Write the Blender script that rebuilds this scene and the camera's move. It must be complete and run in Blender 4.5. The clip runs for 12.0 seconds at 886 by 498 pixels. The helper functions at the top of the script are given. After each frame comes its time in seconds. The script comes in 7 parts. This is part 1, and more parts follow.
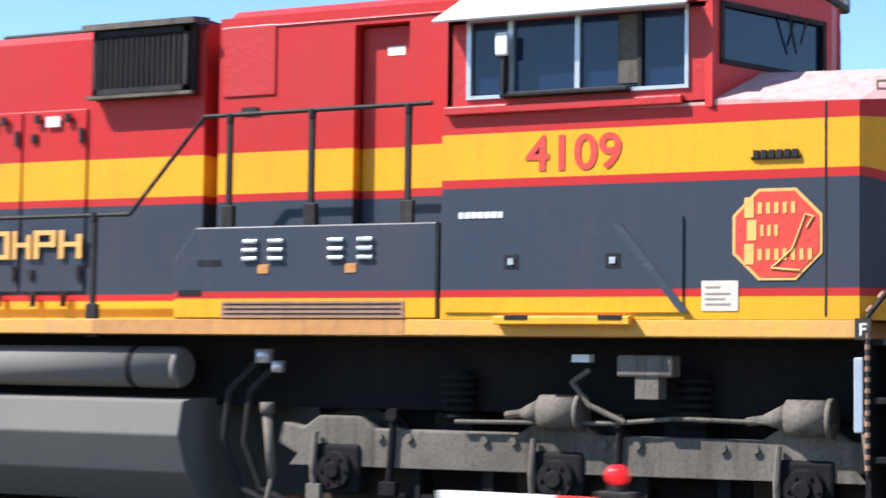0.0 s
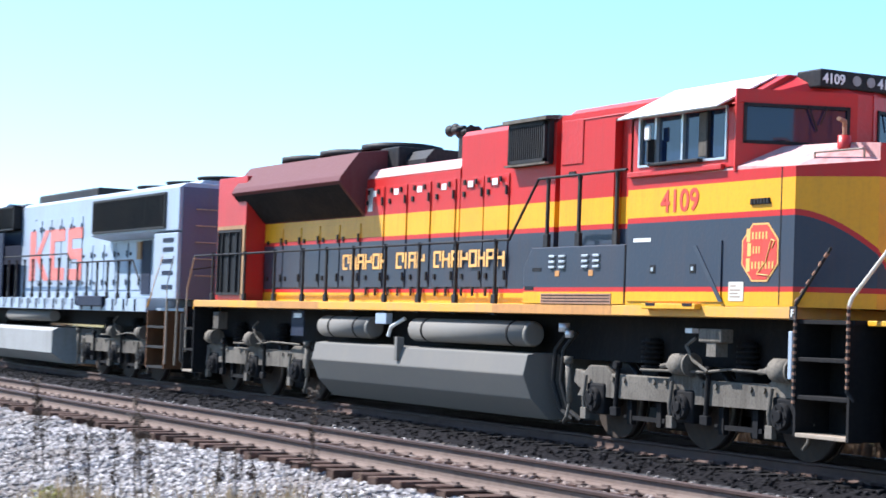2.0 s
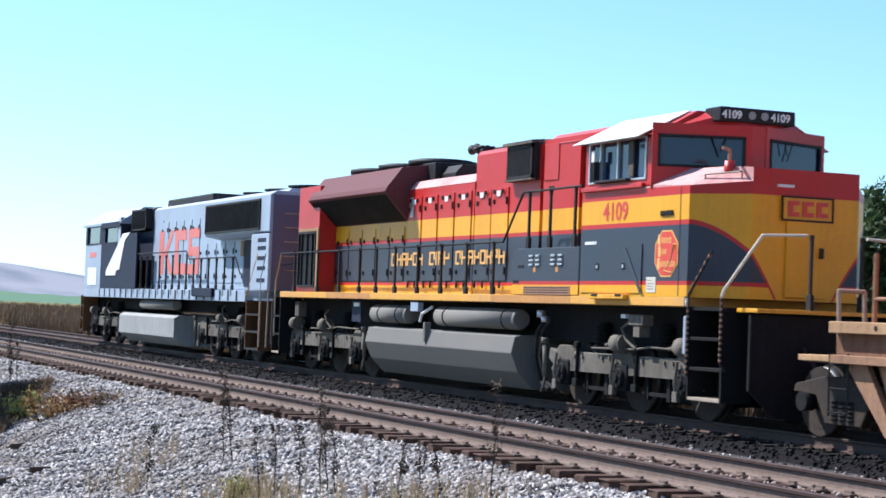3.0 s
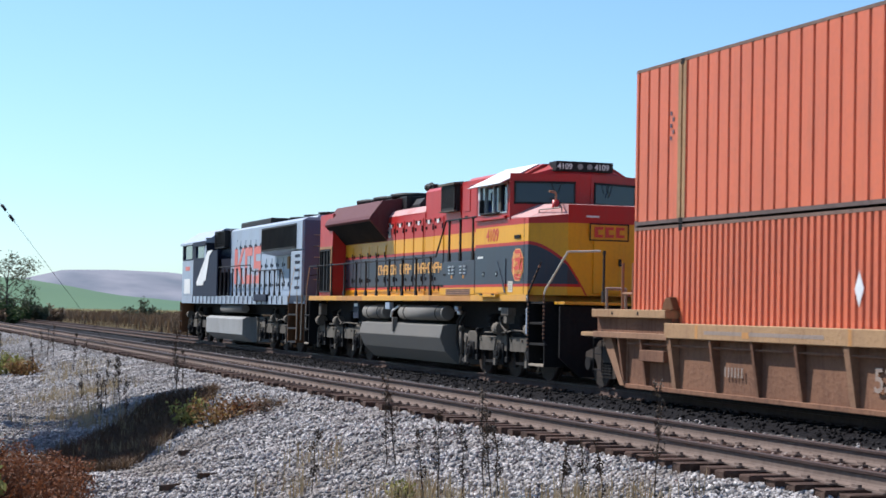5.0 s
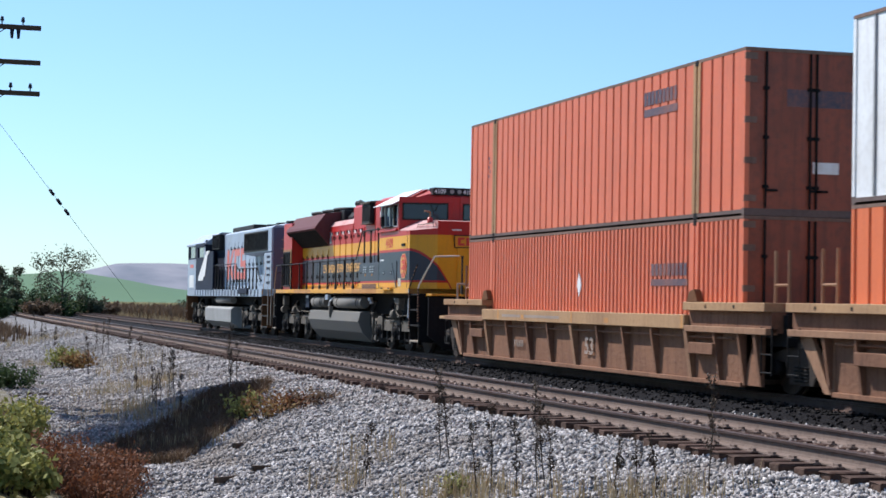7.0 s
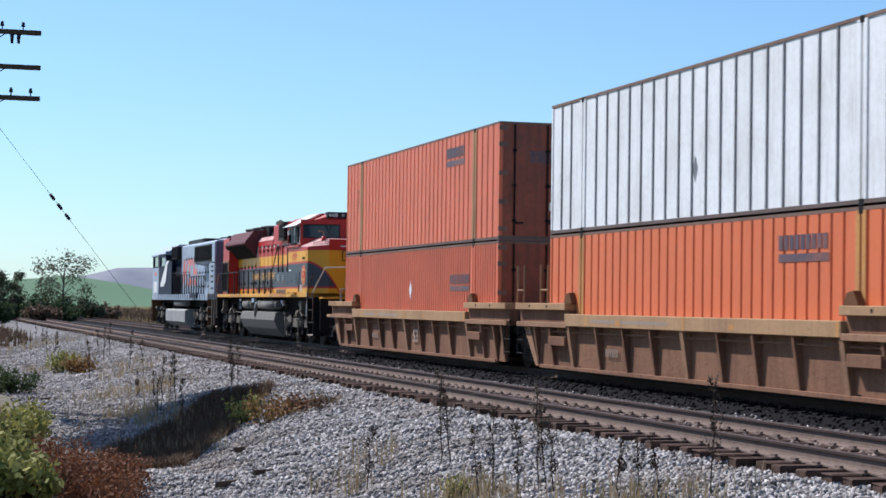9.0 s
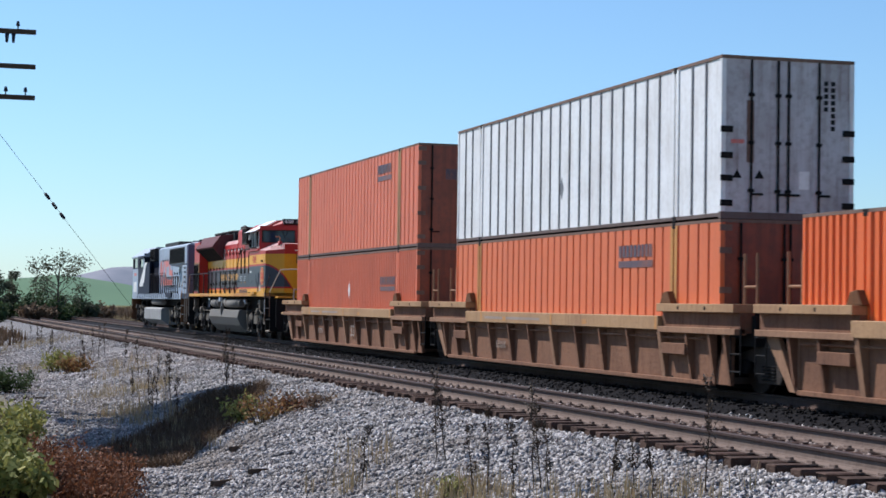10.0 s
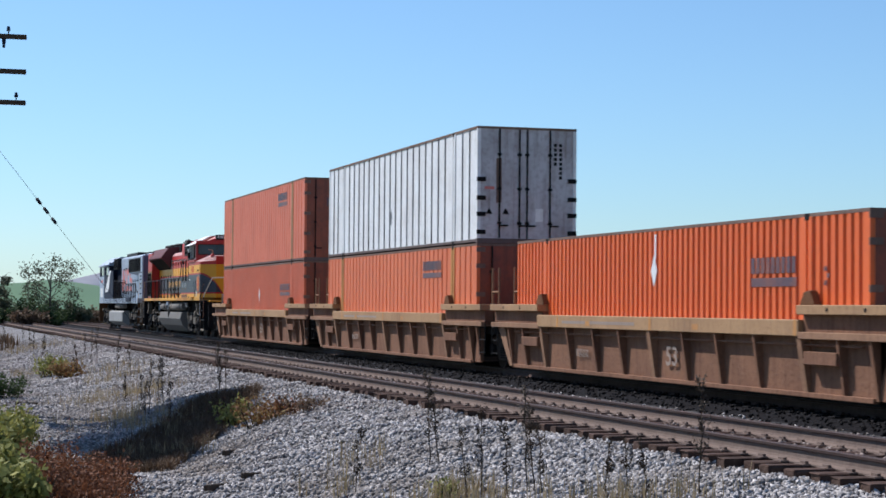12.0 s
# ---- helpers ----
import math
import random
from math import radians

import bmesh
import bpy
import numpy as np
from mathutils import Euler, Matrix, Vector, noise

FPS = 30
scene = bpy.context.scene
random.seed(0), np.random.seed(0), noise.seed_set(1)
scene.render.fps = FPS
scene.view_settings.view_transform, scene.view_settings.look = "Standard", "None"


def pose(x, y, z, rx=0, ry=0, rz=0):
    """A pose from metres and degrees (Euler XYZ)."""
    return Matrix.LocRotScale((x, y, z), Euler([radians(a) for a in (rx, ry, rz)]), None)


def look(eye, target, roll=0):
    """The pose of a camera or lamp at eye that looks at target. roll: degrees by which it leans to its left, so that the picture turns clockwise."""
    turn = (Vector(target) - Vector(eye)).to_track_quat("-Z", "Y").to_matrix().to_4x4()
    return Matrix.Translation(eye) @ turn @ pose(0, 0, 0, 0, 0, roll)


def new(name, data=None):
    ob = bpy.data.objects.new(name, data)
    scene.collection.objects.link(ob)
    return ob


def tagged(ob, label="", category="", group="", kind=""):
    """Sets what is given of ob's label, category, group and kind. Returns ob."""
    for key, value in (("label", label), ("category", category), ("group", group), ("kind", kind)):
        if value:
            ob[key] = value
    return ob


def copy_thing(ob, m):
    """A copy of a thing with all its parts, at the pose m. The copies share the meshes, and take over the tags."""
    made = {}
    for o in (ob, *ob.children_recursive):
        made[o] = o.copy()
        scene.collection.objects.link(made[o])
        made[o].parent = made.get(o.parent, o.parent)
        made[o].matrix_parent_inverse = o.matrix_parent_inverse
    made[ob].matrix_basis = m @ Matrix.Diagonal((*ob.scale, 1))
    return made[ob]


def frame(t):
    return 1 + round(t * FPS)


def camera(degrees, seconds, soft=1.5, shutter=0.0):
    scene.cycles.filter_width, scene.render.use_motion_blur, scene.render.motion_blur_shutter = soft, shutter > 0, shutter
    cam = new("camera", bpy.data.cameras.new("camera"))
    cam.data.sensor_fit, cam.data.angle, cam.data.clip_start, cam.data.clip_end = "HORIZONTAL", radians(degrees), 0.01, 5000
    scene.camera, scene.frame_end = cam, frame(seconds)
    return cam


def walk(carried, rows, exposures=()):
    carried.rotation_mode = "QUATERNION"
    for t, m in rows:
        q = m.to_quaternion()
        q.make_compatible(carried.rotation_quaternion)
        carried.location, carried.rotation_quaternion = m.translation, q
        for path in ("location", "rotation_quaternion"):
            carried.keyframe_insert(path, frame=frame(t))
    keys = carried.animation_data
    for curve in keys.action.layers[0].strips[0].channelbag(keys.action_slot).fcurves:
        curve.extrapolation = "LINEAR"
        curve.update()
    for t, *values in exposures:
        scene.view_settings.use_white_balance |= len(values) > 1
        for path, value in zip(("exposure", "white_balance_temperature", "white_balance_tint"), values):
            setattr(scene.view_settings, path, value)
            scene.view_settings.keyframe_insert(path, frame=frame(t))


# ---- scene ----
# camera: it stands still beside the line and pans after the train
cam = camera(26.46, 12.0, soft=1.6, shutter=0.3)
EYE = (0.0, 0.0, 1.45)
PAN = [  # seconds, yaw, pitch, roll
    (0.0, -63.16, 3.46, -0.76), (0.5, -48.96, 2.46, -0.66), (1.0, -39.68, 2.22, -1.60), (1.5, -33.40, 2.43, -1.98),
    (2.0, -28.12, 2.34, -2.01), (2.5, -24.51, 2.08, -2.06), (3.0, -22.56, 1.93, -2.20), (3.2, -21.99, 1.90, -1.95),
    (4.0, -19.75, 1.90, -1.50), (4.8, -18.00, 1.89, -1.16), (5.0, -17.72, 1.86, -1.12), (5.5, -16.78, 1.72, -0.89),
    (6.0, -16.09, 1.63, -0.94), (6.5, -15.97, 1.60, -1.12), (7.0, -16.11, 1.61, -1.02), (8.0, -16.08, 1.66, -0.92),
    (9.0, -16.08, 1.71, -0.81), (9.5, -16.15, 1.70, -0.88), (10.0, -16.23, 1.69, -0.82), (10.5, -16.33, 1.72, -0.66),
    (11.0, -16.27, 1.74, -0.70), (11.5, -16.23, 1.80, -0.72), (12.0, -16.46, 1.77, -0.46)]
EXPOSURES = [(0.0, 1.18, 6200, 10), (0.5, 1.55, 5900, 9), (1.0, 1.78, 5850, 9), (1.6, 1.6, 5900, 9), (2.6, 1.1, 5950, 8), (4.0, 0.77, 6100, 8), (5.0, 0.54, 6200, 9), (7.0, 0.53, 6150, 9), (9.0, 0.40, 6120, 10), (12.0, 0.27, 6100, 10)]
walk(cam, [(t, pose(*EYE, 90 + p, r, y)) for t, y, p, r in PAN], EXPOSURES)

# the train's place along its track (front of the first container), seconds and metres
RUN = [(0.0, -1.55), (0.5, 1.83), (1.0, 5.26), (1.5, 8.66), (2.0, 12.07), (2.5, 15.50), (3.0, 18.72), (4.0, 25.35), (5.0, 31.95),
       (5.5, 35.37), (6.0, 38.82), (6.5, 42.21), (7.0, 45.72), (8.0, 52.62), (9.0, 59.54), (9.5, 62.98), (10.0, 66.44), (10.5, 69.90),
       (11.0, 73.34), (11.5, 76.77), (12.0, 80.18)]
TRACK_FAR, TRACK_NEAR = 15.17, 10.15   # track centres
DZ = 0.17                              # rail top in the train's own heights

# light: open sky and a sun from ahead on the camera's side
SUN_EL = radians(48)
sun_to = Vector((-math.cos(radians(53)) * math.cos(SUN_EL), math.sin(radians(53)) * math.cos(SUN_EL), math.sin(SUN_EL)))
world = bpy.data.worlds.new("world")
scene.world = world
world.use_nodes = True
wn = world.node_tree
bg = wn.nodes["Background"]
sky = wn.nodes.new("ShaderNodeTexSky")
sky.sky_type = "NISHITA"
sky.sun_disc = False
sky.sun_elevation = SUN_EL
sky.sun_rotation = math.atan2(sun_to.x, sun_to.y)
sky.altitude, sky.air_density, sky.dust_density, sky.ozone_density = 50, 1.0, 0.3, 4.0
sat = wn.nodes.new("ShaderNodeHueSaturation")
sat.inputs["Saturation"].default_value = 0.92
tint = wn.nodes.new("ShaderNodeMix")
tint.data_type, tint.blend_type = "RGBA", "MULTIPLY"
tint.inputs["Factor"].default_value = 1.0
tint.inputs[7].default_value = (0.80, 0.98, 1.11, 1)   # clear, slightly cyan autumn sky
wn.links.new(sky.outputs[0], sat.inputs["Color"])
wn.links.new(sat.outputs[0], tint.inputs[6])
wn.links.new(tint.outputs[2], bg.inputs[0])
bg.inputs[1].default_value = 0.097
sl = bpy.data.lights.new("sun", "SUN")
sl.energy, sl.angle, sl.color = 5.0, radians(0.53), (1.0, 0.94, 0.90)
so = new("sun", sl)
so.matrix_basis = look((0, 0, 80), Vector((0, 0, 80)) - sun_to)


# ---- materials ----
def nodes_of(name):
    m = bpy.data.materials.new(name)
    m.use_nodes = True
    return m, m.node_tree, m.node_tree.nodes["Principled BSDF"]


def add(nt, kind, **vals):
    n = nt.nodes.new(kind)
    for k, v in vals.items():
        n.inputs[k].default_value = v
    return n


def noise_mix(nt, scale, detail, lo, hi, vec):
    n = nt.nodes.new("ShaderNodeTexNoise")
    n.inputs["Scale"].default_value, n.inputs["Detail"].default_value = scale, detail
    nt.links.new(vec, n.inputs["Vector"])
    r = nt.nodes.new("ShaderNodeMapRange")
    r.inputs["From Min"].default_value, r.inputs["From Max"].default_value = lo, hi
    nt.links.new(n.outputs["Fac"], r.inputs["Value"])
    return r.outputs["Result"]


def blend(nt, fac, a, b, mode="MIX"):
    m = nt.nodes.new("ShaderNodeMix")
    m.data_type, m.blend_type = "RGBA", mode
    for sock, v in ((m.inputs["Factor"], fac), (m.inputs[6], a), (m.inputs[7], b)):
        if isinstance(v, (tuple, list)):
            sock.default_value = (*v[:3], 1)
        elif isinstance(v, (int, float)):
            sock.default_value = v
        else:
            nt.links.new(v, sock)
    return m.outputs[2]


def weather(nt, bs, col, vec, dirt, amount, rough, bump, fine):
    """Stains at two scales over a colour, uneven gloss and a fine relief."""
    big = noise_mix(nt, 0.9, 5, 0.42, 0.75, vec)
    small = noise_mix(nt, fine, 4, 0.45, 0.8, vec)
    st = nt.nodes.new("ShaderNodeMapping")
    st.inputs["Scale"].default_value = (9, 9, 0.7)
    nt.links.new(vec, st.inputs["Vector"])
    streak = noise_mix(nt, 1.0, 4, 0.5, 0.8, st.outputs[0])
    m1 = nt.nodes.new("ShaderNodeMath")
    m1.operation = "ADD"
    nt.links.new(big, m1.inputs[0]), nt.links.new(streak, m1.inputs[1])
    m2 = nt.nodes.new("ShaderNodeMath")
    m2.operation = "MULTIPLY"
    m2.inputs[1].default_value = amount * 0.6
    nt.links.new(m1.outputs[0], m2.inputs[0])
    c = blend(nt, m2.outputs[0], col, dirt)
    m3 = nt.nodes.new("ShaderNodeMath")
    m3.operation = "MULTIPLY"
    m3.inputs[1].default_value = amount * 0.5
    nt.links.new(small, m3.inputs[0])
    c = blend(nt, m3.outputs[0], c, dirt)
    nt.links.new(c, bs.inputs["Base Color"])
    r = nt.nodes.new("ShaderNodeMapRange")
    r.inputs["To Min"].default_value, r.inputs["To Max"].default_value = rough, min(1, rough + 0.25)
    nt.links.new(m2.outputs[0], r.inputs["Value"])
    nt.links.new(r.outputs[0], bs.inputs["Roughness"])
    if bump:
        b = nt.nodes.new("ShaderNodeBump")
        b.inputs["Strength"].default_value, b.inputs["Distance"].default_value = bump, 0.02
        nt.links.new(small, b.inputs["Height"])
        nt.links.new(b.outputs[0], bs.inputs["Normal"])


def obj_vec(nt):
    return nt.nodes.new("ShaderNodeTexCoord").outputs["Object"]


def paint(name, col, dirt=(0.08, 0.06, 0.045), amount=0.4, rough=0.45, metal=0.0, bump=0.15, fine=14, vary=0.0):
    m, nt, bs = nodes_of(name)
    vec = obj_vec(nt)
    c = col
    if vary:
        oi = nt.nodes.new("ShaderNodeObjectInfo")
        hs = nt.nodes.new("ShaderNodeHueSaturation")
        mr = nt.nodes.new("ShaderNodeMapRange")
        mr.inputs["To Min"].default_value, mr.inputs["To Max"].default_value = 1 - vary, 1 + vary
        nt.links.new(oi.outputs["Random"], mr.inputs[0])
        nt.links.new(mr.outputs[0], hs.inputs["Value"])
        hs.inputs["Color"].default_value = (*col, 1)
        c = hs.outputs[0]
    weather(nt, bs, c, vec, dirt, amount, rough, bump, fine)
    bs.inputs["Metallic"].default_value = metal
    bs.inputs["Specular IOR Level"].default_value = 0.4 if rough < 0.5 else 0.12
    return m


RED, YELLOW, SLATE = (0.45, 0.018, 0.016), (0.70, 0.33, 0.009), (0.030, 0.040, 0.058)


def livery(name, swoop=False):
    """Red over yellow over slate with thin red lines, by height; swoop: the slate dips in a curve across the nose."""
    m, nt, bs = nodes_of(name)
    vec = obj_vec(nt)
    sep = nt.nodes.new("ShaderNodeSeparateXYZ")
    nt.links.new(vec, sep.inputs[0])

    def math_(op, a, b):
        n = nt.nodes.new("ShaderNodeMath")
        n.operation = op
        for s, v in zip(n.inputs, (a, b)):
            if isinstance(v, (int, float)):
                s.default_value = v
            else:
                nt.links.new(v, s)
        return n.outputs[0]
    z = math_("ADD", sep.outputs[2], DZ)
    hi = z
    if swoop:
        ax = math_("ABSOLUTE", sep.outputs[0], 0)
        inx = math_("MAXIMUM", math_("SUBTRACT", 1.5, ax), 0.0)
        hi = math_("ADD", z, math_("MULTIPLY", math_("POWER", inx, 1.7), 1.05))
    c = blend(nt, math_("GREATER_THAN", z, 2.15), YELLOW, RED)
    c = blend(nt, math_("GREATER_THAN", z, 2.21), c, SLATE)
    c = blend(nt, math_("GREATER_THAN", hi, 3.035), c, RED)
    c = blend(nt, math_("GREATER_THAN", hi, 3.105), c, YELLOW)
    c = blend(nt, math_("GREATER_THAN", z, 3.475), c, RED)
    weather(nt, bs, c, vec, (0.10, 0.06, 0.045), 0.24, 0.40, 0.06, 20)
    bs.inputs["Specular IOR Level"].default_value = 0.28
    return m


M_LIV, M_NOSE = livery("striped_paint"), livery("striped_nose_paint", True)
M_FADED = paint("faded_red_paint", (0.11, 0.034, 0.036), (0.13, 0.065, 0.06), amount=0.5, rough=0.6)
# upward faces: fading, plus the sun's glare painted in as pale pink
M_ROOF = paint("bleached_sunlit_roof", (0.52, 0.31, 0.29), (0.36, 0.10, 0.085), amount=0.7, rough=0.6)
M_RED = paint("red_paint", RED, amount=0.3, rough=0.4)
M_YEL = paint("yellow_paint", YELLOW, (0.22, 0.10, 0.05), amount=0.6, rough=0.45)
M_SILL = paint("dirty_yellow_sill", (0.64, 0.33, 0.06), (0.44, 0.25, 0.14), amount=0.75, rough=0.6)
M_SLATE = paint("slate_paint", SLATE, (0.09, 0.08, 0.07), amount=0.3)
M_BLACK = paint("black_steel", (0.018, 0.018, 0.02), (0.07, 0.06, 0.05), amount=0.5, rough=0.55)
# grime, with the deep shade beneath the train put into its near-black
M_DARK = paint("grimy_shade_black", (0.009, 0.009, 0.010), (0.03, 0.026, 0.022), amount=0.5, rough=0.8, bump=0.2)
M_RUSTB = paint("brown_rust", (0.14, 0.065, 0.03), (0.05, 0.03, 0.02), amount=0.6, rough=0.8)
M_TANKL = paint("pale_tank", (0.30, 0.30, 0.29), (0.16, 0.15, 0.13), amount=0.5, rough=0.7)
M_TRUCK = paint("dusty_cast_steel", (0.155, 0.137, 0.113), (0.028, 0.023, 0.019), amount=0.95, rough=0.85, bump=0.10, fine=30)
M_TANK = paint("dusty_tank", (0.15, 0.142, 0.128), (0.19, 0.172, 0.145), amount=0.5, rough=0.7, bump=0.05, fine=30)
M_GRILL = paint("black_grille", (0.012, 0.013, 0.015), (0.05, 0.045, 0.04), amount=0.4, rough=0.6)
M_WHITE = paint("white_paint", (0.75, 0.75, 0.73), (0.3, 0.26, 0.2), amount=0.35)
M_NOTICE = paint("cream_plate", (0.60, 0.56, 0.46), amount=0.3)
M_ALU = paint("window_aluminium", (0.55, 0.56, 0.57), (0.25, 0.24, 0.22), amount=0.3, rough=0.35, metal=0.7)
M_SCUFF = paint("scuffed_tan", (0.36, 0.20, 0.125), (0.14, 0.09, 0.075), amount=0.7, rough=0.7)
M_WORN = paint("rust_worn_yellow", (0.50, 0.25, 0.085), (0.25, 0.12, 0.07), amount=0.7, rough=0.65)
M_LETTER = paint("cream_lettering", (0.74, 0.40, 0.11), amount=0.3)
M_RLET = paint("red_lettering", (0.58, 0.05, 0.03), amount=0.3)
M_GRAY = paint("pale_gray_paint", (0.30, 0.365, 0.45), (0.25, 0.23, 0.21), amount=0.45, rough=0.45)
# rear wall: gray paint with the shade of that end put into the colour
M_REAR = paint("shaded_gray_blue", (0.075, 0.09, 0.15), (0.1, 0.09, 0.08), amount=0.35)
M_NAVY = paint("navy_paint", (0.016, 0.022, 0.042), (0.06, 0.055, 0.055), amount=0.3, rough=0.6)
M_PRED = paint("faded_red_letter", (0.60, 0.13, 0.10), (0.45, 0.3, 0.28), amount=0.5)
M_RUSTW = paint("rusty_wheel", (0.032, 0.027, 0.024), (0.10, 0.065, 0.042), amount=0.6, rough=0.75)
M_TREAD = paint("bright_tread", (0.2, 0.19, 0.18), amount=0.3, rough=0.5, metal=1.0)
M_TAN = paint("tan_car_paint", (0.39, 0.24, 0.125), (0.15, 0.085, 0.058), amount=0.6, rough=0.65, bump=0.25)
# the car side's brown with its sunlit tone put into the colour
M_RIBTAN = paint("lit_brown_rib", (0.30, 0.17, 0.10), (0.10, 0.055, 0.04), amount=0.6, rough=0.7, bump=0.25)
M_CARSIDE = paint("rusty_car_side", (0.22, 0.112, 0.066), (0.055, 0.03, 0.025), amount=0.7, rough=0.75, bump=0.3)
M_GRAYMARK = paint("faded_stencil", (0.29, 0.215, 0.17), amount=0.4)
M_BLUEMARK = paint("dark_print", (0.05, 0.045, 0.07), (0.45, 0.14, 0.05), amount=0.5)
M_PIPE = paint("worn_handrail", (0.34, 0.27, 0.20), amount=0.4)
M_HOSE = paint("rubber_hose", (0.02, 0.02, 0.02), amount=0.3, rough=0.5)
M_RAIL = paint("rail_web", (0.095, 0.062, 0.05), (0.035, 0.022, 0.017), amount=0.7, rough=0.8, bump=0.3)
M_RAILTOP = paint("rail_head", (0.045, 0.028, 0.024), (0.10, 0.065, 0.055), amount=0.5, rough=0.55)
M_RAILWEB = paint("dusty_rail_web", (0.17, 0.125, 0.102), (0.085, 0.058, 0.048), amount=0.6, rough=0.85, bump=0.3)
M_TIE = paint("creosoted_tie", (0.052, 0.030, 0.023), (0.12, 0.08, 0.06), amount=0.8, rough=0.9, bump=0.5, vary=0.35)


def container_paint(name, col, dirt, amount):
    m, nt, bs = nodes_of(name)
    weather(nt, bs, col, obj_vec(nt), dirt, amount, 0.5, 0.12, 10)
    return m


M_OR1 = container_paint("faded_orange", (0.61, 0.135, 0.054), (0.31, 0.10, 0.062), 0.45)
M_OR2 = container_paint("orange_paint", (0.62, 0.135, 0.035), (0.38, 0.10, 0.05), 0.4)
M_OR3 = container_paint("bright_orange", (0.70, 0.12, 0.015), (0.45, 0.095, 0.03), 0.3)
M_CWHITE = container_paint("dirty_white", (0.75, 0.755, 0.75), (0.30, 0.26, 0.22), 0.45)
M_RIB = paint("rib_steel", (0.17, 0.17, 0.18), (0.08, 0.06, 0.05), amount=0.6)
# rear doors: real grime, plus the end's shade put into darker base colours
M_DOOR1 = container_paint("grimy_shaded_orange_doors", (0.27, 0.058, 0.024), (0.075, 0.035, 0.025), 0.95)
M_DOOR2 = container_paint("grimy_shaded_white_doors", (0.50, 0.49, 0.50), (0.13, 0.075, 0.055), 0.8)
# bottom rails: the shadow line between stacked containers is put into this colour
M_CBOT = paint("gap_shade_bottom_rail", (0.14, 0.105, 0.095), (0.06, 0.045, 0.04), amount=0.6, rough=0.7)
# far ties: the train's shade is put into a near-black colour
M_SHADETIE = paint("train_shade_tie", (0.010, 0.009, 0.009), (0.022, 0.018, 0.016), amount=0.6, rough=0.85)
M_CEDGE = paint("container_edge_steel", (0.20, 0.13, 0.10), (0.07, 0.05, 0.045), amount=0.7, rough=0.7)


def glass(name, tint):
    m, nt, bs = nodes_of(name)
    bs.inputs["Base Color"].default_value = (*tint, 1)
    bs.inputs["Roughness"].default_value = 0.04
    bs.inputs["IOR"].default_value = 1.5
    bs.inputs["Transmission Weight"].default_value = 0.12
    return m


M_GLASS = glass("cab_glass", (0.008, 0.018, 0.05))


# ---- mesh helpers ----
def box(bm, x0, x1, y0, y1, z0, z1, bev=0.0):
    c = [(x, y, z) for x in (x0, x1) for y in (y0, y1) for z in (z0, z1)]
    v = [bm.verts.new(p) for p in c]
    fs = [bm.faces.new([v[i] for i in q]) for q in ((0, 1, 3, 2), (4, 6, 7, 5), (0, 4, 5, 1), (2, 3, 7, 6), (0, 2, 6, 4), (1, 5, 7, 3))]
    if bev:
        bmesh.ops.bevel(bm, geom=list({e for f in fs for e in f.edges}), offset=bev, segments=2, affect="EDGES", profile=0.5)
    return fs


def prism(bm, poly, axis, a, b, bev=0.0):
    """A polygon of (x, z) drawn along y, of (y, z) along x, or of (x, y) along z."""
    def put(p, q, w):
        return {"y": (p, w, q), "x": (w, p, q), "z": (p, q, w)}[axis]
    va = [bm.verts.new(put(p, q, a)) for p, q in poly]
    vb = [bm.verts.new(put(p, q, b)) for p, q in poly]
    fs = [bm.faces.new(va), bm.faces.new(vb[::-1])]
    n = len(poly)
    for i in range(n):
        fs.append(bm.faces.new([va[i], vb[i], vb[(i + 1) % n], va[(i + 1) % n]]))
    bmesh.ops.recalc_face_normals(bm, faces=fs)
    if bev:
        bmesh.ops.bevel(bm, geom=list({e for f in fs for e in f.edges}), offset=bev, segments=2, affect="EDGES", profile=0.5)
    return fs


def cyl(bm, p, q, r, n=14, r2=None):
    p, q = Vector(p), Vector(q)
    r2 = r if r2 is None else r2
    d = (q - p).normalized()
    u = d.orthogonal().normalized()
    w = d.cross(u)
    ra = [bm.verts.new(p + r * (u * math.cos(k * math.tau / n) + w * math.sin(k * math.tau / n))) for k in range(n)]
    rb = [bm.verts.new(q + r2 * (u * math.cos(k * math.tau / n) + w * math.sin(k * math.tau / n))) for k in range(n)]
    fs = [bm.faces.new(ra[::-1]), bm.faces.new(rb)]
    for k in range(n):
        f = bm.faces.new([ra[k], ra[(k + 1) % n], rb[(k + 1) % n], rb[k]])
        f.smooth = n > 8
        fs.append(f)
    return fs


def tube(bm, pts, r, n=8):
    for a, b in zip(pts[:-1], pts[1:]):
        cyl(bm, a, b, r, n)
    for a in pts[1:-1]:
        bmesh.ops.create_icosphere(bm, subdivisions=1, radius=r * 1.03, matrix=Matrix.Translation(a))


ORIGIN = {}


def part(name, bm, mat, parent, label="", at=None):
    """Links a bmesh as one mesh under a thing or part. Vehicles are drawn in the train's own measures and moved to their thing's base."""
    root = parent
    while root and root.parent:
        root = root.parent
    off = Vector(ORIGIN.get(root.name, (0, 0, 0))) if root else Vector()
    if at is not None:
        off = Vector(at)
    me = bpy.data.meshes.new(name)
    for v in bm.verts:
        v.co -= off
    bm.to_mesh(me)
    bm.free()
    for m in (mat if isinstance(mat, (list, tuple)) else [mat]):
        me.materials.append(m)
    ob = new(name, me)
    ob.parent = parent
    if label:
        tagged(ob, label)
    return ob


def B():
    return bmesh.new()


def quick(name, parent, mat, *dims, bev=0.0, label=""):
    bm = B()
    box(bm, *dims, bev=bev)
    return part(name, bm, mat, parent, label)


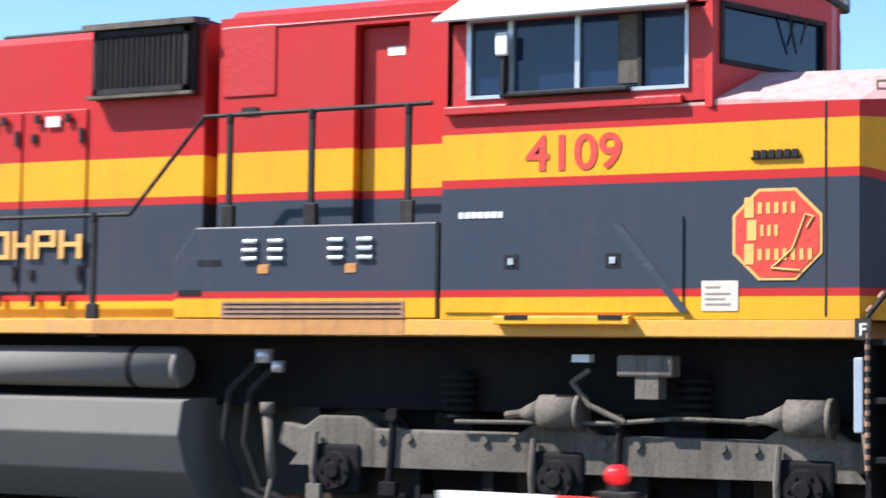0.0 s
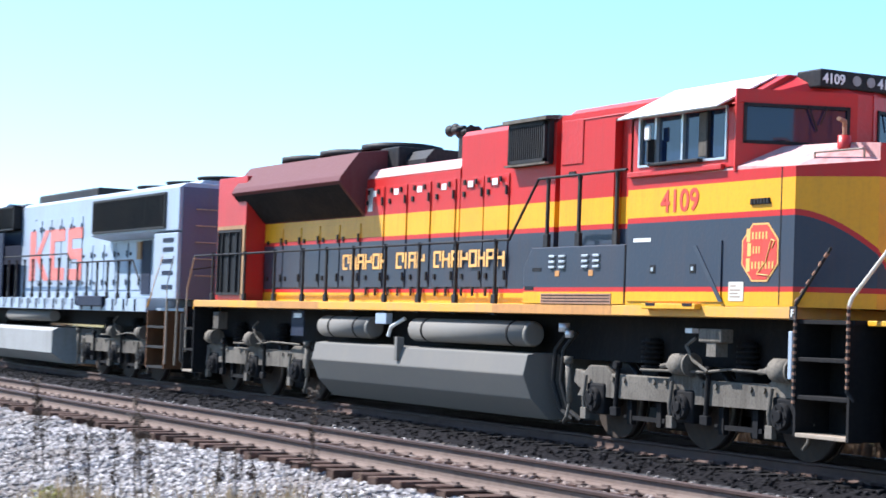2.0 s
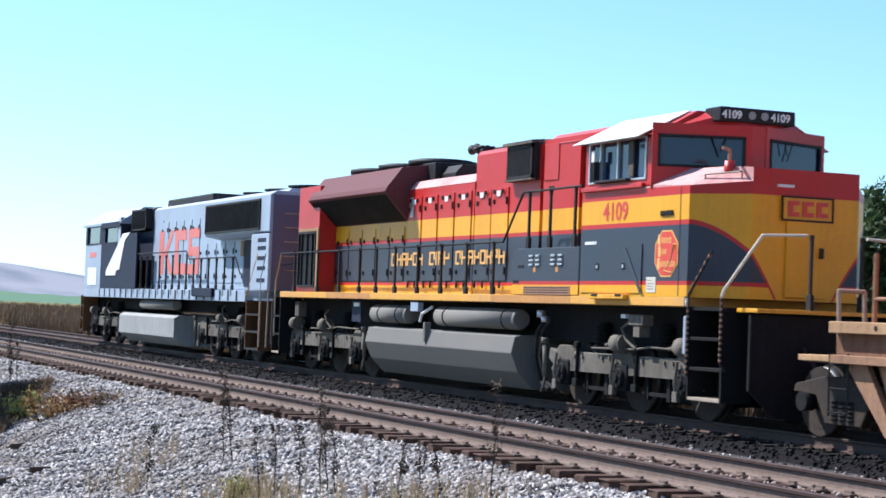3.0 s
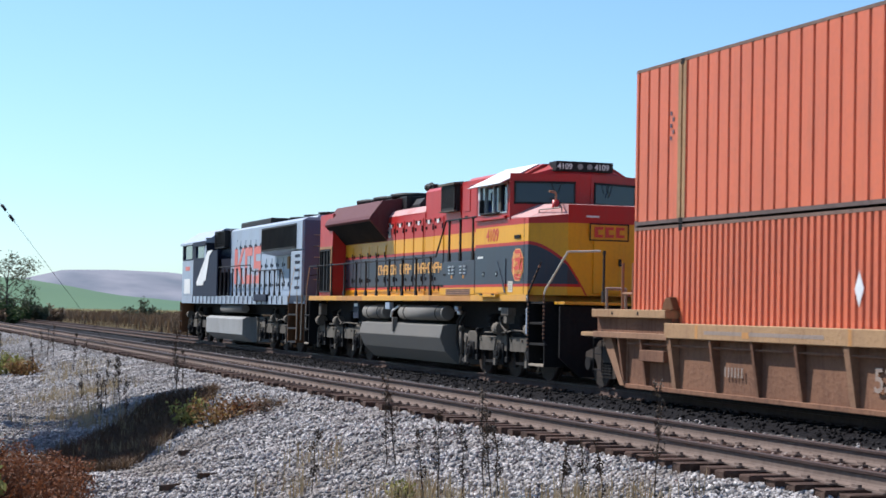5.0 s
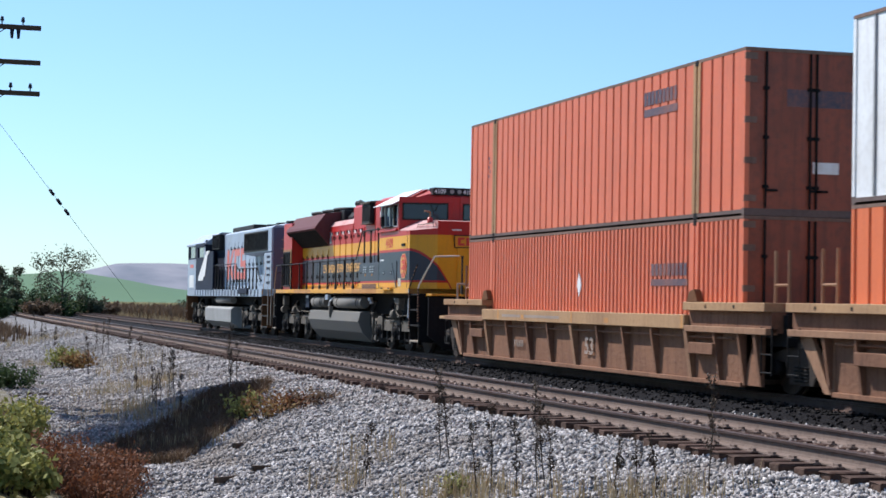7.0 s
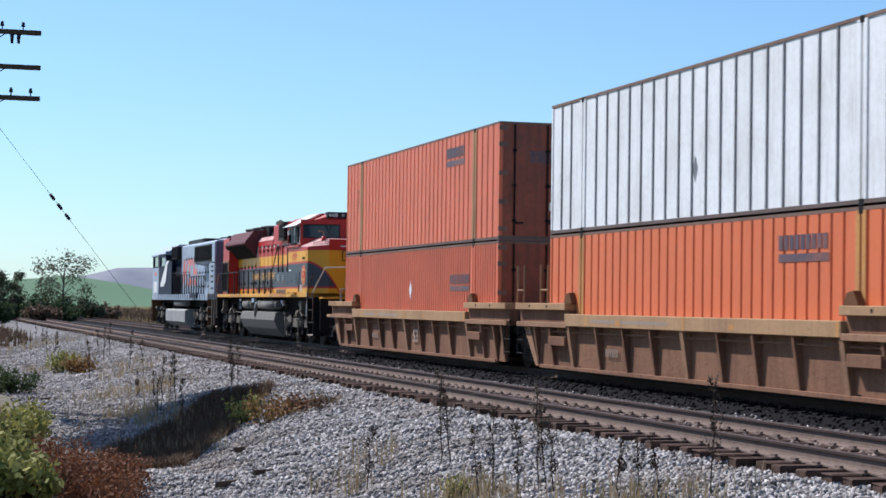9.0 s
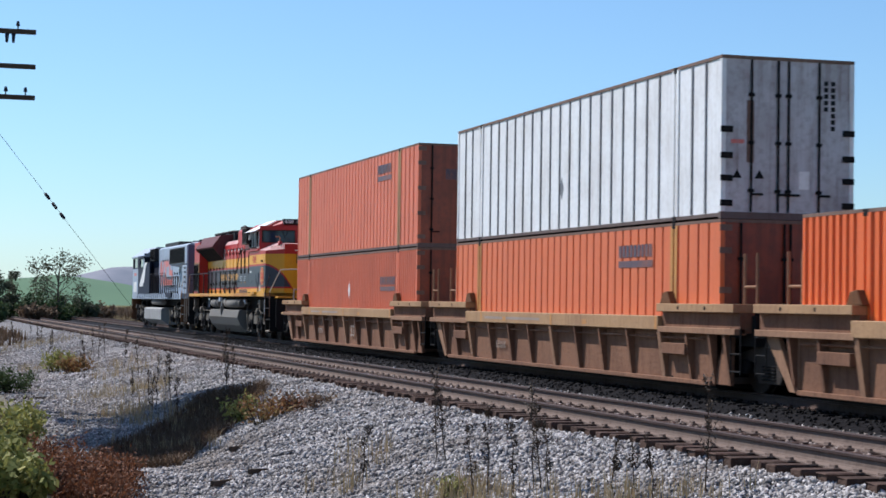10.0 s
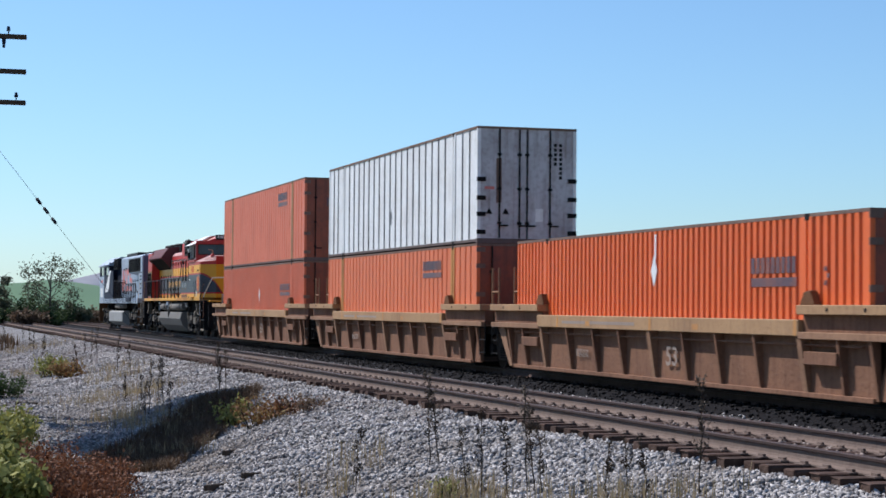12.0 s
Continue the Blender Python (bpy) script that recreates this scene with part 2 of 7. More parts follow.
def thing(name, label, category, origin=None, group="", kind=""):
    ob = new(name)
    if origin:
        ORIGIN[ob.name] = origin
    return tagged(ob, label, category, group, kind)


def side_text(name, words, parent, mat, y, z, height, x, width=None, label=""):
    """Raised letters on a side that faces the camera's side, starting at y (the train's front end first) with their feet at z."""
    cu = bpy.data.curves.new(name, "FONT")
    cu.body, cu.size, cu.extrude, cu.offset = words, 1.0, 0.002, 0.018
    tmp = new(name, cu)
    bpy.context.view_layer.update()
    me = bpy.data.meshes.new_from_object(tmp)
    bpy.data.objects.remove(tmp)
    co = np.array([v.co[:] for v in me.vertices])
    lo, hi = co.min(0), co.max(0)
    sz = height / (hi[1] - lo[1])
    sx = width / (hi[0] - lo[0]) if width else sz
    root = parent
    while root.parent:
        root = root.parent
    off = Vector(ORIGIN.get(root.name, (0, 0, 0)))
    for v, c in zip(me.vertices, co):
        v.co = Vector((x - (c[2] - lo[2]), y - (c[0] - lo[0]) * sx, z + (c[1] - lo[1]) * sz)) - off
    me.materials.clear()
    me.materials.append(mat)
    ob = new(name, me)
    ob.parent = parent
    return tagged(ob, label) if label else ob


MOVERS, WHEELS = [], []


# ---- the train ----
def wheelset(parent, y, z, r, mat=None):
    """An axle with two flanged wheels and their bright treads, turning about its own middle."""
    bm = B()
    cyl(bm, (-0.72, 0, 0), (0.72, 0, 0), 0.09, 10)
    for s in (-1, 1):
        cyl(bm, (s * 0.69, 0, 0), (s * 0.82, 0, 0), r, 32)
        cyl(bm, (s * 0.66, 0, 0), (s * 0.69, 0, 0), r + 0.028, 32)
        cyl(bm, (s * 0.82, 0, 0), (s * 0.90, 0, 0), 0.13, 16, 0.10)
        cyl(bm, (s * 0.82, 0, 0), (s * 0.824, 0, 0), r * 0.8, 28)
    off = Vector(ORIGIN[parent.name])
    ws = part("wheelset", bm, mat or M_RUSTW, parent, at=(0, 0, 0))
    ws.matrix_basis = Matrix.Translation(Vector((0, y, z)) - off)
    WHEELS.append((ws, r, Vector((0, y, z)) - off))
    for s in (-1, 1):
        bt = B()
        cyl(bt, (s * 0.70, 0, 0), (s * 0.815, 0, 0), r + 0.002, 32)
        part("tread", bt, M_TREAD, ws, "bright worn wheel tread", at=(0, 0, 0))
    return ws


def loco_truck(root, ys, flip):
    """A three-axle truck: side frames, journal boxes, springs, brake cylinders and rigging, on both sides."""
    y0, y1, y2 = ys
    lo, hi = min(ys) - 0.55, max(ys) + 0.62
    for y in ys:
        wheelset(root, y, 0.70, 0.53)
    for s in (-1, 1):
        bm = B()
        xa, xb = s * 1.03, s * 1.17
        xa, xb = min(xa, xb), max(xa, xb)
        poly = [(lo, 0.92), (lo + 0.2, 0.78)]
        for y in sorted(ys):
            poly += [(y - 0.42, 0.78), (y - 0.30, 0.92), (y + 0.30, 0.92), (y + 0.42, 0.78)]
        poly += [(hi - 0.25, 0.80), (hi, 0.92), (hi - 0.05, 1.10)]
        for y in sorted(ys, reverse=True):
            poly += [(y + 0.35, 1.06), (y + 0.2, 1.16), (y - 0.2, 1.16), (y - 0.35, 1.06)]
        poly += [(lo, 1.08)]
        prism(bm, poly, "x", xa, xb, 0.02)
        fr = part("side_frame", bm, M_TRUCK, root, "dusty cast steel truck side frame")
        for ya, yb in zip(sorted(ys)[:-1], sorted(ys)[1:]):
            ym, xo = (ya + yb) / 2, s * 1.17
            bm = B()
            cyl(bm, (s * 1.19, ym + 0.48, 1.20), (s * 1.19, ym + 0.52, 0.58), 0.032, 8)
            cyl(bm, (s * 1.16, ym + 0.48, 1.18), (s * 1.25, ym + 0.48, 1.18), 0.055, 10)
            box(bm, s * 1.19 - 0.04, s * 1.19 + 0.04, ym + 0.44, ym + 0.60, 0.50, 0.62, 0.01)
            part("brake_hanger", bm, M_DARK, fr, "greasy black brake hanger")
            for q in (-0.62, -0.36, 0.34, 0.62):
                bm = B()
                cyl(bm, (xo, ym + q, 0.99), (xo + s * 0.03, ym + q, 0.99), 0.035, 8)
                part("bolt_head", bm, M_TRUCK, fr)
        for y in ys:
            bm = B()
            box(bm, s * 1.10 - 0.10, s * 1.10 + 0.10, y - 0.22, y + 0.22, 0.50, 0.92, 0.03)
            cyl(bm, (s * 1.16, y, 0.70), (s * 1.27, y, 0.70), 0.17, 18, 0.15)
            cyl(bm, (s * 1.27, y, 0.70), (s * 1.30, y, 0.70), 0.08, 12, 0.06)
            for a in range(6):
                cyl(bm, (s * 1.27, y + 0.115 * math.cos(a * 1.047), 0.70 + 0.115 * math.sin(a * 1.047)),
                    (s * 1.285, y + 0.115 * math.cos(a * 1.047), 0.70 + 0.115 * math.sin(a * 1.047)), 0.018, 6)
            part("journal_box", bm, M_DARK, fr, "greasy black axle bearing box")
            bm = B()
            tube(bm, [(s * 1.22, y + 0.20, 1.02), (s * 1.25, y + 0.21, 0.72), (s * 1.22, y + 0.20, 0.46)], 0.028)
            box(bm, s * 1.22 - 0.04, s * 1.22 + 0.04, y + 0.13, y + 0.27, 0.42, 0.58, 0.01)
            part("brake_link", bm, M_TRUCK, fr)
        for y in (ys[0], ys[1]):
            bm = B()
            yy = y + 0.05
            cyl(bm, (s * 1.22, yy - 0.24, 1.24), (s * 1.22, yy + 0.08, 1.24), 0.14, 18)
            cyl(bm, (s * 1.22, yy + 0.08, 1.24), (s * 1.22, yy + 0.26, 1.22), 0.11, 14, 0.04)
            cyl(bm, (s * 1.22, yy + 0.26, 1.22), (s * 1.22, yy + 0.40, 1.20), 0.035, 8)
            cyl(bm, (s * 1.22, yy - 0.28, 1.24), (s * 1.22, yy - 0.24, 1.24), 0.155, 18)
            part("brake_cylinder", bm, M_TRUCK, fr, "dusty brake cylinder")
        for y in (y0 + 0.95 * flip, y1 + 0.98 * flip):
            bm = B()
            for k in range(6):
                cyl(bm, (s * 1.0, y, 1.16 + k * 0.065), (s * 1.0, y, 1.195 + k * 0.065), 0.15, 14)
            cyl(bm, (s * 1.0, y, 1.14), (s * 1.0, y, 1.56), 0.10, 10)
            part("spring", bm, M_DARK, fr, "black coil spring")
        bm = B()
        tube(bm, [(s * 1.24, lo + 0.3, 1.19), (s * 1.24, y1 - 1.0, 1.21), (s * 1.24, y1 - 0.5, 1.16), (s * 1.24, y1 + 0.9, 1.14)], 0.018)
        tube(bm, [(s * 1.26, y1 - 0.6, 1.17), (s * 1.27, y1 - 0.3, 1.30), (s * 1.27, y1 - 0.15, 1.48), (s * 1.22, y1 - 0.28, 1.58)], 0.022)
        part("brake_pipe", bm, M_TRUCK, fr, "thin dusty brake pipe")
        bm = B()
        for y in (y0, y1):
            if y == y1:
                part("brake_rigging", bm, M_DARK, fr)
                bm = B()
            box(bm, s * 1.05 - 0.03, s * 1.05 + 0.03, y + 0.55, y + 1.5, 0.46, 0.52)
            box(bm, s * 1.05 - 0.04, s * 1.05 + 0.04, y + 0.62, y + 0.72, 0.40, 0.85)
            box(bm, s * 1.05 - 0.04, s * 1.05 + 0.04, y + 1.3, y + 1.4, 0.40, 0.85)
            box(bm, s * 0.76 - 0.05, s * 0.76 + 0.05, y + 0.54, y + 0.62, 0.45, 0.95)
        part("brake_rigging", bm, M_DARK, fr)
        bm = B()
        for ye in (lo, hi):
            if ye == hi:
                part("damper", bm, M_TRUCK, fr, "dusty damper rod")
                bm = B()
            cyl(bm, (s * 1.2, ye + 0.08, 1.16), (s * 1.2, ye + 0.02, 0.62), 0.045, 10)
            cyl(bm, (s * 1.2, ye + 0.08, 1.16), (s * 1.2, ye + 0.08, 1.26), 0.065, 10)
            tube(bm, [(s * 1.2, ye + 0.02, 0.62), (s * 1.22, ye + 0.06, 0.42), (s * 1.2, ye + 0.16, 0.34)], 0.025)
        part("damper", bm, M_TRUCK, fr, "dusty damper rod")
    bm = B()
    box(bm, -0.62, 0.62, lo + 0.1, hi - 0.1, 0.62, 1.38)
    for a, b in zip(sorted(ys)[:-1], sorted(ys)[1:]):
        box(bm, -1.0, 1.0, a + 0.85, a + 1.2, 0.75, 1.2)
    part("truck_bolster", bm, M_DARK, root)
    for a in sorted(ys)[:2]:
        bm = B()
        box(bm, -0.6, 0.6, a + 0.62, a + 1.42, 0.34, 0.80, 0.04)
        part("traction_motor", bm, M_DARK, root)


def handrail_post(root, x, y, z0, z1):
    bm = B()
    box(bm, x - 0.022, x + 0.022, y - 0.026, y + 0.026, z0, z1, 0.008)
    box(bm, x - 0.03, x + 0.03, y - 0.06, y + 0.06, z0 - 0.14, z0 + 0.16, 0.008)
    cyl(bm, (x, y, z1 - 0.04), (x, y, z1 + 0.03), 0.036, 8)
    part("handrail_post", bm, M_BLACK, root)


def pipe(root, name, pts, r=0.022, mat=None, label=""):
    bm = B()
    tube(bm, [Vector(p) for p in pts], r)
    return part(name, bm, mat or M_BLACK, root, label)


def hood_door(root, x, y0, y1, z0, z1, mat, proud=0.02, louvre=0, hinge=True):
    """One hood door, proud of the hood, with hinges and a latch."""
    s = -1 if x < 0 else 1
    bm = B()
    a, b = sorted((x, x + s * proud))
    box(bm, a, b, y0, y1, z0, z1, 0.006)
    d = part("hood_door", bm, mat, root)
    if hinge:
        for z in (z0 + 0.18, z1 - 0.25):
            a2, b2 = sorted((x + s * proud, x + s * (proud + 0.025)))
            quick("hinge", d, M_BLACK, a2, b2, y0 + 0.03, y0 + 0.07, z - 0.07, z + 0.07)
            quick("latch", d, M_BLACK, a2, b2, y1 - 0.16, y1 - 0.10, z - 0.05, z + 0.03)
    return d


def slab_grille(root, x, y0, y1, z0, z1, depth, n, label, mat=M_GRILL):
    """A grille: a recessed backing, an edge frame and upright slats."""
    s = -1 if x < 0 else 1
    bm = B()
    a, b = sorted((x, x + s * 0.01))
    box(bm, a, b, y0, y1, z0, z1)
    g = part("grille", bm, mat, root, label)
    bm = B()
    a, b = sorted((x + s * 0.01, x + s * depth))
    for q in ((y0, y1, z0, z0 + 0.05), (y0, y1, z1 - 0.05, z1), (y0, y0 + 0.05, z0, z1), (y1 - 0.05, y1, z0, z1)):
        box(bm, a, b, *q)
    part("grille_frame", bm, M_BLACK, g)
    bm = B()
    for k in range(n):
        y = y0 + 0.06 + (y1 - y0 - 0.12) * (k + 0.5) / n
        box(bm, min(a, b), max(a, b) - 0.01 if s > 0 else max(a, b), y - 0.012, y + 0.012, z0 + 0.05, z1 - 0.05)
    part("grille_slats", bm, M_BLACK, g)
    return g


def octagon(cy, cz, r, k=0.42):
    c = r * k
    return [(cy - r, cz - c), (cy - r, cz + c), (cy - c, cz + r), (cy + c, cz + r), (cy + r, cz + c), (cy + r, cz - c), (cy + c, cz - r), (cy - c, cz - r)]


def glyph_bars(root, name, y, z, h, widths, gap, x, mat, label, depth=0.004):
    """A row of plain upright blocks the size of the letters of an owner's name; each block is a part."""
    first = None
    for k, w in enumerate(widths):
        bm = B()
        st = w * 0.23 if w > 0.15 else w * 0.6
        box(bm, x - depth, x, y - st, y, z, z + h)
        if w > 0.15:
            box(bm, x - depth, x, y - w, y - w + st, z if k % 3 else z + h * 0.4, z + h if k % 2 == 0 else z + h * 0.85)
            for zz in (0.42,) if k % 2 else (0.84, 0.42 if k % 4 else 0.0):
                box(bm, x - depth, x, y - w + st, y - st, z + h * zz, z + h * (zz + 0.16))
        first = part(name, bm, mat, root, label)
        y -= w + gap
    return first


def striped_locomotive():
    r = thing("diesel_locomotive", "red, yellow and slate striped diesel locomotive coupled ahead of the containers", "locomotive", (0, 14.2, DZ))
    S = 1.5
    # frame and platforms
    quick("side_sill", r, M_SILL, -S, S, 5.06, 24.38, 1.84, 1.975, bev=0.01, label="dirty yellow frame edge")
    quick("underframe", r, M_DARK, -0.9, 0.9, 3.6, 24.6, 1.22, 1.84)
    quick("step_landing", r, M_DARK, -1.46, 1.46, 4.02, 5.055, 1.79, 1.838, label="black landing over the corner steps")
    for y0, y1 in ((3.45, 4.0), (24.38, 25.0)):
        quick("end_platform", r, M_YEL, -1.30, 1.30, y0, y1, 1.78, 1.84, bev=0.01)
    for s in (-1, 1):
        for (y0, y1) in ((4.06, 5.02), (24.36, 24.98)):
            bm = B()
            a, b = sorted((s * 1.48, s * 0.95))
            box(bm, s * 0.97 - 0.02, s * 0.97 + 0.02, y0, y1, 0.5, 1.84)
            sw = part("step_well", bm, M_DARK, r, "black corner step well")
            quick("step_side", sw, M_DARK, a, b, y1 - 0.04, y1, 0.50, 1.84)
            quick("step_side", sw, M_DARK, a, b, y0, y0 + 0.04, 0.50, 1.84)
            for z in (0.50, 0.93, 1.36):
                bm = B()
                box(bm, a, b, y0 + 0.04, y1 - 0.04, z, z + 0.05, 0.008)
                part("step", bm, M_PIPE if z < 0.6 else M_DARK, sw)
        quick("corner_plate", r, M_GRAY, *sorted((s * 1.49, s * 1.515)), 5.03, 5.10, 1.15, 1.70, bev=0.01, label="pale gray handhold plate")
    quick("end_plate", r, M_BLACK, -1.518, -1.50, 4.97, 5.09, 1.83, 1.985)
    side_text("end_letter", "F", r, M_WHITE, 5.055, 1.86, 0.09, -1.519, label="white letter F")
    # plough and couplers
    for yy, d in ((3.6, -1), (24.85, 1)):
        bm = B()
        prism(bm, [(-1.35, 1.75), (1.35, 1.75), (1.35, 0.7), (0.9, 0.32), (-0.9, 0.32), (-1.35, 0.7)], "y", yy, yy + 0.06 * d)
        part("pilot_plate", bm, M_DARK, r, "black pilot plate")
        bm = B()
        box(bm, -0.13, 0.13, min(yy, yy + 0.75 * d), max(yy, yy + 0.75 * d), 0.98, 1.16, 0.02)
        box(bm, -0.2, 0.2, min(yy + .55 * d, yy + 0.95 * d), max(yy + .55 * d, yy + 0.95 * d), 0.90, 1.24, 0.04)
        part("coupler", bm, M_RUSTW, r, "rusty knuckle coupler")
        for s in (-1, 1):
            pipe(r, "air_hose", [(s * 0.5, yy, 1.35), (s * 0.52, yy + 0.25 * d, 1.2), (s * 0.4, yy + 0.45 * d, 0.85), (s * 0.3, yy + 0.6 * d, 0.7)], 0.025, M_HOSE)
    # nose and lower cab
    bm = B()
    nose = [(-S, 8.5), (-S, 5.06), (-0.9, 4.32), (0.9, 4.32), (S, 5.06), (S, 8.5)]
    lower = [bm.verts.new((x, y, 1.976)) for x, y in nose]
    tops = (3.64, 3.60, 3.66, 3.66, 3.60, 3.64)
    upper = [bm.verts.new((x, y, z)) for (x, y), z in zip(nose, tops)]
    for i in range(6):
        j = (i + 1) % 6
        bm.faces.new([lower[i], lower[j], upper[j], upper[i]])
    bm.faces.new(lower[::-1])
    high = [bm.verts.new((x, 4.32, 3.86)) for x in (-0.9, 0.9)]
    bm.faces.new([upper[2], upper[3], high[1], high[0]])
    bmesh.ops.recalc_face_normals(bm, faces=bm.faces[:])
    nz = part("nose", bm, M_NOSE, r, "striped nose with a slate swoop across the front")
    bm = B()
    top = [bm.verts.new((x, y, z)) for (x, y), z in zip(nose, tops)]
    ridge = [bm.verts.new(p) for p in ((-0.98, 6.25, 3.93), (-0.92, 4.85, 3.90), (0.92, 4.85, 3.90), (0.98, 6.25, 3.93))]
    fr = [bm.verts.new(p) for p in ((-0.9, 4.32, 3.86), (0.9, 4.32, 3.86))]
    bk = [bm.verts.new(p) for p in ((-S, 6.25, 3.66), (S, 6.25, 3.66))]
    for q in ((bk[0], top[1], ridge[1], ridge[0]), (top[1], top[2], ridge[1]), (top[2], fr[0], ridge[1]), (fr[0], fr[1], ridge[2], ridge[1]),
              (top[3], ridge[2], fr[1]), (top[3], top[4], ridge[2]), (top[4], bk[1], ridge[3], ridge[2]), ridge, (top[0], top[1], bk[0]), (top[4], top[5], bk[1])):
        bm.faces.new(q)
    bmesh.ops.recalc_face_normals(bm, faces=bm.faces[:])
    part("nose_top", bm, M_ROOF, nz, "sloping nose top, bleached pink with sun glare in the colour")
    quick("nose_door", nz, M_NOSE, -0.34, 0.34, 4.285, 4.318, 2.02, 3.30, bev=0.01)
    quick("door_handle", nz, M_BLACK, 0.22, 0.27, 4.24, 4.285, 2.6, 2.75)
    quick("headboard", nz, M_YEL, -0.42, 0.42, 4.285, 4.316, 3.14, 3.46, label="yellow plate framed black")
    bm = B()
    for q in ((-0.44, 0.44, 3.12, 3.145), (-0.44, 0.44, 3.455, 3.48), (-0.44, -0.415, 3.12, 3.48), (0.415, 0.44, 3.12, 3.48)):
        box(bm, q[0], q[1], 4.27, 4.284, q[2], q[3])
    part("plate_border", bm, M_BLACK, nz)
    for x in (-0.33, -0.09, 0.15):
        bm = B()
        prism(bm, [(x, 3.19), (x + 0.19, 3.19), (x + 0.19, 3.25), (x + 0.08, 3.25), (x + 0.08, 3.35), (x + 0.19, 3.35), (x + 0.19, 3.41), (x, 3.41)], "y", 4.270, 4.2845)
        part("emblem", bm, M_RLET, nz, "red block emblem")
    quick("class_plate", nz, M_WHITE, -0.5, -0.22, 4.30, 4.322, 3.60, 3.64)
    # seams and doors on the cab side
    for s in (-1, 1):
        for y in (5.31, 8.53):
            quick("panel_seam", nz, M_BLACK, *sorted((s * 1.498, s * 1.504)), y - 0.008, y + 0.008, 2.0, 3.6 if y < 6 else 2.75)
        bm = B()
        a, b = sorted((s * 1.50, s * 1.518))
        prism(bm, [(8.45, 2.03), (8.45, 2.70), (6.42, 2.77), (6.42, 2.03)], "x", a, b)
        d = part("equipment_door", bm, M_LIV, nz, "slate equipment door with two recessed latches")
        for y in (7.86, 6.99):
            quick("latch", d, M_BLACK, *sorted((s * 1.518, s * 1.524)), y - 0.06, y + 0.06, 2.38, 2.49)
            quick("latch_knob", d, M_ALU, *sorted((s * 1.524, s * 1.534)), y - 0.025, y + 0.025, 2.41, 2.46)
        bm = B()
        prism(bm, [(7.0, 2.72), (6.92, 2.72), (6.36, 2.03), (6.44, 2.03)], "x", *sorted((s * 1.518, s * 1.53)))
        part("door_brace", bm, M_SLATE, d)
        bm = B()
        box(bm, *sorted((s * 1.50, s * 1.60)), 6.82, 7.98, 1.93, 2.0, 0.01)
        stp = part("jacking_step", bm, M_YEL, nz, "yellow jacking bracket")
        for y in (7.78, 6.98):
            quick("bracket_slot", stp, M_BLACK, *sorted((s * 1.59, s * 1.605)), y - 0.1, y + 0.1, 1.97, 2.005)
        npl = quick("notice_plate", nz, M_NOTICE, *sorted((s * 1.50, s * 1.506)), 5.98, 6.27, 2.04, 2.27, label="white notice plate with faint print")
        for z, w in ((2.22, 0.12), (2.17, 0.2), (2.13, 0.16), (2.09, 0.2)):
            quick("print_bar", npl, M_GRAYMARK, *sorted((s * 1.506, s * 1.508)), 6.24 - w, 6.24, z - 0.008, z + 0.008)
        bm = B()
        prism(bm, octagon(5.68, 2.615, 0.345), "x", *sorted((s * 1.50, s * 1.507)))
        em = part("octagon_badge", bm, M_LETTER, nz, "red octagonal emblem edged in yellow")
        bm = B()
        prism(bm, octagon(5.68, 2.615, 0.322), "x", *sorted((s * 1.507, s * 1.511)))
        part("badge_field", bm, M_RLET, em)
        xx = sorted((s * 1.511, s * 1.515))
        for z, y0, ws in ((2.77, 5.93, (0.09, 0.05, 0.05, 0.05, 0.05, 0.05)), (2.60, 5.91, (0.09, 0.04, 0.04, 0.04)), (2.42, 5.93, (0.09, 0.05, 0.05, 0.05, 0.05, 0.05, 0.05, 0.05))):
            y = y0
            for i, w in enumerate(ws):
                quick("badge_bar", em, M_LETTER, *xx, y - w * (0.8 if i == 0 else 0.62), y, z - (0.03 if i == 0 else 0), z + (0.125 if i == 0 else 0.085))
                y -= w + 0.014
        pipe(em, "badge_flourish", [(s * 1.514, 5.45, 2.66), (s * 1.514, 5.40, 2.74), (s * 1.514, 5.46, 2.76), (s * 1.514, 5.56, 2.50), (s * 1.514, 5.72, 2.36), (s * 1.514, 5.5, 2.34)], 0.008, M_LETTER)
        bm = B()
        for k in range(6):
            box(bm, *sorted((s * 1.5, s * 1.53)), 5.52 + k * 0.06, 5.56 + k * 0.06, 3.19, 3.25)
        box(bm, *sorted((s * 1.5, s * 1.52)), 5.50, 5.88, 3.18, 3.20)
        part("grab_vent", bm, M_BLACK, nz)
    side_text("road_number", "4109", r, M_RLET, 7.75, 3.15, 0.29, -1.503, 0.82, "red road number 4109")
    bm = B()
    yy = 8.34
    for w in (0.04, 0.05, 0.04, 0.05, 0.05, 0.05, 0.04):
        box(bm, -1.506, -1.50, yy - w, yy, 2.79, 2.84)
        yy -= w + 0.012
    part("model_bars", bm, M_WHITE, nz, "small white bars of lettering")
    # upper cab with window openings
    cab = upper_cab(r)
    # raised side box with vents and the walkway behind the cab
    for s in (-1, 1):
        bm = B()
        a, b = sorted((s * 0.99, s * 1.505))
        prism(bm, [(8.54, 1.98), (8.54, 2.77), (10.9, 2.77), (11.12, 2.5), (11.12, 1.98)], "x", a, b, 0.012)
        bx = part("equipment_box", bm, M_LIV, r, "slate equipment box with slotted vents")
        for yc in (10.33, 10.07, 9.48, 9.20):
            for k in range(3):
                quick("vent_slot", bx, M_ALU, *sorted((s * 1.505, s * 1.535)), yc - 0.075, yc + 0.075, 2.47 + k * 0.075, 2.505 + k * 0.075, bev=0.008)
        for yc in (10.2, 9.34):
            bm = B()
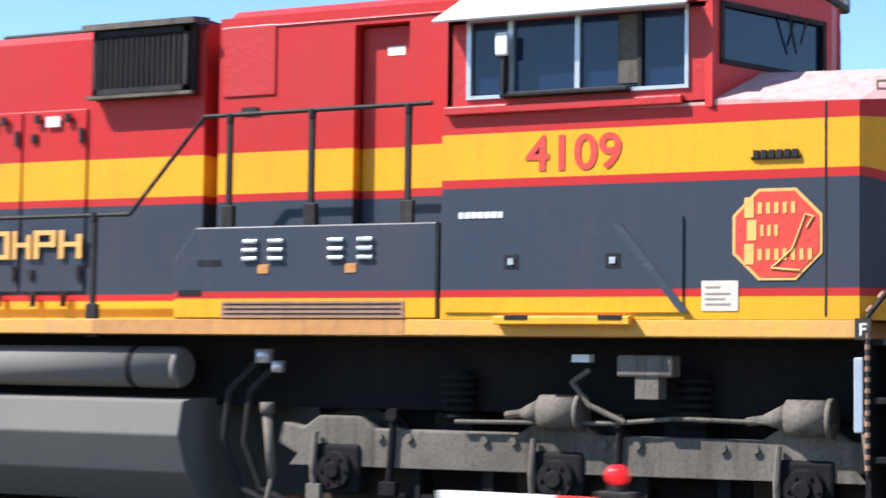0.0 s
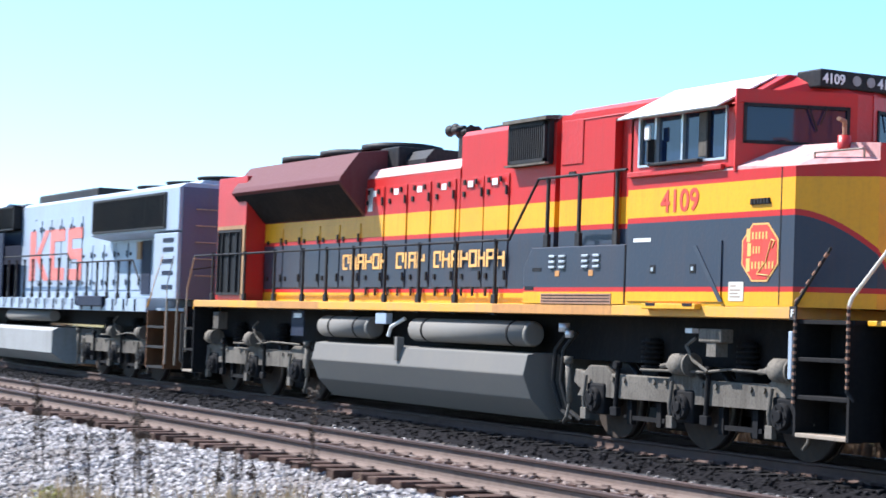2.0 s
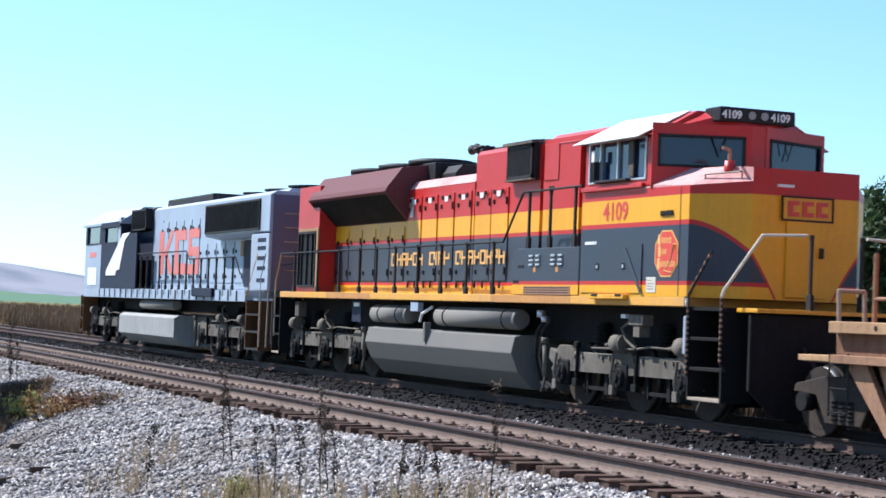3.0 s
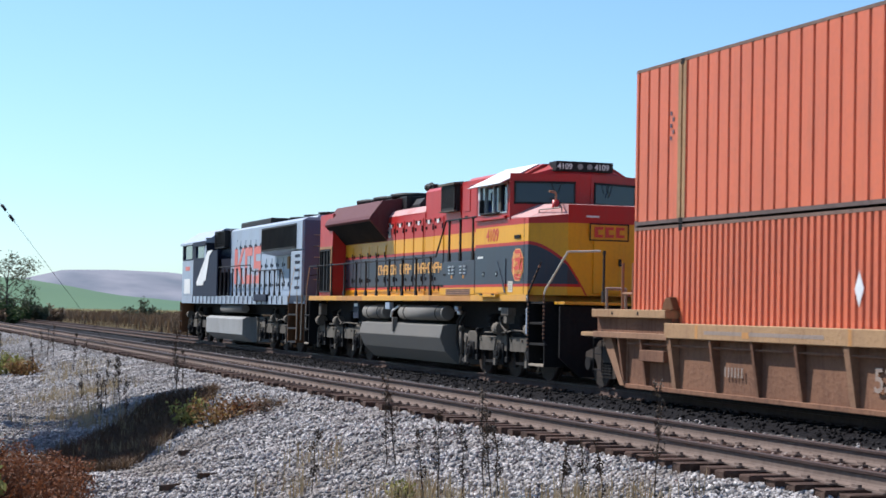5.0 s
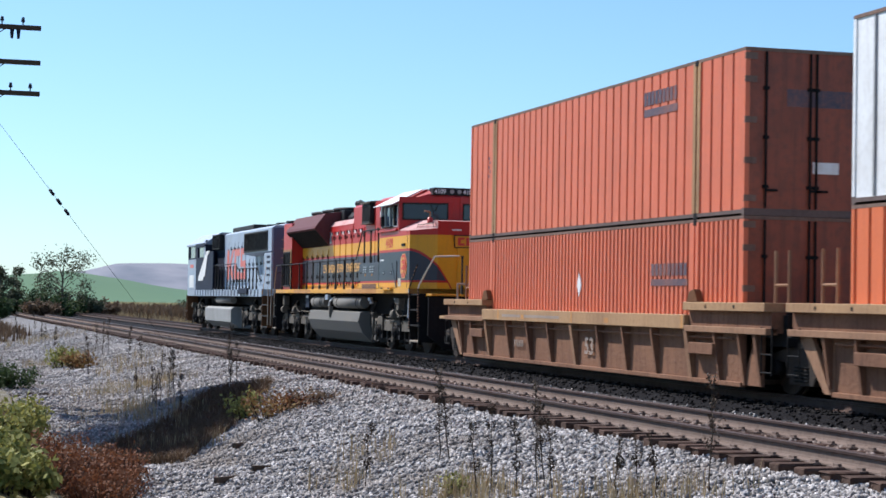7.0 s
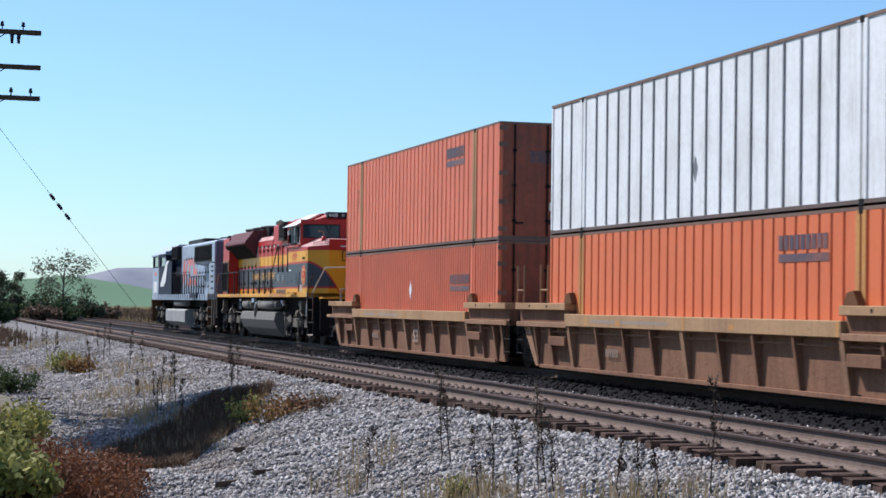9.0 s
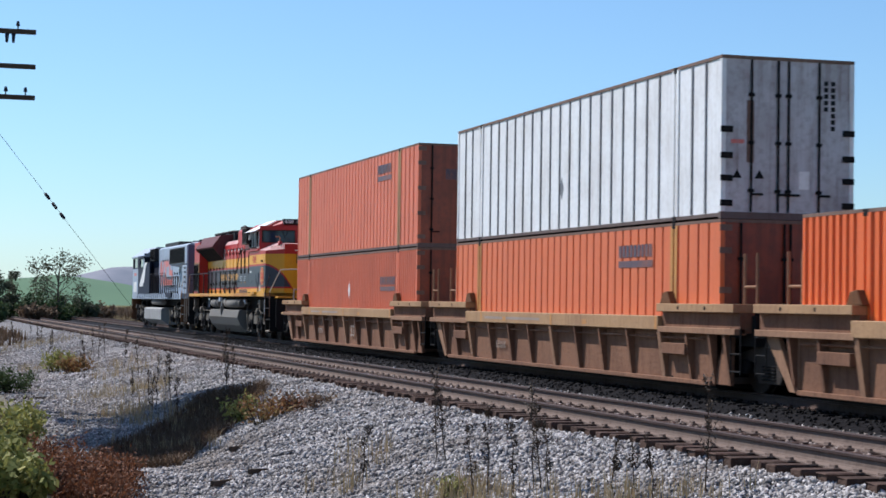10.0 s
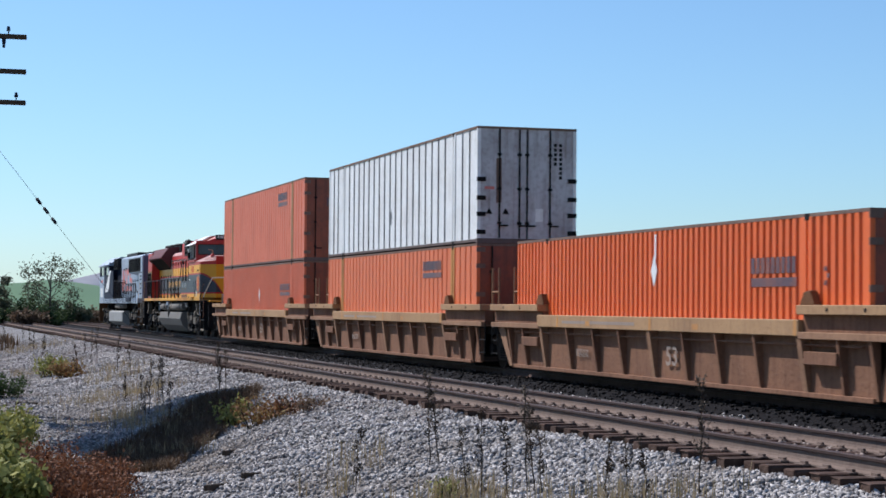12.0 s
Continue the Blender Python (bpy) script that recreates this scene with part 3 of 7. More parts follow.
            box(bm, *sorted((s * 1.50, s * 1.512)), yc - 0.055, yc + 0.055, 2.36, 2.44, 0.004)
            part("tan_cap", bm, M_WORN, bx)
        for yc, z in ((10.75, 2.46), (10.95, 2.2)):
            quick("slot", bx, M_GRILL, *sorted((s * 1.5, s * 1.51)), yc - 0.12, yc + 0.12, z - 0.025, z + 0.025)
        lip = quick("step_panel", bx, M_SCUFF, *sorted((s * 1.505, s * 1.512)), 8.83, 10.62, 1.985, 2.125, label="scuffed tan step panel")
        for z in (2.02, 2.06, 2.10):
            quick("step_slot", lip, M_GRILL, *sorted((s * 1.512, s * 1.516)), 8.86, 10.59, z - 0.006, z + 0.006)
        quick("worn_edge", r, M_WORN, *sorted((s * 1.5, s * 1.503)), 8.83, 12.0, 1.845, 1.97)
        quick("worn_edge", r, M_WORN, *sorted((s * 1.5, s * 1.503)), 18.2, 21.0, 1.845, 1.97)
    # hoods
    quick("rear_cab_hood", r, M_LIV, -0.76, 0.76, 8.5, 11.03, 2.77, 4.72, bev=0.02)
    for s in (-1, 1):
        bm = B()
        a, b = sorted((s * 0.75, s * 1.0))
        box(bm, a, b, 8.5, 9.08, 2.78, 4.70)
        box(bm, a, b, 9.62, 11.02, 2.78, 4.70)
        box(bm, a, b, 9.08, 9.62, 4.55, 4.70)
        part("electrical_cabinet", bm, M_LIV, r, "striped cabinet wall beside a recessed door")
        quick("cab_door", r, M_LIV, *sorted((s * 0.76, s * 0.885)), 9.10, 9.60, 2.80, 4.54, bev=0.01)
        quick("notice_plate", r, M_WHITE, *sorted((s * 0.885, s * 0.89)), 9.18, 9.35, 4.28, 4.36)
        quick("access_panel", r, M_RED, *sorted((s * 1.0, s * 1.015)), 10.42, 10.97, 3.98, 4.62, bev=0.01)
        quick("small_vent", r, M_BLACK, *sorted((s * 1.0, s * 1.02)), 10.6, 10.77, 3.82, 3.88)
    bm = B()
    hood = [(-1.0, 1.98), (-1.0, 4.10), (-0.86, 4.28), (-0.6, 4.34), (0.6, 4.34), (0.86, 4.28), (1.0, 4.10), (1.0, 1.98)]
    prism(bm, hood, "y", 14.04, 23.4, 0.0)
    part("engine_hood", bm, M_LIV, r, "striped engine hood with rounded shoulders")
    bm = B()
    prism(bm, [(-1.004, 4.12), (-0.866, 4.286), (-0.6, 4.347), (0.6, 4.347), (0.866, 4.286), (1.004, 4.12)], "y", 14.05, 17.4)
    part("hood_roof", bm, M_ROOF, r, "bleached pink hood roof with sun glare in the colour")
    bm = B()
    prism(bm, [(-0.98, 1.98), (-0.98, 4.62), (-0.9, 4.70), (0.9, 4.70), (0.98, 4.62), (0.98, 1.98)], "y", 11.19, 14.04)
    part("generator_hood", bm, M_LIV, r)
    quick("roof_plate", r, M_BLACK, -0.8, 0.8, 11.3, 13.7, 4.70, 4.76, bev=0.02)
    for s in (-1, 1):
        # air filter box with its slatted front
        bm = B()
        a, b = sorted((s * 0.98, s * 1.07))
        box(bm, a, b, 11.26, 12.40, 4.02, 4.68, 0.015)
        fb = part("filter_box", bm, M_BLACK, r, "black slatted air filter box")
        bm = B()
        prism(bm, [(s * 0.9, 4.745), (s * 1.17, 4.715), (s * 1.17, 4.66), (s * 0.98, 4.685)], "y", 11.2, 12.46)
        part("filter_visor", bm, M_TRUCK, fb, "weathered gray visor over the intake")
        quick("filter_sill", fb, M_TRUCK, *sorted((s * 1.07, s * 1.14)), 11.24, 12.42, 4.02, 4.05)
        slab_grille(fb, s * 1.07, 11.30, 12.36, 4.06, 4.65, 0.05, 16, "black air intake grille")
        # hood doors
        for y in (12.5, 13.27, 14.15, 15.0, 15.85, 16.7):
            hood_door(r, s * 1.0 if y > 14 else s * 0.98, y, y + 0.74, 2.24, 3.96, M_LIV)
            if y < 16.8:
                quick("latch_plate", r, M_WHITE, *sorted((s * 1.02, s * 1.028)), y + 0.3, y + 0.46, 3.80, 3.90)
                for dy in (0.2, 0.56):
                    quick("lifting_eye", r, M_BLACK, *sorted((s * 1.02, s * 1.045)), y + dy - 0.03, y + dy + 0.03, 3.84, 3.92)
                    quick("door_dog", r, M_BLACK, *sorted((s * 1.02, s * 1.045)), y + dy - 0.025, y + dy + 0.025, 2.10, 2.24)
        for y in (17.6, 18.45, 19.3, 20.15, 21.0):
            hood_door(r, s * 1.0, y, y + 0.8, 2.24, 3.36, M_LIV)
        # rear opening
        slab_grille(r, s * 1.42, 22.0, 23.25, 2.08, 3.36, 0.05, 3, "dark rear air opening in a pale frame")
        quick("rear_box", r, M_RED, *sorted((s * 1.0, s * 1.42)), 21.9, 23.4, 1.98, 4.40, bev=0.015, label="red end housing round the rear air opening")
        quick("opening_post", r, M_TAN, *sorted((s * 1.42, s * 1.45)), 21.88, 21.98, 2.0, 3.44)
        quick("opening_lintel", r, M_TAN, *sorted((s * 1.42, s * 1.45)), 21.98, 23.3, 3.37, 3.44)
        # flared radiator wing
        bm = B()
        wing = [(s * 0.98, 3.45), (s * 1.55, 4.06), (s * 1.50, 4.16), (s * 1.18, 4.58), (s * 0.6, 4.66), (s * 0.6, 3.45)]
        prism(bm, wing, "y", 17.42, 22.4, 0.012)
        wg = part("radiator_wing", bm, M_FADED, r, "faded red flared radiator wing")
        bm = B()
        n = Vector((s * 0.61, 0, -0.57)).normalized()
        p0, p1 = Vector((s * 1.02, 0, 3.50)), Vector((s * 1.50, 0, 4.01))
        for k in range(40):
            y = 17.55 + 4.7 * k / 39
            v = [bm.verts.new((p.x + n.x * e, y + dy, p.z + n.z * e)) for p, e, dy in ((p0, 0.0, -0.04), (p1, 0.0, -0.04), (p1, 0.03, 0.04), (p0, 0.03, 0.04))]
            bm.faces.new(v)
        part("grille_slats", bm, M_GRILL, wg)
        bm = B()
        v = [bm.verts.new((p.x + n.x * 0.006, y, p.z + n.z * 0.006)) for p, y in ((p0, 17.5), (p1, 17.5), (p1, 22.3), (p0, 22.3))]
        bm.faces.new(v)
        part("wing_grille", bm, M_GRILL, wg, "black radiator grille")
        quick("louvre_plate", r, M_ALU, *sorted((s * 1.0, s * 1.03)), 17.12, 17.32, 3.55, 3.95)
    # roof fans, exhaust and horn
    bm = B()
    prism(bm, [(-0.62, 4.3), (-0.62, 4.70), (0.62, 4.70), (0.62, 4.3)], "y", 17.0, 23.2, 0.02)
    part("radiator_roof", bm, M_BLACK, r)
    for y in (18.1, 19.9, 21.7):
        bm = B()
        cyl(bm, (0, y, 4.70), (0, y, 4.80), 0.74, 28)
        cyl(bm, (0, y, 4.80), (0, y, 4.83), 0.68, 28, 0.60)
        part("roof_fan", bm, M_BLACK, r, "black round roof fan")
    bm = B()
    prism(bm, [(-0.5, 4.3), (-0.5, 4.45), (-0.35, 4.62), (0.35, 4.62), (0.5, 4.45), (0.5, 4.3)], "y", 16.2, 17.2)
    part("exhaust_pipe", bm, M_BLACK, r)
    bm = B()
    box(bm, -0.55, -0.40, 14.83, 14.97, 4.3, 4.74)
    hb = part("horn", bm, M_BLACK, r, "black cluster of air horns")
    for x, z, d in ((-0.58, 4.89, 1), (-0.48, 4.93, 1), (-0.38, 4.87, 1), (-0.53, 4.85, -1), (-0.42, 4.84, -1)):
        bm = B()
        z -= 0.06
        cyl(bm, (x, 14.9, z), (x, 14.9 + 0.2 * d, z), 0.04, 10, 0.055)
        cyl(bm, (x, 14.9 + 0.2 * d, z), (x, 14.9 + 0.32 * d, z), 0.055, 12, 0.10)
        part("horn_bell", bm, M_BLACK, hb)
    # owner's name as plain blocks
    for s in (-1,):
        glyph_bars(r, "name_block", 18.25, 2.55, 0.27, (0.27, 0.27, 0.26, 0.27, 0.27, 0.24), 0.035, -1.026, M_LETTER, "cream blocks of lettering")
        glyph_bars(r, "name_block", 16.15, 2.55, 0.27, (0.30, 0.10, 0.26, 0.28), 0.035, -1.026, M_LETTER, "cream blocks of lettering")
        glyph_bars(r, "name_block", 14.80, 2.55, 0.27, (0.26, 0.27, 0.26, 0.25, 0.26, 0.22, 0.26, 0.27), 0.035, -1.026, M_LETTER, "cream blocks of lettering")
    # handrails
    for s in (-1, 1):
        x = s * 1.45
        for y in (23.48, 21.8, 20.33, 19.03, 18.01, 16.92, 15.69, 14.48, 13.26, 12.04):
            handrail_post(r, x, y, 1.95, 2.90)
        for y in (10.6, 9.77, 8.84):
            handrail_post(r, x, y, 2.80, 3.73)
        pipe(r, "handrail", [(x, 24.55, 2.88), (x, 11.65, 2.91), (x, 10.87, 3.75), (x, 8.62, 3.76)], 0.02, label="dark tubular handrail")
        gi = pipe(r, "grab_iron", [(s * 1.50, 5.0, 0.85), (s * 1.50, 5.0, 2.0), (s * 1.42, 4.5, 2.65)], 0.018, M_BLACK, "black grab iron wound with pale grip bands")
        gj = pipe(r, "grab_iron", [(x, 4.02, 0.95), (s * 1.50, 4.08, 1.05), (s * 1.50, 4.08, 2.0)], 0.018, M_BLACK, "black grab iron wound with pale grip bands")
        for it, gy, z0, n in ((gi, 5.0, 0.88, 14), (gj, 4.08, 1.08, 12)):
            for k in range(n):
                bm = B()
                cyl(bm, (s * 1.50, gy, z0 + 0.08 * k), (s * 1.50, gy, z0 + 0.08 * k + 0.035), 0.022, 8)
                part("grip_band", bm, M_SCUFF, it)
        for k in range(6):
            bm = B()
            p, q = Vector((s * 1.50, 5.0, 2.03)), Vector((s * 1.42, 4.5, 2.65))
            cyl(bm, p.lerp(q, k / 6), p.lerp(q, k / 6 + 0.07), 0.022, 8)
            part("grip_band", bm, M_SCUFF, gi)
        pipe(r, "handrail", [(s * 1.50, 4.08, 1.98), (s * 1.48, 4.06, 2.08), (s * 1.2, 3.55, 2.85), (s * 0.5, 3.52, 2.88)], 0.022, M_NOTICE, "cream curved handrail")
        pipe(r, "grab_iron", [(x, 24.9, 0.9), (x, 24.92, 2.2), (x, 24.55, 2.88)], 0.02, M_PIPE)
        for y in (3.52,):
            handrail_post(r, s * 0.42, y, 1.90, 2.86)
        pipe(r, "end_chain", [(s * 1.42, 24.9, 2.6), (s * 0.45, 24.95, 2.75)], 0.015)
        handrail_post(r, s * 0.45, 24.93, 1.9, 2.9)
    # tanks
    for s in (-1, 1):
        for y0, y1 in ((11.14, 14.83), (16.35, 18.35)):
            bm = B()
            cyl(bm, (s * 1.27, y0 + 0.05, 1.55), (s * 1.27, y1 - 0.05, 1.55), 0.185, 24)
            cyl(bm, (s * 1.27, y0, 1.55), (s * 1.27, y0 + 0.05, 1.55), 0.15, 24, 0.185)
            cyl(bm, (s * 1.27, y1 - 0.05, 1.55), (s * 1.27, y1, 1.55), 0.185, 24, 0.15)
            at = part("air_tank", bm, M_TANK, r, "gray cylindrical air reservoir")
            for yb in (y0 + 0.5, y1 - 0.5):
                bm = B()
                cyl(bm, (s * 1.27, yb - 0.03, 1.55), (s * 1.27, yb + 0.03, 1.55), 0.19, 24)
                part("tank_strap", bm, M_DARK, at)
        quick("junction_box", r, M_GRAY, *sorted((s * 1.35, s * 1.47)), 15.55, 15.95, 1.62, 1.80, bev=0.01)
        quick("fuel_filler", r, M_TANK, *sorted((s * 1.4, s * 1.53)), 15.0, 15.1, 1.05, 1.42, bev=0.01)
        pipe(r, "filler_pipe", [(s * 1.3, 15.2, 1.72), (s * 1.4, 15.5, 1.58), (s * 1.42, 15.55, 1.42)], 0.03, M_WHITE)
    bm = B()
    prism(bm, [(-1.26, 1.28), (-1.43, 1.255), (-1.5, 0.96), (-1.35, 0.62), (-1.05, 0.33), (1.05, 0.33), (1.35, 0.62), (1.5, 0.96), (1.43, 1.255), (1.26, 1.28)], "y", 11.05, 18.4, 0.015)
    part("fuel_tank", bm, M_TANK, r, "large dusty gray fuel tank with folded sides")
    # hoses and fittings under the sill
    for s in (-1, 1):
        quick("sander_box", r, M_TRUCK, *sorted((s * 1.2, s * 1.4)), 6.54, 7.0, 1.53, 1.70, bev=0.02, label="dusty gray box")
        quick("box_bracket", r, M_TRUCK, *sorted((s * 1.2, s * 1.38)), 6.66, 6.85, 1.36, 1.53)
        quick("speed_sensor", r, M_WHITE, *sorted((s * 1.2, s * 1.3)), 7.27, 7.42, 1.64, 1.70)
        bm = B()
        cyl(bm, (s * 1.3, 10.30, 1.60), (s * 1.3, 10.30, 1.72), 0.08, 12)
        cyl(bm, (s * 1.3, 10.16, 1.52), (s * 1.3, 10.16, 1.62), 0.06, 12)
        part("drain_valve", bm, M_ALU, r)
        for k in range(2):
            y = 10.75 - 0.22 * k
            pipe(r, "traction_cable", [(s * 1.1, y - 0.25, 1.6), (s * 1.15, y, 1.35), (s * 1.15, y + 0.05, 0.9), (s * 1.1, y - 0.1, 0.5), (s * 1.05, y - 0.35, 0.38)], 0.035, M_HOSE)
        quick("sign_plate", r, M_NAVY, *sorted((s * 1.3, s * 1.32)), 19.2, 19.75, 1.35, 1.80)
        quick("sign_mark", r, M_WHITE, *sorted((s * 1.32, s * 1.325)), 19.3, 19.65, 1.68, 1.76)
        quick("sand_filler", r, M_TRUCK, *sorted((s * 1.2, s * 1.4)), 23.2, 23.5, 1.4, 1.75, bev=0.02)
    loco_truck(r, (5.55, 7.58, 9.62), 1)
    loco_truck(r, (23.92, 21.83, 19.74), -1)
    MOVERS.append((r, 14.2))
    return r


def slant(bm, s, u0, u1, w0, w1, z0, z1):
    """A block in one half of the cab's two-piece front: u from the corner towards the middle, w inwards."""
    U = Vector((-s * 1.38, -0.54, 0)).normalized()
    N = Vector((-s * 0.54, 1.38, 0)).normalized()
    p = Vector((s * 1.5, 6.25, 0))
    c = [p + U * u + N * w + Vector((0, 0, z)) for u in (u0, u1) for w in (w0, w1) for z in (z0, z1)]
    v = [bm.verts.new(q) for q in c]
    fs = [bm.faces.new([v[i] for i in q]) for q in ((0, 1, 3, 2), (4, 6, 7, 5), (0, 4, 5, 1), (2, 3, 7, 6), (0, 2, 6, 4), (1, 5, 7, 3))]
    bmesh.ops.recalc_face_normals(bm, faces=fs)


def upper_cab(r):
    """The wide cab over the nose: walls round window openings, sloping roof, sun visor, glass and number boards."""
    S = 1.5
    bm = B()
    y0, y1 = 6.25, 8.46
    # side walls round a long window
    for s in (-1, 1):
        a, b = sorted((s * S, s * (S - 0.08)))
        box(bm, a, b, y0, y1, 3.64, 3.78)
        box(bm, a, b, y0, 6.40, 3.78, 4.42)
        box(bm, a, b, 8.26, y1, 3.78, 4.42)
        box(bm, a, b, y0, y1, 4.38, 4.44)
    # back wall and front wall with two windows
    box(bm, -S, S, y1 - 0.05, y1, 3.64, 4.44)
    for s in (-1, 1):
        for u0, u1, z0, z1 in ((0.0, 1.50, 3.60, 3.95), (0.0, 1.50, 4.41, 4.60), (0.0, 0.10, 3.95, 4.41), (1.40, 1.50, 3.95, 4.41)):
            slant(bm, s, u0, u1, -0.07, 0.0, z0, z1)
    box(bm, -0.15, 0.15, 5.655, 5.80, 3.6, 4.6)
    cab = part("cab", bm, M_RED, r, "red cab with sloping roof")
    bm = B()
    prism(bm, [(-1.52, 4.42), (-0.78, 4.83), (0.78, 4.83), (1.52, 4.42)], "y", y0 - 0.10, y1, 0.015)
    prism(bm, [(-1.02, 4.60), (-0.78, 4.80), (0.78, 4.80), (1.02, 4.60)], "y", y1, 11.0, 0.01)
    part("cab_roof", bm, M_RED, cab)
    bm = B()
    box(bm, -1.0, 1.0, y0 + 0.1, y1 - 0.1, 3.6, 3.7)
    part("cab_floor", bm, M_BLACK, cab)
    bm = B()
    for x in (-0.9, 0.9):
        box(bm, x - 0.25, x + 0.25, 7.2, 7.65, 3.7, 3.85, 0.03)
        box(bm, x - 0.25, x + 0.25, 7.6, 7.72, 3.8, 4.25, 0.04)
    part("crew_seat", bm, M_HOSE, cab)
    for s in (-1, 1):
        bm = B()
        a, b = sorted((s * 1.46, s * 1.475))
        box(bm, a, b, 6.42, 8.24, 3.80, 4.38)
        pane = part("side_window", bm, M_GLASS, cab, "dark side window glass")
        bm = B()
        a, b = sorted((s * 1.475, s * 1.52))
        for q in ((6.38, 8.28, 3.755, 3.785), (6.38, 8.28, 4.385, 4.41), (6.38, 6.41, 3.785, 4.385), (8.24, 8.28, 3.785, 4.385)):
            box(bm, a, b, *q)
        part("window_frame", bm, M_ALU, pane, "bare aluminium window frame")
        for ya, yb in ((6.765, 6.795), (7.865, 7.91), (7.285, 7.325)):
            quick("mullion", pane, M_BLACK if ya < 7.2 else M_ALU, a, b - 0.006 * s if s > 0 else b, ya, yb, 3.79, 4.38)
        quick("sliding_shade", pane, M_TRUCK, *sorted((s * 1.49, s * 1.51)), 6.80, 6.96, 3.82, 4.36)
        quick("arm_rest", pane, M_BLACK, *sorted((s * 1.5, s * 1.60)), 6.85, 7.95, 3.75, 3.79, bev=0.01)
        quick("mirror", cab, M_WHITE, *sorted((s * 1.60, s * 1.64)), 7.86, 7.97, 4.08, 4.27, bev=0.015, label="white wind deflector mirror")
        quick("mirror_arm", cab, M_BLACK, *sorted((s * 1.5, s * 1.62)), 7.90, 7.93, 3.80, 4.10)
        quick("window_ledge", cab, M_RED, *sorted((s * 1.50, s * 1.56)), 6.42, 8.46, 3.63, 3.70, bev=0.01)
        # visor
        bm = B()
        prism(bm, [(s * 0.79, 4.836), (s * 0.80, 4.85), (s * 1.45, 4.52), (s * 1.72, 4.385), (s * 1.71, 4.37), (s * 1.44, 4.50)], "y", 6.34, 8.5)
        part("sun_visor", bm, M_WHITE, cab, "white sheet metal sun visor")
        bm = B()
        slant(bm, s, 0.11, 1.39, -0.045, -0.03, 3.96, 4.40)
        wp = part("windscreen", bm, M_GLASS, cab, "dark windscreen glass")
        bm = B()
        for q in ((0.09, 1.41, 3.94, 3.98), (0.09, 1.41, 4.39, 4.43), (0.09, 0.13, 3.94, 4.43), (1.37, 1.41, 3.94, 4.43)):
            slant(bm, s, q[0], q[1], -0.085, -0.065, q[2], q[3])
        part("window_gasket", bm, M_BLACK, wp)
        pipe(wp, "wiper", [(s * 0.72, 5.83, 4.42), (s * 0.60, 5.80, 4.12)], 0.01)
        pipe(wp, "wiper", [(s * 0.50, 5.74, 4.42), (s * 0.58, 5.77, 4.2)], 0.01)
    bm = B()
    for p in [(-1.5, 6.25, 4.42), (-0.12, 5.66, 4.42), (0.12, 5.66, 4.42), (1.5, 6.25, 4.42), (-1.5, 6.25, 4.45), (1.5, 6.25, 4.45),
              (-0.78, 6.3, 4.825), (0.78, 6.3, 4.825), (-0.5, 5.86, 4.76), (0.5, 5.86, 4.76), (-0.12, 5.66, 4.6), (0.12, 5.66, 4.6)]:
        bm.verts.new(p)
    bmesh.ops.convex_hull(bm, input=bm.verts[:])
    part("cab_brow", bm, M_RED, cab)
    # number boards and headlights over the windscreen
    bm = B()
    box(bm, -0.66, 0.66, y0 - 0.56, y0 - 0.10, 4.65, 4.87, 0.02)
    nb = part("light_housing", bm, M_BLACK, cab, "black number board and headlight housing")
    for x in (-0.11, 0.11):
        bm = B()
        cyl(bm, (x, y0 - 0.575, 4.76), (x, y0 - 0.54, 4.76), 0.062, 16)
        part("headlight", bm, M_TANKL, nb)
    for x0 in (-0.63, 0.22):
        cu = bpy.data.curves.new("board_number", "FONT")
        cu.body, cu.size, cu.extrude, cu.offset = "4109", 0.17, 0.003, 0.004
        tmp = new("board_number", cu)
        bpy.context.view_layer.update()
        me = bpy.data.meshes.new_from_object(tmp)
        bpy.data.objects.remove(tmp)
        off = Vector(ORIGIN[r.name])
        for v in me.vertices:
            v.co = Vector((x0 + v.co.x, y0 - 0.565 - v.co.z, 4.70 + v.co.y)) - off
        me.materials.clear()
        me.materials.append(M_WHITE)
        ob = new("board_number", me)
        ob.parent = nb
        tagged(ob, "white road number 4109 on black")
    bm = B()
    cyl(bm, (-0.98, 4.85, 3.72), (-0.98, 4.85, 3.97), 0.085, 14, 0.075)
    nv = part("nose_vent", bm, M_RED, cab, "red vent stub on the nose")
    pipe(nv, "vent_pipe", [(-0.98, 4.85, 3.95), (-0.98, 4.85, 4.08), (-1.02, 4.80, 4.13), (-1.18, 4.72, 4.14)], 0.026, M_SCUFF)
    pipe(cab, "nose_grab", [(-1.3, 4.98, 3.66), (-1.3, 4.98, 3.76), (-0.98, 4.50, 3.80), (-0.98, 4.50, 3.70)], 0.013, M_PIPE)
    return cab


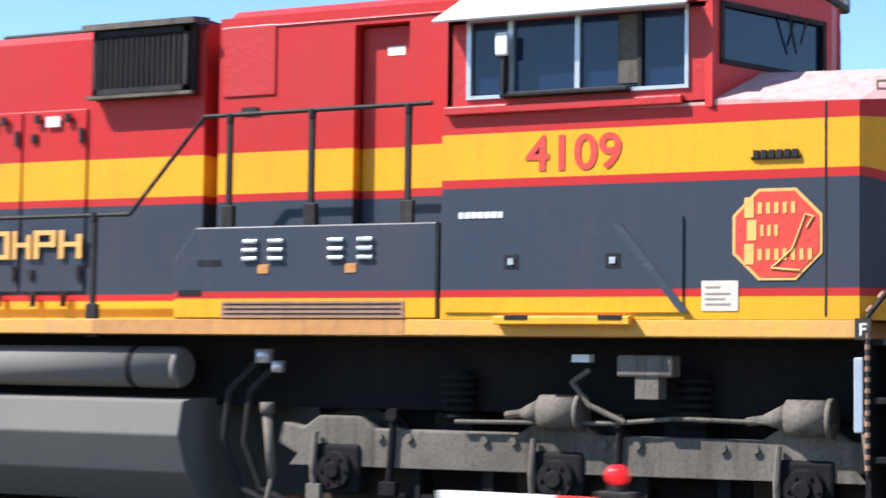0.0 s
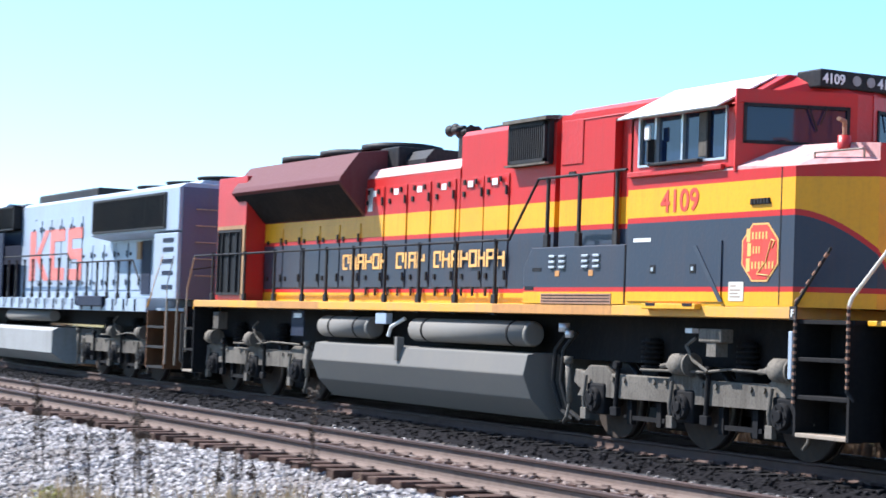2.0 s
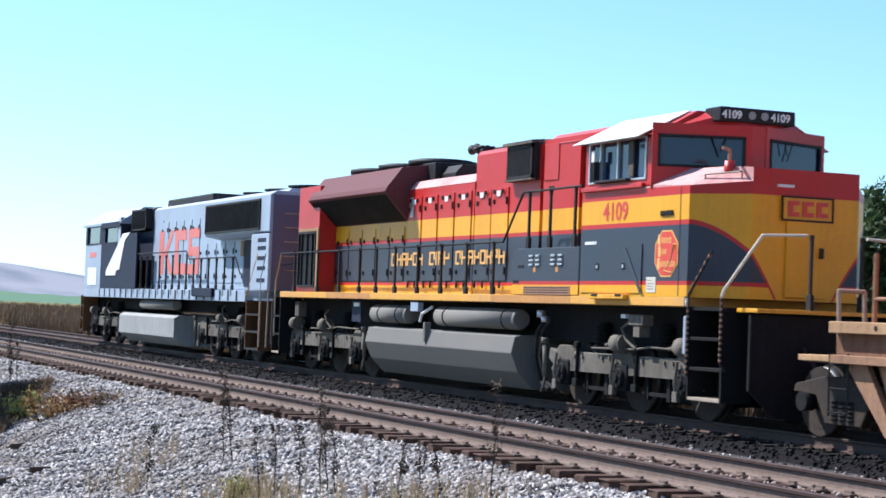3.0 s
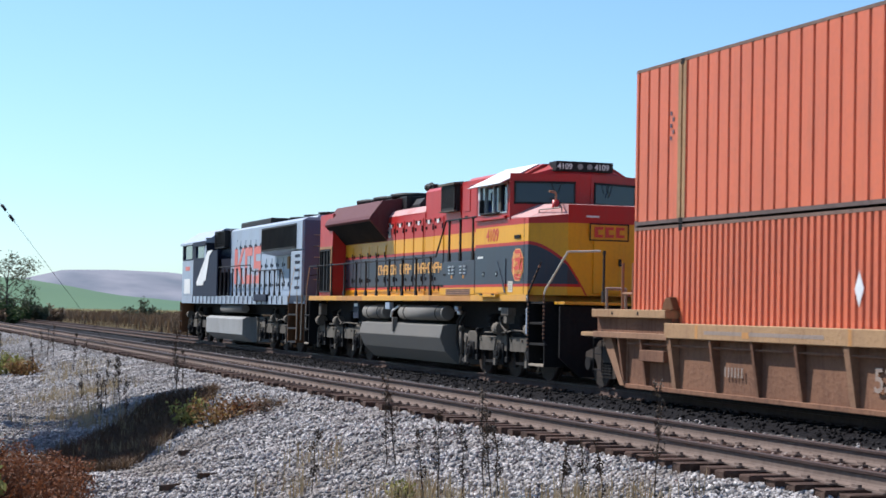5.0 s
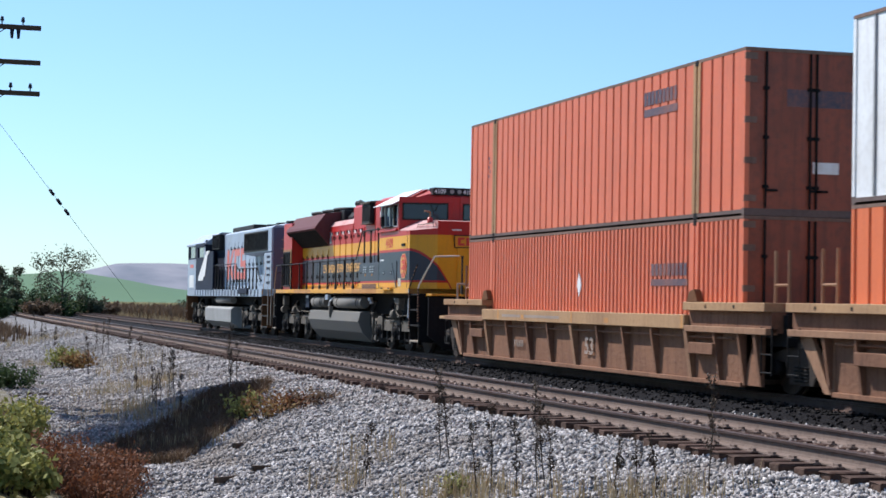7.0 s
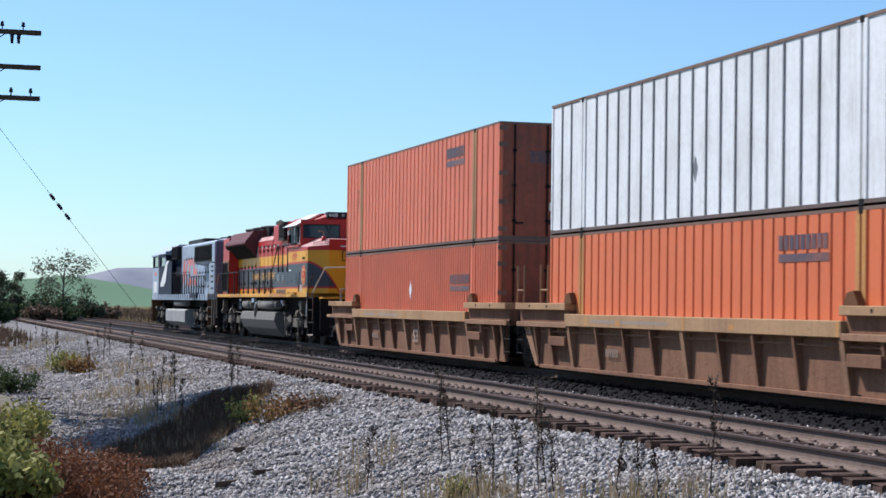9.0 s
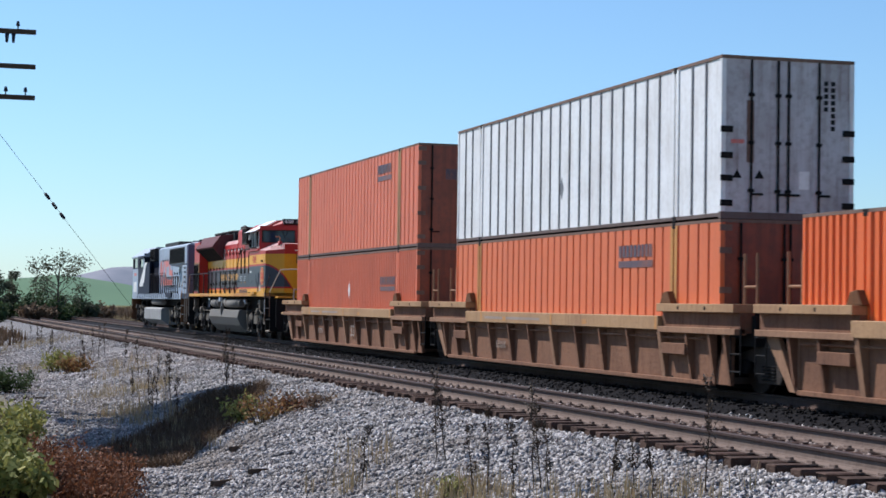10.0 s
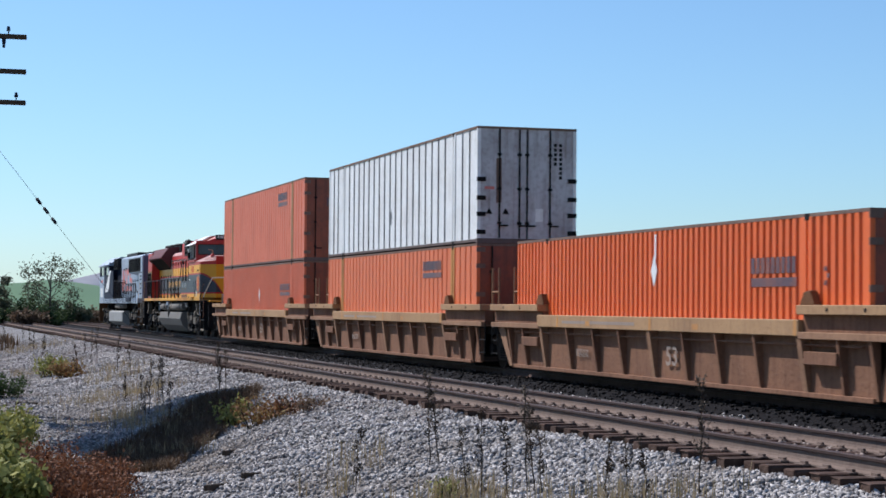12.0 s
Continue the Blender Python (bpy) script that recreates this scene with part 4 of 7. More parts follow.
def gray_locomotive():
    r = thing("diesel_locomotive", "pale gray diesel locomotive with navy cab and faded red letters, leading", "locomotive", (0, 36.2, DZ))
    S = 1.5
    quick("side_sill", r, M_GRAY, -S, S, 27.3, 47.0, 1.70, 1.99, bev=0.01, label="gray frame edge with dark uprights")
    quick("underframe", r, M_DARK, -0.9, 0.9, 25.4, 47.2, 1.35, 1.72)
    quick("end_platform", r, M_GRAY, -1.3, 1.3, 25.3, 27.3, 1.74, 1.80)
    quick("end_platform", r, M_GRAY, -1.3, 1.3, 47.0, 47.5, 1.74, 1.80)
    for s in (-1, 1):
        for y0, y1 in ((26.1, 27.25), (47.02, 47.5)):
            a, b = sorted((s * 1.48, s * 0.95))
            sw = quick("step_side", r, M_RUSTB, a, b, y0, y0 + 0.04, 0.5, 1.74, label="rusty corner step plate")
            quick("step_side", r, M_RUSTB, a, b, y1 - 0.04, y1, 0.5, 1.74)
            quick("step_back", r, M_RUSTB, *sorted((s * 0.95, s * 0.99)), y0, y1, 0.5, 1.74)
            for z in (0.5, 0.93, 1.36):
                quick("step", sw, M_BLACK, a, b, y0 + 0.04, y1 - 0.04, z, z + 0.05)
    for yy, d in ((25.5, -1), (47.4, 1)):
        bm = B()
        prism(bm, [(-1.35, 1.7), (1.35, 1.7), (1.35, 0.7), (0.9, 0.32), (-0.9, 0.32), (-1.35, 0.7)], "y", yy, yy + 0.06 * d)
        part("pilot_plate", bm, M_BLACK, r)
        bm = B()
        box(bm, -0.13, 0.13, min(yy, yy + 0.6 * d), max(yy, yy + 0.6 * d), 0.98, 1.16, 0.02)
        part("coupler", bm, M_RUSTW, r)
    # hood, radiator end
    bm = B()
    prism(bm, [(-1.0, 1.99), (-1.0, 4.46), (-0.9, 4.54), (0.9, 4.54), (1.0, 4.46), (1.0, 1.99)], "y", 25.6, 39.2, 0.0)
    part("engine_hood", bm, M_GRAY, r, "pale gray engine hood")
    bm = B()
    prism(bm, [(-1.0, 3.36), (-1.48, 3.45), (-1.48, 4.36), (-1.3, 4.46), (1.3, 4.46), (1.48, 4.36), (1.48, 3.45), (1.0, 3.36)], "y", 25.5, 31.5, 0.015)
    rh = part("radiator_housing", bm, M_GRAY, r, "gray radiator housing with black grilles")
    quick("rear_post", r, M_GRAY, -1.48, 1.48, 25.5, 27.0, 1.99, 3.40, bev=0.02)
    bm = B()
    box(bm, -1.4, 1.4, 25.47, 25.495, 2.0, 4.36)
    rw = part("rear_wall", bm, M_REAR, r, "rear hood wall with grab irons, gray with its shade put in")
    for z in (2.5, 2.85, 3.2, 3.55, 3.9):
        pipe(rw, "grab_iron", [(-1.1, 25.46, z), (-1.1, 25.40, z), (-0.68, 25.40, z), (-0.68, 25.46, z)], 0.014, M_PIPE)
    quick("number_block", rw, M_PRED, -0.5, 0.3, 25.462, 25.469, 3.66, 3.82, label="faded red bar of lettering")
    for s in (-1, 1):
        slab_grille(rh, s * 1.48, 26.28, 31.34, 3.50, 4.28, 0.04, 40, "black radiator grille")
        for y in (29.2, 30.1, 31.0, 31.9, 32.8):
            hood_door(r, s * 1.0, y, y + 0.8, 2.2, 3.3, M_GRAY)
        for y in (33.7, 34.6, 35.5, 36.4, 37.3):
            hood_door(r, s * 1.0, y, y + 0.8, 2.2, 4.05, M_GRAY)
        quick("open_doorway", r, M_NAVY, *sorted((s * 1.0, s * 1.02)), 28.5, 29.1, 2.1, 3.32)
        quick("ajar_door", r, M_TAN, *sorted((s * 1.0, s * 1.06)), 29.1, 29.35, 2.9, 3.3)
        for z in (2.2, 2.5, 2.75, 3.0, 3.2):
            quick("louvre", r, M_NAVY, *sorted((s * 1.48, s * 1.49)), 25.75, 26.4, z, z + 0.09)
        quick("hood_seam", r, M_NAVY, *sorted((s * 1.0, s * 1.012)), 37.92, 37.98, 2.0, 4.1)
    for y in (26.3, 28.3, 30.3):
        bm = B()
        cyl(bm, (0, y, 4.46), (0, y, 4.62), 0.72, 24)
        cyl(bm, (0, y, 4.62), (0, y, 4.66), 0.76, 24)
        part("roof_fan", bm, M_BLACK, r, "black round roof fan")
    quick("roof_box", r, M_BLACK, -0.75, 0.75, 33.4, 38.6, 4.54, 4.78, bev=0.05)
    # navy section behind the cab
    bm = B()
    prism(bm, [(-1.02, 1.99), (-1.02, 4.50), (-0.9, 4.58), (0.9, 4.58), (1.02, 4.50), (1.02, 1.99)], "y", 39.2, 41.6, 0.0)
    part("navy_hood", bm, M_NAVY, r, "navy section behind the cab")
    for s in (-1, 1):
        slab_grille(r, s * 1.02, 39.35, 41.3, 3.85, 4.52, 0.22, 16, "black air intake grille")
        bm = B()
        prism(bm, [(40.2, 3.78), (41.2, 3.76), (42.1, 2.42), (43.5, 2.42), (43.5, 2.58), (41.55, 2.60), (40.9, 3.55)], "x", *sorted((s * 1.512, s * 1.524)))
        part("white_stripe", bm, M_WHITE, r, "white slanted stripe with a foot")
        quick("walkway_screen", r, M_NAVY, *sorted((s * 1.47, s * 1.51)), 39.3, 41.6, 1.99, 3.75)
    # cab and short nose
    bm = B()
    prism(bm, [(-S, 1.99), (-S, 3.48), (S, 3.48), (S, 1.99)], "y", 41.6, 44.45, 0.0)
    cab = part("cab", bm, M_NAVY, r, "navy and gray cab with sloping roof")
    quick("front_cab", cab, M_GRAY, -S, S, 44.45, 47.0, 1.99, 3.48, bev=0.02)
    quick("gray_band", cab, M_GRAY, -S - 0.004, S + 0.004, 41.62, 42.05, 3.48, 4.25)
    for s in (-1, 1):
        for y0, y1 in ((41.71, 42.0), (43.95, 44.65), (46.75, 47.0)):
            quick("cab_pillar", cab, M_NAVY, *sorted((s * S, s * (S - 0.1))), y0, y1, 3.48, 4.16)
    quick("cab_back_wall", cab, M_NAVY, -S, S, 41.6, 41.7, 3.48, 4.3)
    # black block added behind the glass so that the windows look dark
    quick("window_backing", cab, M_BLACK, -0.9, 0.9, 42.2, 46.5, 3.48, 4.10, label="black block added inside to darken the cab windows")
    bm = B()
    prism(bm, [(-1.54, 4.10), (-1.54, 4.18), (-0.78, 4.68), (0.78, 4.68), (1.54, 4.18), (1.54, 4.10)], "y", 41.5, 47.35, 0.0)
    part("cab_roof", bm, M_GRAY, cab, "pale gray cab roof")
    bm = B()
    prism(bm, [(-1.545, 4.17), (-0.9, 4.56), (-0.9, 4.0), (-1.545, 4.0)], "y", 41.55, 44.4, 0.0)
    part("roof_cheek", bm, M_NAVY, cab)
    for s in (-1, 1):
        for y0, y1 in ((42.0, 43.95), (44.65, 46.75)):
            bm = B()
            box(bm, *sorted((s * 1.44, s * 1.455)), y0, y1, 3.48, 4.12)
            w = part("side_window", bm, M_GLASS, cab)
            bm = B()
            for q in ((y0, y1, 3.46, 3.52), (y0, y1, 4.08, 4.13), (y0, y0 + 0.05, 3.48, 4.12), (y1 - 0.05, y1, 3.48, 4.12)):
                box(bm, *sorted((s * 1.46, s * 1.505)), *q)
            part("window_frame", bm, M_NAVY, w)
            quick("window_blind", w, M_WHITE, *sorted((s * 1.40, s * 1.42)), y0 + 0.3, y0 + 1.0, 3.72, 4.0)
        quick("kick_panel", cab, M_WHITE, *sorted((s * 1.5, s * 1.515)), 45.0, 46.4, 2.1, 2.7)
        quick("number_block", cab, M_PRED, *sorted((s * 1.5, s * 1.508)), 45.2, 46.2, 3.05, 3.22)
        x = s * 1.47
        for k in range(17):
            handrail_post(r, x, 28.6 + k * 0.78, 1.96, 2.96 if k > 5 else 2.80)
        pipe(r, "handrail", [(x, 27.9, 2.4), (x, 28.4, 2.85), (x, 33.0, 2.85), (x, 33.4, 3.08), (x, 41.3, 3.08)], 0.02)
        pipe(r, "grab_iron", [(x, 26.05, 0.6), (x, 26.05, 2.3), (x, 25.7, 2.9)], 0.025, M_PIPE)
        pipe(r, "grab_iron", [(x, 27.3, 1.8), (x, 26.4, 2.9), (s * 1.2, 25.7, 3.0)], 0.02, M_YEL)
        pipe(r, "grab_iron", [(x, 25.45, 0.6), (x, 25.4, 2.0)], 0.025, M_PIPE)
        for k in range(22):
            quick("sill_upright", r, M_NAVY, *sorted((s * 1.5, s * 1.52)), 28.0 + k * 0.78, 28.07 + k * 0.78, 1.72, 1.98)
        quick("sill_box", r, M_NAVY, *sorted((s * 1.5, s * 1.58)), 30.2, 32.2, 1.80, 2.04, bev=0.02)
        bm = B()
        cyl(bm, (s * 1.27, 34.9, 1.53), (s * 1.27, 39.0, 1.53), 0.14, 20)
        part("air_tank", bm, M_TANK, r, "gray cylindrical air reservoir")
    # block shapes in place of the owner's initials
    x0, x1 = -1.03, -1.022
    quick("name_block", r, M_PRED, x0, x1, 37.75, 38.3, 2.45, 3.78, label="large faded red block shape")
    bm = B()
    prism(bm, [(37.7, 3.1), (36.9, 3.78), (36.5, 3.78), (37.3, 3.1), (36.5, 2.45), (36.95, 2.45)], "x", x0, x1)
    part("name_block", bm, M_PRED, r)
    bm = B()
    for q in ((36.0, 36.4, 2.45, 3.78), (35.1, 36.0, 3.46, 3.78), (35.1, 36.0, 2.45, 2.77)):
        box(bm, x0, x1, *q)
    part("name_block", bm, M_PRED, r)
    bm = B()
    for q in ((33.65, 34.85, 3.5, 3.78), (33.65, 34.85, 2.98, 3.24), (33.65, 34.85, 2.45, 2.73), (34.5, 34.85, 3.24, 3.5), (33.65, 34.0, 2.73, 2.98)):
        box(bm, x0, x1, *q)
    part("name_block", bm, M_PRED, r)
    bm = B()
    prism(bm, [(-1.36, 1.24), (-1.5, 1.16), (-1.5, 0.60), (-1.1, 0.34), (1.1, 0.34), (1.5, 0.60), (1.5, 1.16), (1.36, 1.24)], "y", 34.3, 41.3, 0.015)
    part("fuel_tank", bm, M_TANKL, r, "pale gray fuel tank")
    loco_truck(r, (28.3, 30.3, 32.35), 1)
    loco_truck(r, (46.4, 44.4, 42.4), -1)
    MOVERS.append((r, 36.2))
    return r


def corrugated_side(bm, x, s, y0, y1, z0, z1, pitch, depth, flat):
    """A steel container wall: outer faces and recesses in turn, with slanted flanks."""
    n = max(1, round((y1 - y0) / pitch))
    p = (y1 - y0) / n
    prof = []
    for k in range(n):
        a = y0 + k * p
        g = p * (1 - flat) / 2
        prof += [(a, 0), (a + p * flat, 0), (a + p * flat + g * 0.45, depth), (a + p - g * 0.45, depth)]
    prof.append((y1, 0))
    lo = [bm.verts.new((x - s * d, y, z0)) for y, d in prof]
    hi = [bm.verts.new((x - s * d, y, z1)) for y, d in prof]
    for k in range(len(prof) - 1):
        bm.faces.new([lo[k], lo[k + 1], hi[k + 1], hi[k]])
    back_lo = [bm.verts.new((x - s * (depth + 0.03), y, z0)) for y in (y0, y1)]
    back_hi = [bm.verts.new((x - s * (depth + 0.03), y, z1)) for y in (y0, y1)]
    bm.faces.new([back_lo[0], back_hi[0], back_hi[1], back_lo[1]])
    bmesh.ops.recalc_face_normals(bm, faces=bm.faces[:])


def container(yc, z0, mat, pitch, flat, depth, label, posts, marks, ribs=False, post_mat=None, height=2.896, edge=None):
    """A 53-foot container: frame rails and posts, ribbed sides, doors at the rear end and a roof."""
    L, W = 16.15, 1.295
    y0, y1, z1 = yc - L / 2, yc + L / 2, z0 + height
    edge = edge or M_CEDGE
    r = thing("shipping_container", label, "container", (0, yc, z0), "double-stacked containers")
    bm = B()
    for s in (-1, 1):
        a, b = sorted((s * W, s * (W - 0.09)))
        box(bm, a, b, y0 + 0.08, y1 - 0.08, z0 + 0.035, z0 + 0.10)
    box(bm, -W, W, y0, y0 + 0.1, z0, z0 + 0.12)
    box(bm, -W, W, y1 - 0.1, y1, z0, z0 + 0.12)
    box(bm, -W + 0.09, W - 0.09, y0 + 0.1, y1 - 0.1, z0 + 0.04, z0 + 0.1)
    part("bottom_frame", bm, M_CBOT, r)
    bm = B()
    for s in (-1, 1):
        a, b = sorted((s * W, s * (W - 0.07)))
        box(bm, a, b, y0 + 0.08, y1 - 0.08, z1 - 0.055, z1)
    box(bm, -W, W, y0, y0 + 0.08, z1 - 0.06, z1)
    box(bm, -W, W, y1 - 0.08, y1, z1 - 0.06, z1)
    part("top_rail", bm, edge, r)
    quick("roof", r, M_CWHITE, -W + 0.07, W - 0.07, y0 + 0.08, y1 - 0.08, z1 - 0.04, z1 - 0.01)
    for s in (-1, 1):
        for y in (y0, y1 - 0.09):
            quick("corner_post", r, mat, *sorted((s * W, s * (W - 0.09))), y, y + 0.09, z0 + 0.12, z1 - 0.06, bev=0.008)
        for y in posts:
            bm = B()
            a, b = sorted((s * (W + 0.004), s * (W - 0.06)))
            box(bm, a, b, y - 0.16, y - 0.03, z0 + 0.10, z1 - 0.055, 0.006)
            box(bm, a, b, y + 0.03, y + 0.16, z0 + 0.10, z1 - 0.055, 0.006)
            box(bm, s * (W - 0.055) - 0.01, s * (W - 0.055) + 0.01, y - 0.03, y + 0.03, z0 + 0.1, z1 - 0.055)
            part("lifting_post", bm, post_mat or mat, r)
        for y in list(posts):
            for z in (z0, z1 - 0.11):
                quick("corner_casting", r, M_DARK, *sorted((s * (W + 0.007), s * (W - 0.05))), y - 0.08, y + 0.08, z - 0.002, z + 0.112, bev=0.01)
        cuts = [y0 + 0.09] + [c for y in sorted(posts) for c in (y - 0.16, y + 0.16)] + [y1 - 0.09]
        for a, b in zip(cuts[0::2], cuts[1::2]):
            bm = B()
            if ribs:
                box(bm, *sorted((s * (W - 0.02), s * (W - 0.06))), a, b, z0 + 0.10, z1 - 0.055)
            else:
                corrugated_side(bm, s * (W - 0.004), s, a, b, z0 + 0.10, z1 - 0.055, pitch, depth, flat)
            sp = part("side_panel", bm, mat, r)
            if ribs:
                n = max(1, round((b - a) / pitch))
                for k in range(1, n):
                    y = a + (b - a) * k / n
                    quick("side_rib", sp, M_RIB, *sorted((s * (W - 0.02), s * (W + 0.002))), y - 0.028, y + 0.028, z0 + 0.11, z1 - 0.06)
    # door end
    bm = B()
    box(bm, -W + 0.09, W - 0.09, y0 + 0.02, y0 + 0.07, z0 + 0.12, z1 - 0.06)
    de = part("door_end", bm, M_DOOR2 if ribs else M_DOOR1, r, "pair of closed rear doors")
    for x in (-0.9, -0.06, 0.06, 0.9) if not ribs else (-0.72, -0.2, 0.0, 0.6):
        bm = B()
        cyl(bm, (x, y0 - 0.01, z0 + 0.13), (x, y0 - 0.01, z1 - 0.07), 0.022, 8)
        for z in (z0 + 0.5, z0 + 1.35, z0 + 2.2):
            box(bm, x - 0.05, x + 0.05, y0 - 0.03, y0 + 0.02, z - 0.03, z + 0.03)
        box(bm, x - 0.02, x + 0.22, y0 - 0.035, y0 - 0.01, z0 + 0.42, z0 + 0.46)
        part("lock_bar", bm, M_DARK, de)
    for s in (-1, 1):
        for z in (z0 + 0.28, z0 + 0.72, z0 + 1.12, z0 + 1.58) if ribs else (z0 + 0.3, z0 + 0.95, z0 + 1.65, z0 + 2.35, z0 + 2.75):
            quick("door_hinge", de, M_DARK if ribs else M_CEDGE, *sorted((s * (W + 0.004), s * (W - 0.22))), y0 - 0.012, y0 + 0.02, z - 0.06, z + 0.05)
    # front end
    bm = B()
    for k in range(8):
        x = -W + 0.09 + (2 * W - 0.18) * k / 8
        box(bm, x, x + (2 * W - 0.18) / 16, y1 - 0.04, y1 - 0.01, z0 + 0.12, z1 - 0.06)
    box(bm, -W + 0.09, W - 0.09, y1 - 0.07, y1 - 0.04, z0 + 0.12, z1 - 0.06)
    part("front_end", bm, mat, r)
    marks(r, W, y0, y1, z0, z1)
    MOVERS.append((r, yc, z0 - DZ))
    return r


def word_bars(root, y, z, x, w, h, mat=None):
    """The owner's name: a row of dark blocks over a dark bar."""
    n = 9
    for k in range(n):
        a = y - w * k / n
        quick("name_block", root, mat or M_BLUEMARK, x - 0.004, x, a - w / n * 0.74, a, z + h * 0.45, z + h, label="dark block of faded lettering")
    quick("name_bar", root, mat or M_BLUEMARK, x - 0.004, x, y - w, y, z, z + h * 0.30, label="dark bar of faded lettering")


def diamond(root, y, z, x, w, h, mat):
    bm = B()
    prism(bm, [(y - w, z), (y, z + h), (y + w, z), (y, z - h)], "x", x - 0.004, x)
    part("placard", bm, mat, root, "small white diamond placard")


def upright_bars(root, y, z, x, mat, n=5):
    for k in range(n):
        bm = B()
        box(bm, x - 0.004, x, y - 0.05 - 0.09 * (k % 2), y + 0.03 - 0.09 * (k % 2), z - k * 0.11 - 0.07, z - k * 0.11)
        part("number_bar", bm, mat, root, "small dark bar of lettering")


def end_bars(root, W, y0, z, w, h, x):
    quick("name_bar", root, M_BLUEMARK, x, x + w, y0 + 0.012, y0 + 0.018, z, z + h)


def build_containers():
    xo = -1.297
    Z0 = 0.30          # floor of the wells
    TOP = Z0 + 2.90

    def m1u(r, W, y0, y1, z0, z1):
        word_bars(r, -11.58, z0 + 2.07, xo, 1.65, 0.48)
        upright_bars(r, -1.55, z0 + 2.0, xo, M_BLUEMARK)
        end_bars(r, W, y0, z0 + 1.9, 1.4, 0.3, -0.5)
        quick("notice_plate", r, M_CWHITE, 0.0, 0.5, y0 + 0.008, y0 + 0.015, z0 + 0.75, z0 + 0.95)

    def m1l(r, W, y0, y1, z0, z1):
        word_bars(r, -12.06, 2.0, xo, 1.75, 0.42)
        diamond(r, -8.08, z0 + 1.74, xo, 0.13, 0.26, M_CWHITE)

    def m2l(r, W, y0, y1, z0, z1):
        word_bars(r, -31.3, 2.40, xo, 1.75, 0.44)
        upright_bars(r, -21.2, z0 + 1.1, xo, M_BLUEMARK)

    def m2u(r, W, y0, y1, z0, z1):
        x = -1.277
        bm = B()
        for a in (0.0, 0.55):
            pts = [(-27.83 - 0.12 * (1 - a), 4.18), (-27.83, 4.18 + 0.25 * (1 - a)), (-27.83 + 0.12 * (1 - a), 4.18), (-27.83, 4.18 - 0.25 * (1 - a))]
            prism(bm, pts, "x", x - 0.004 - 0.003 * a, x)
        part("placard", bm, M_RIB, r, "faint gray diamond placard")
        quick("seal_plate", r, M_WHITE, 0.22, 0.42, y0 + 0.012, y0 + 0.019, z0 + 0.55, z0 + 0.87)
        for x0 in (0.70, 0.84):
            for k in range(8 if x0 > 0.8 else 5):
                bm = B()
                box(bm, x0, x0 + 0.08, y0 + 0.012, y0 + 0.018, z0 + 2.42 - k * 0.115, z0 + 2.50 - k * 0.115)
                part("number_bar", bm, M_GRILL, r, "small dark bar of lettering")

        quick("rust_streak", r, M_CEDGE, -0.80, -0.66, y0 + 0.014, y0 + 0.019, z0 + 1.0, z0 + 2.1)
        quick("red_label", r, M_PRED, -1.1, -0.85, y0 + 0.012, y0 + 0.018, z0 + 1.33, z0 + 1.4)
        for xt in (-0.98, -0.55):
            bm = B()
            prism(bm, [(xt - 0.09, z0 + 0.72), (xt + 0.09, z0 + 0.72), (xt, z0 + 0.88)], "y", y0 + 0.012, y0 + 0.018)
            part("warning_mark", bm, M_DARK, r)

    def m3(r, W, y0, y1, z0, z1):
        word_bars(r, -51.41, 2.0, xo, 1.65, 0.48)
        diamond(r, -47.25, z0 + 2.04, xo, 0.15, 0.30, M_CWHITE)
        quick("placard_stem", r, M_CWHITE, xo - 0.003, xo, -47.34, -47.27, z0 + 2.25, z0 + 2.72)
        upright_bars(r, -54.0, z0 + 2.0, xo, M_BLUEMARK, 3)

    container(-8.08, Z0, M_OR1, 0.205, 0.5, 0.032, "faded orange 53-foot container with fine ribs, lower in the first well", (-2.0, -14.1), m1l)
    container(-8.08, TOP + 0.004, M_OR1, 0.405, 0.80, 0.030, "faded orange 53-foot container stacked on another", (-2.0, -14.1), m1u, post_mat=M_TAN)
    container(-28.03, Z0, M_OR2, 0.405, 0.80, 0.030, "orange 53-foot container under a white one", (-21.95, -34.05), m2l, post_mat=M_WORN)
    container(-28.03, TOP + 0.004, M_CWHITE, 0.62, 0.8, 0.03, "dirty white ribbed 53-foot container stacked on an orange one", (-21.95, -34.05), m2u, ribs=True, height=2.885)
    container(-47.3, Z0, M_OR3, 0.235, 0.5, 0.036, "bright orange 53-foot container alone in its well", (-41.25, -53.4), m3, height=2.84)


def rib_part(parent, y, heavy):
    w = 0.075 if heavy else 0.04
    for s in (-1, 1):
        bm = B()
        prism(bm, [(s * 1.30, 0.30), (s * 1.36, 0.30), (s * 1.50, 1.22), (s * 1.28, 1.22)], "y", y - w, y + w)
        part("side_rib", bm, M_RIBTAN if heavy else M_CARSIDE, parent)


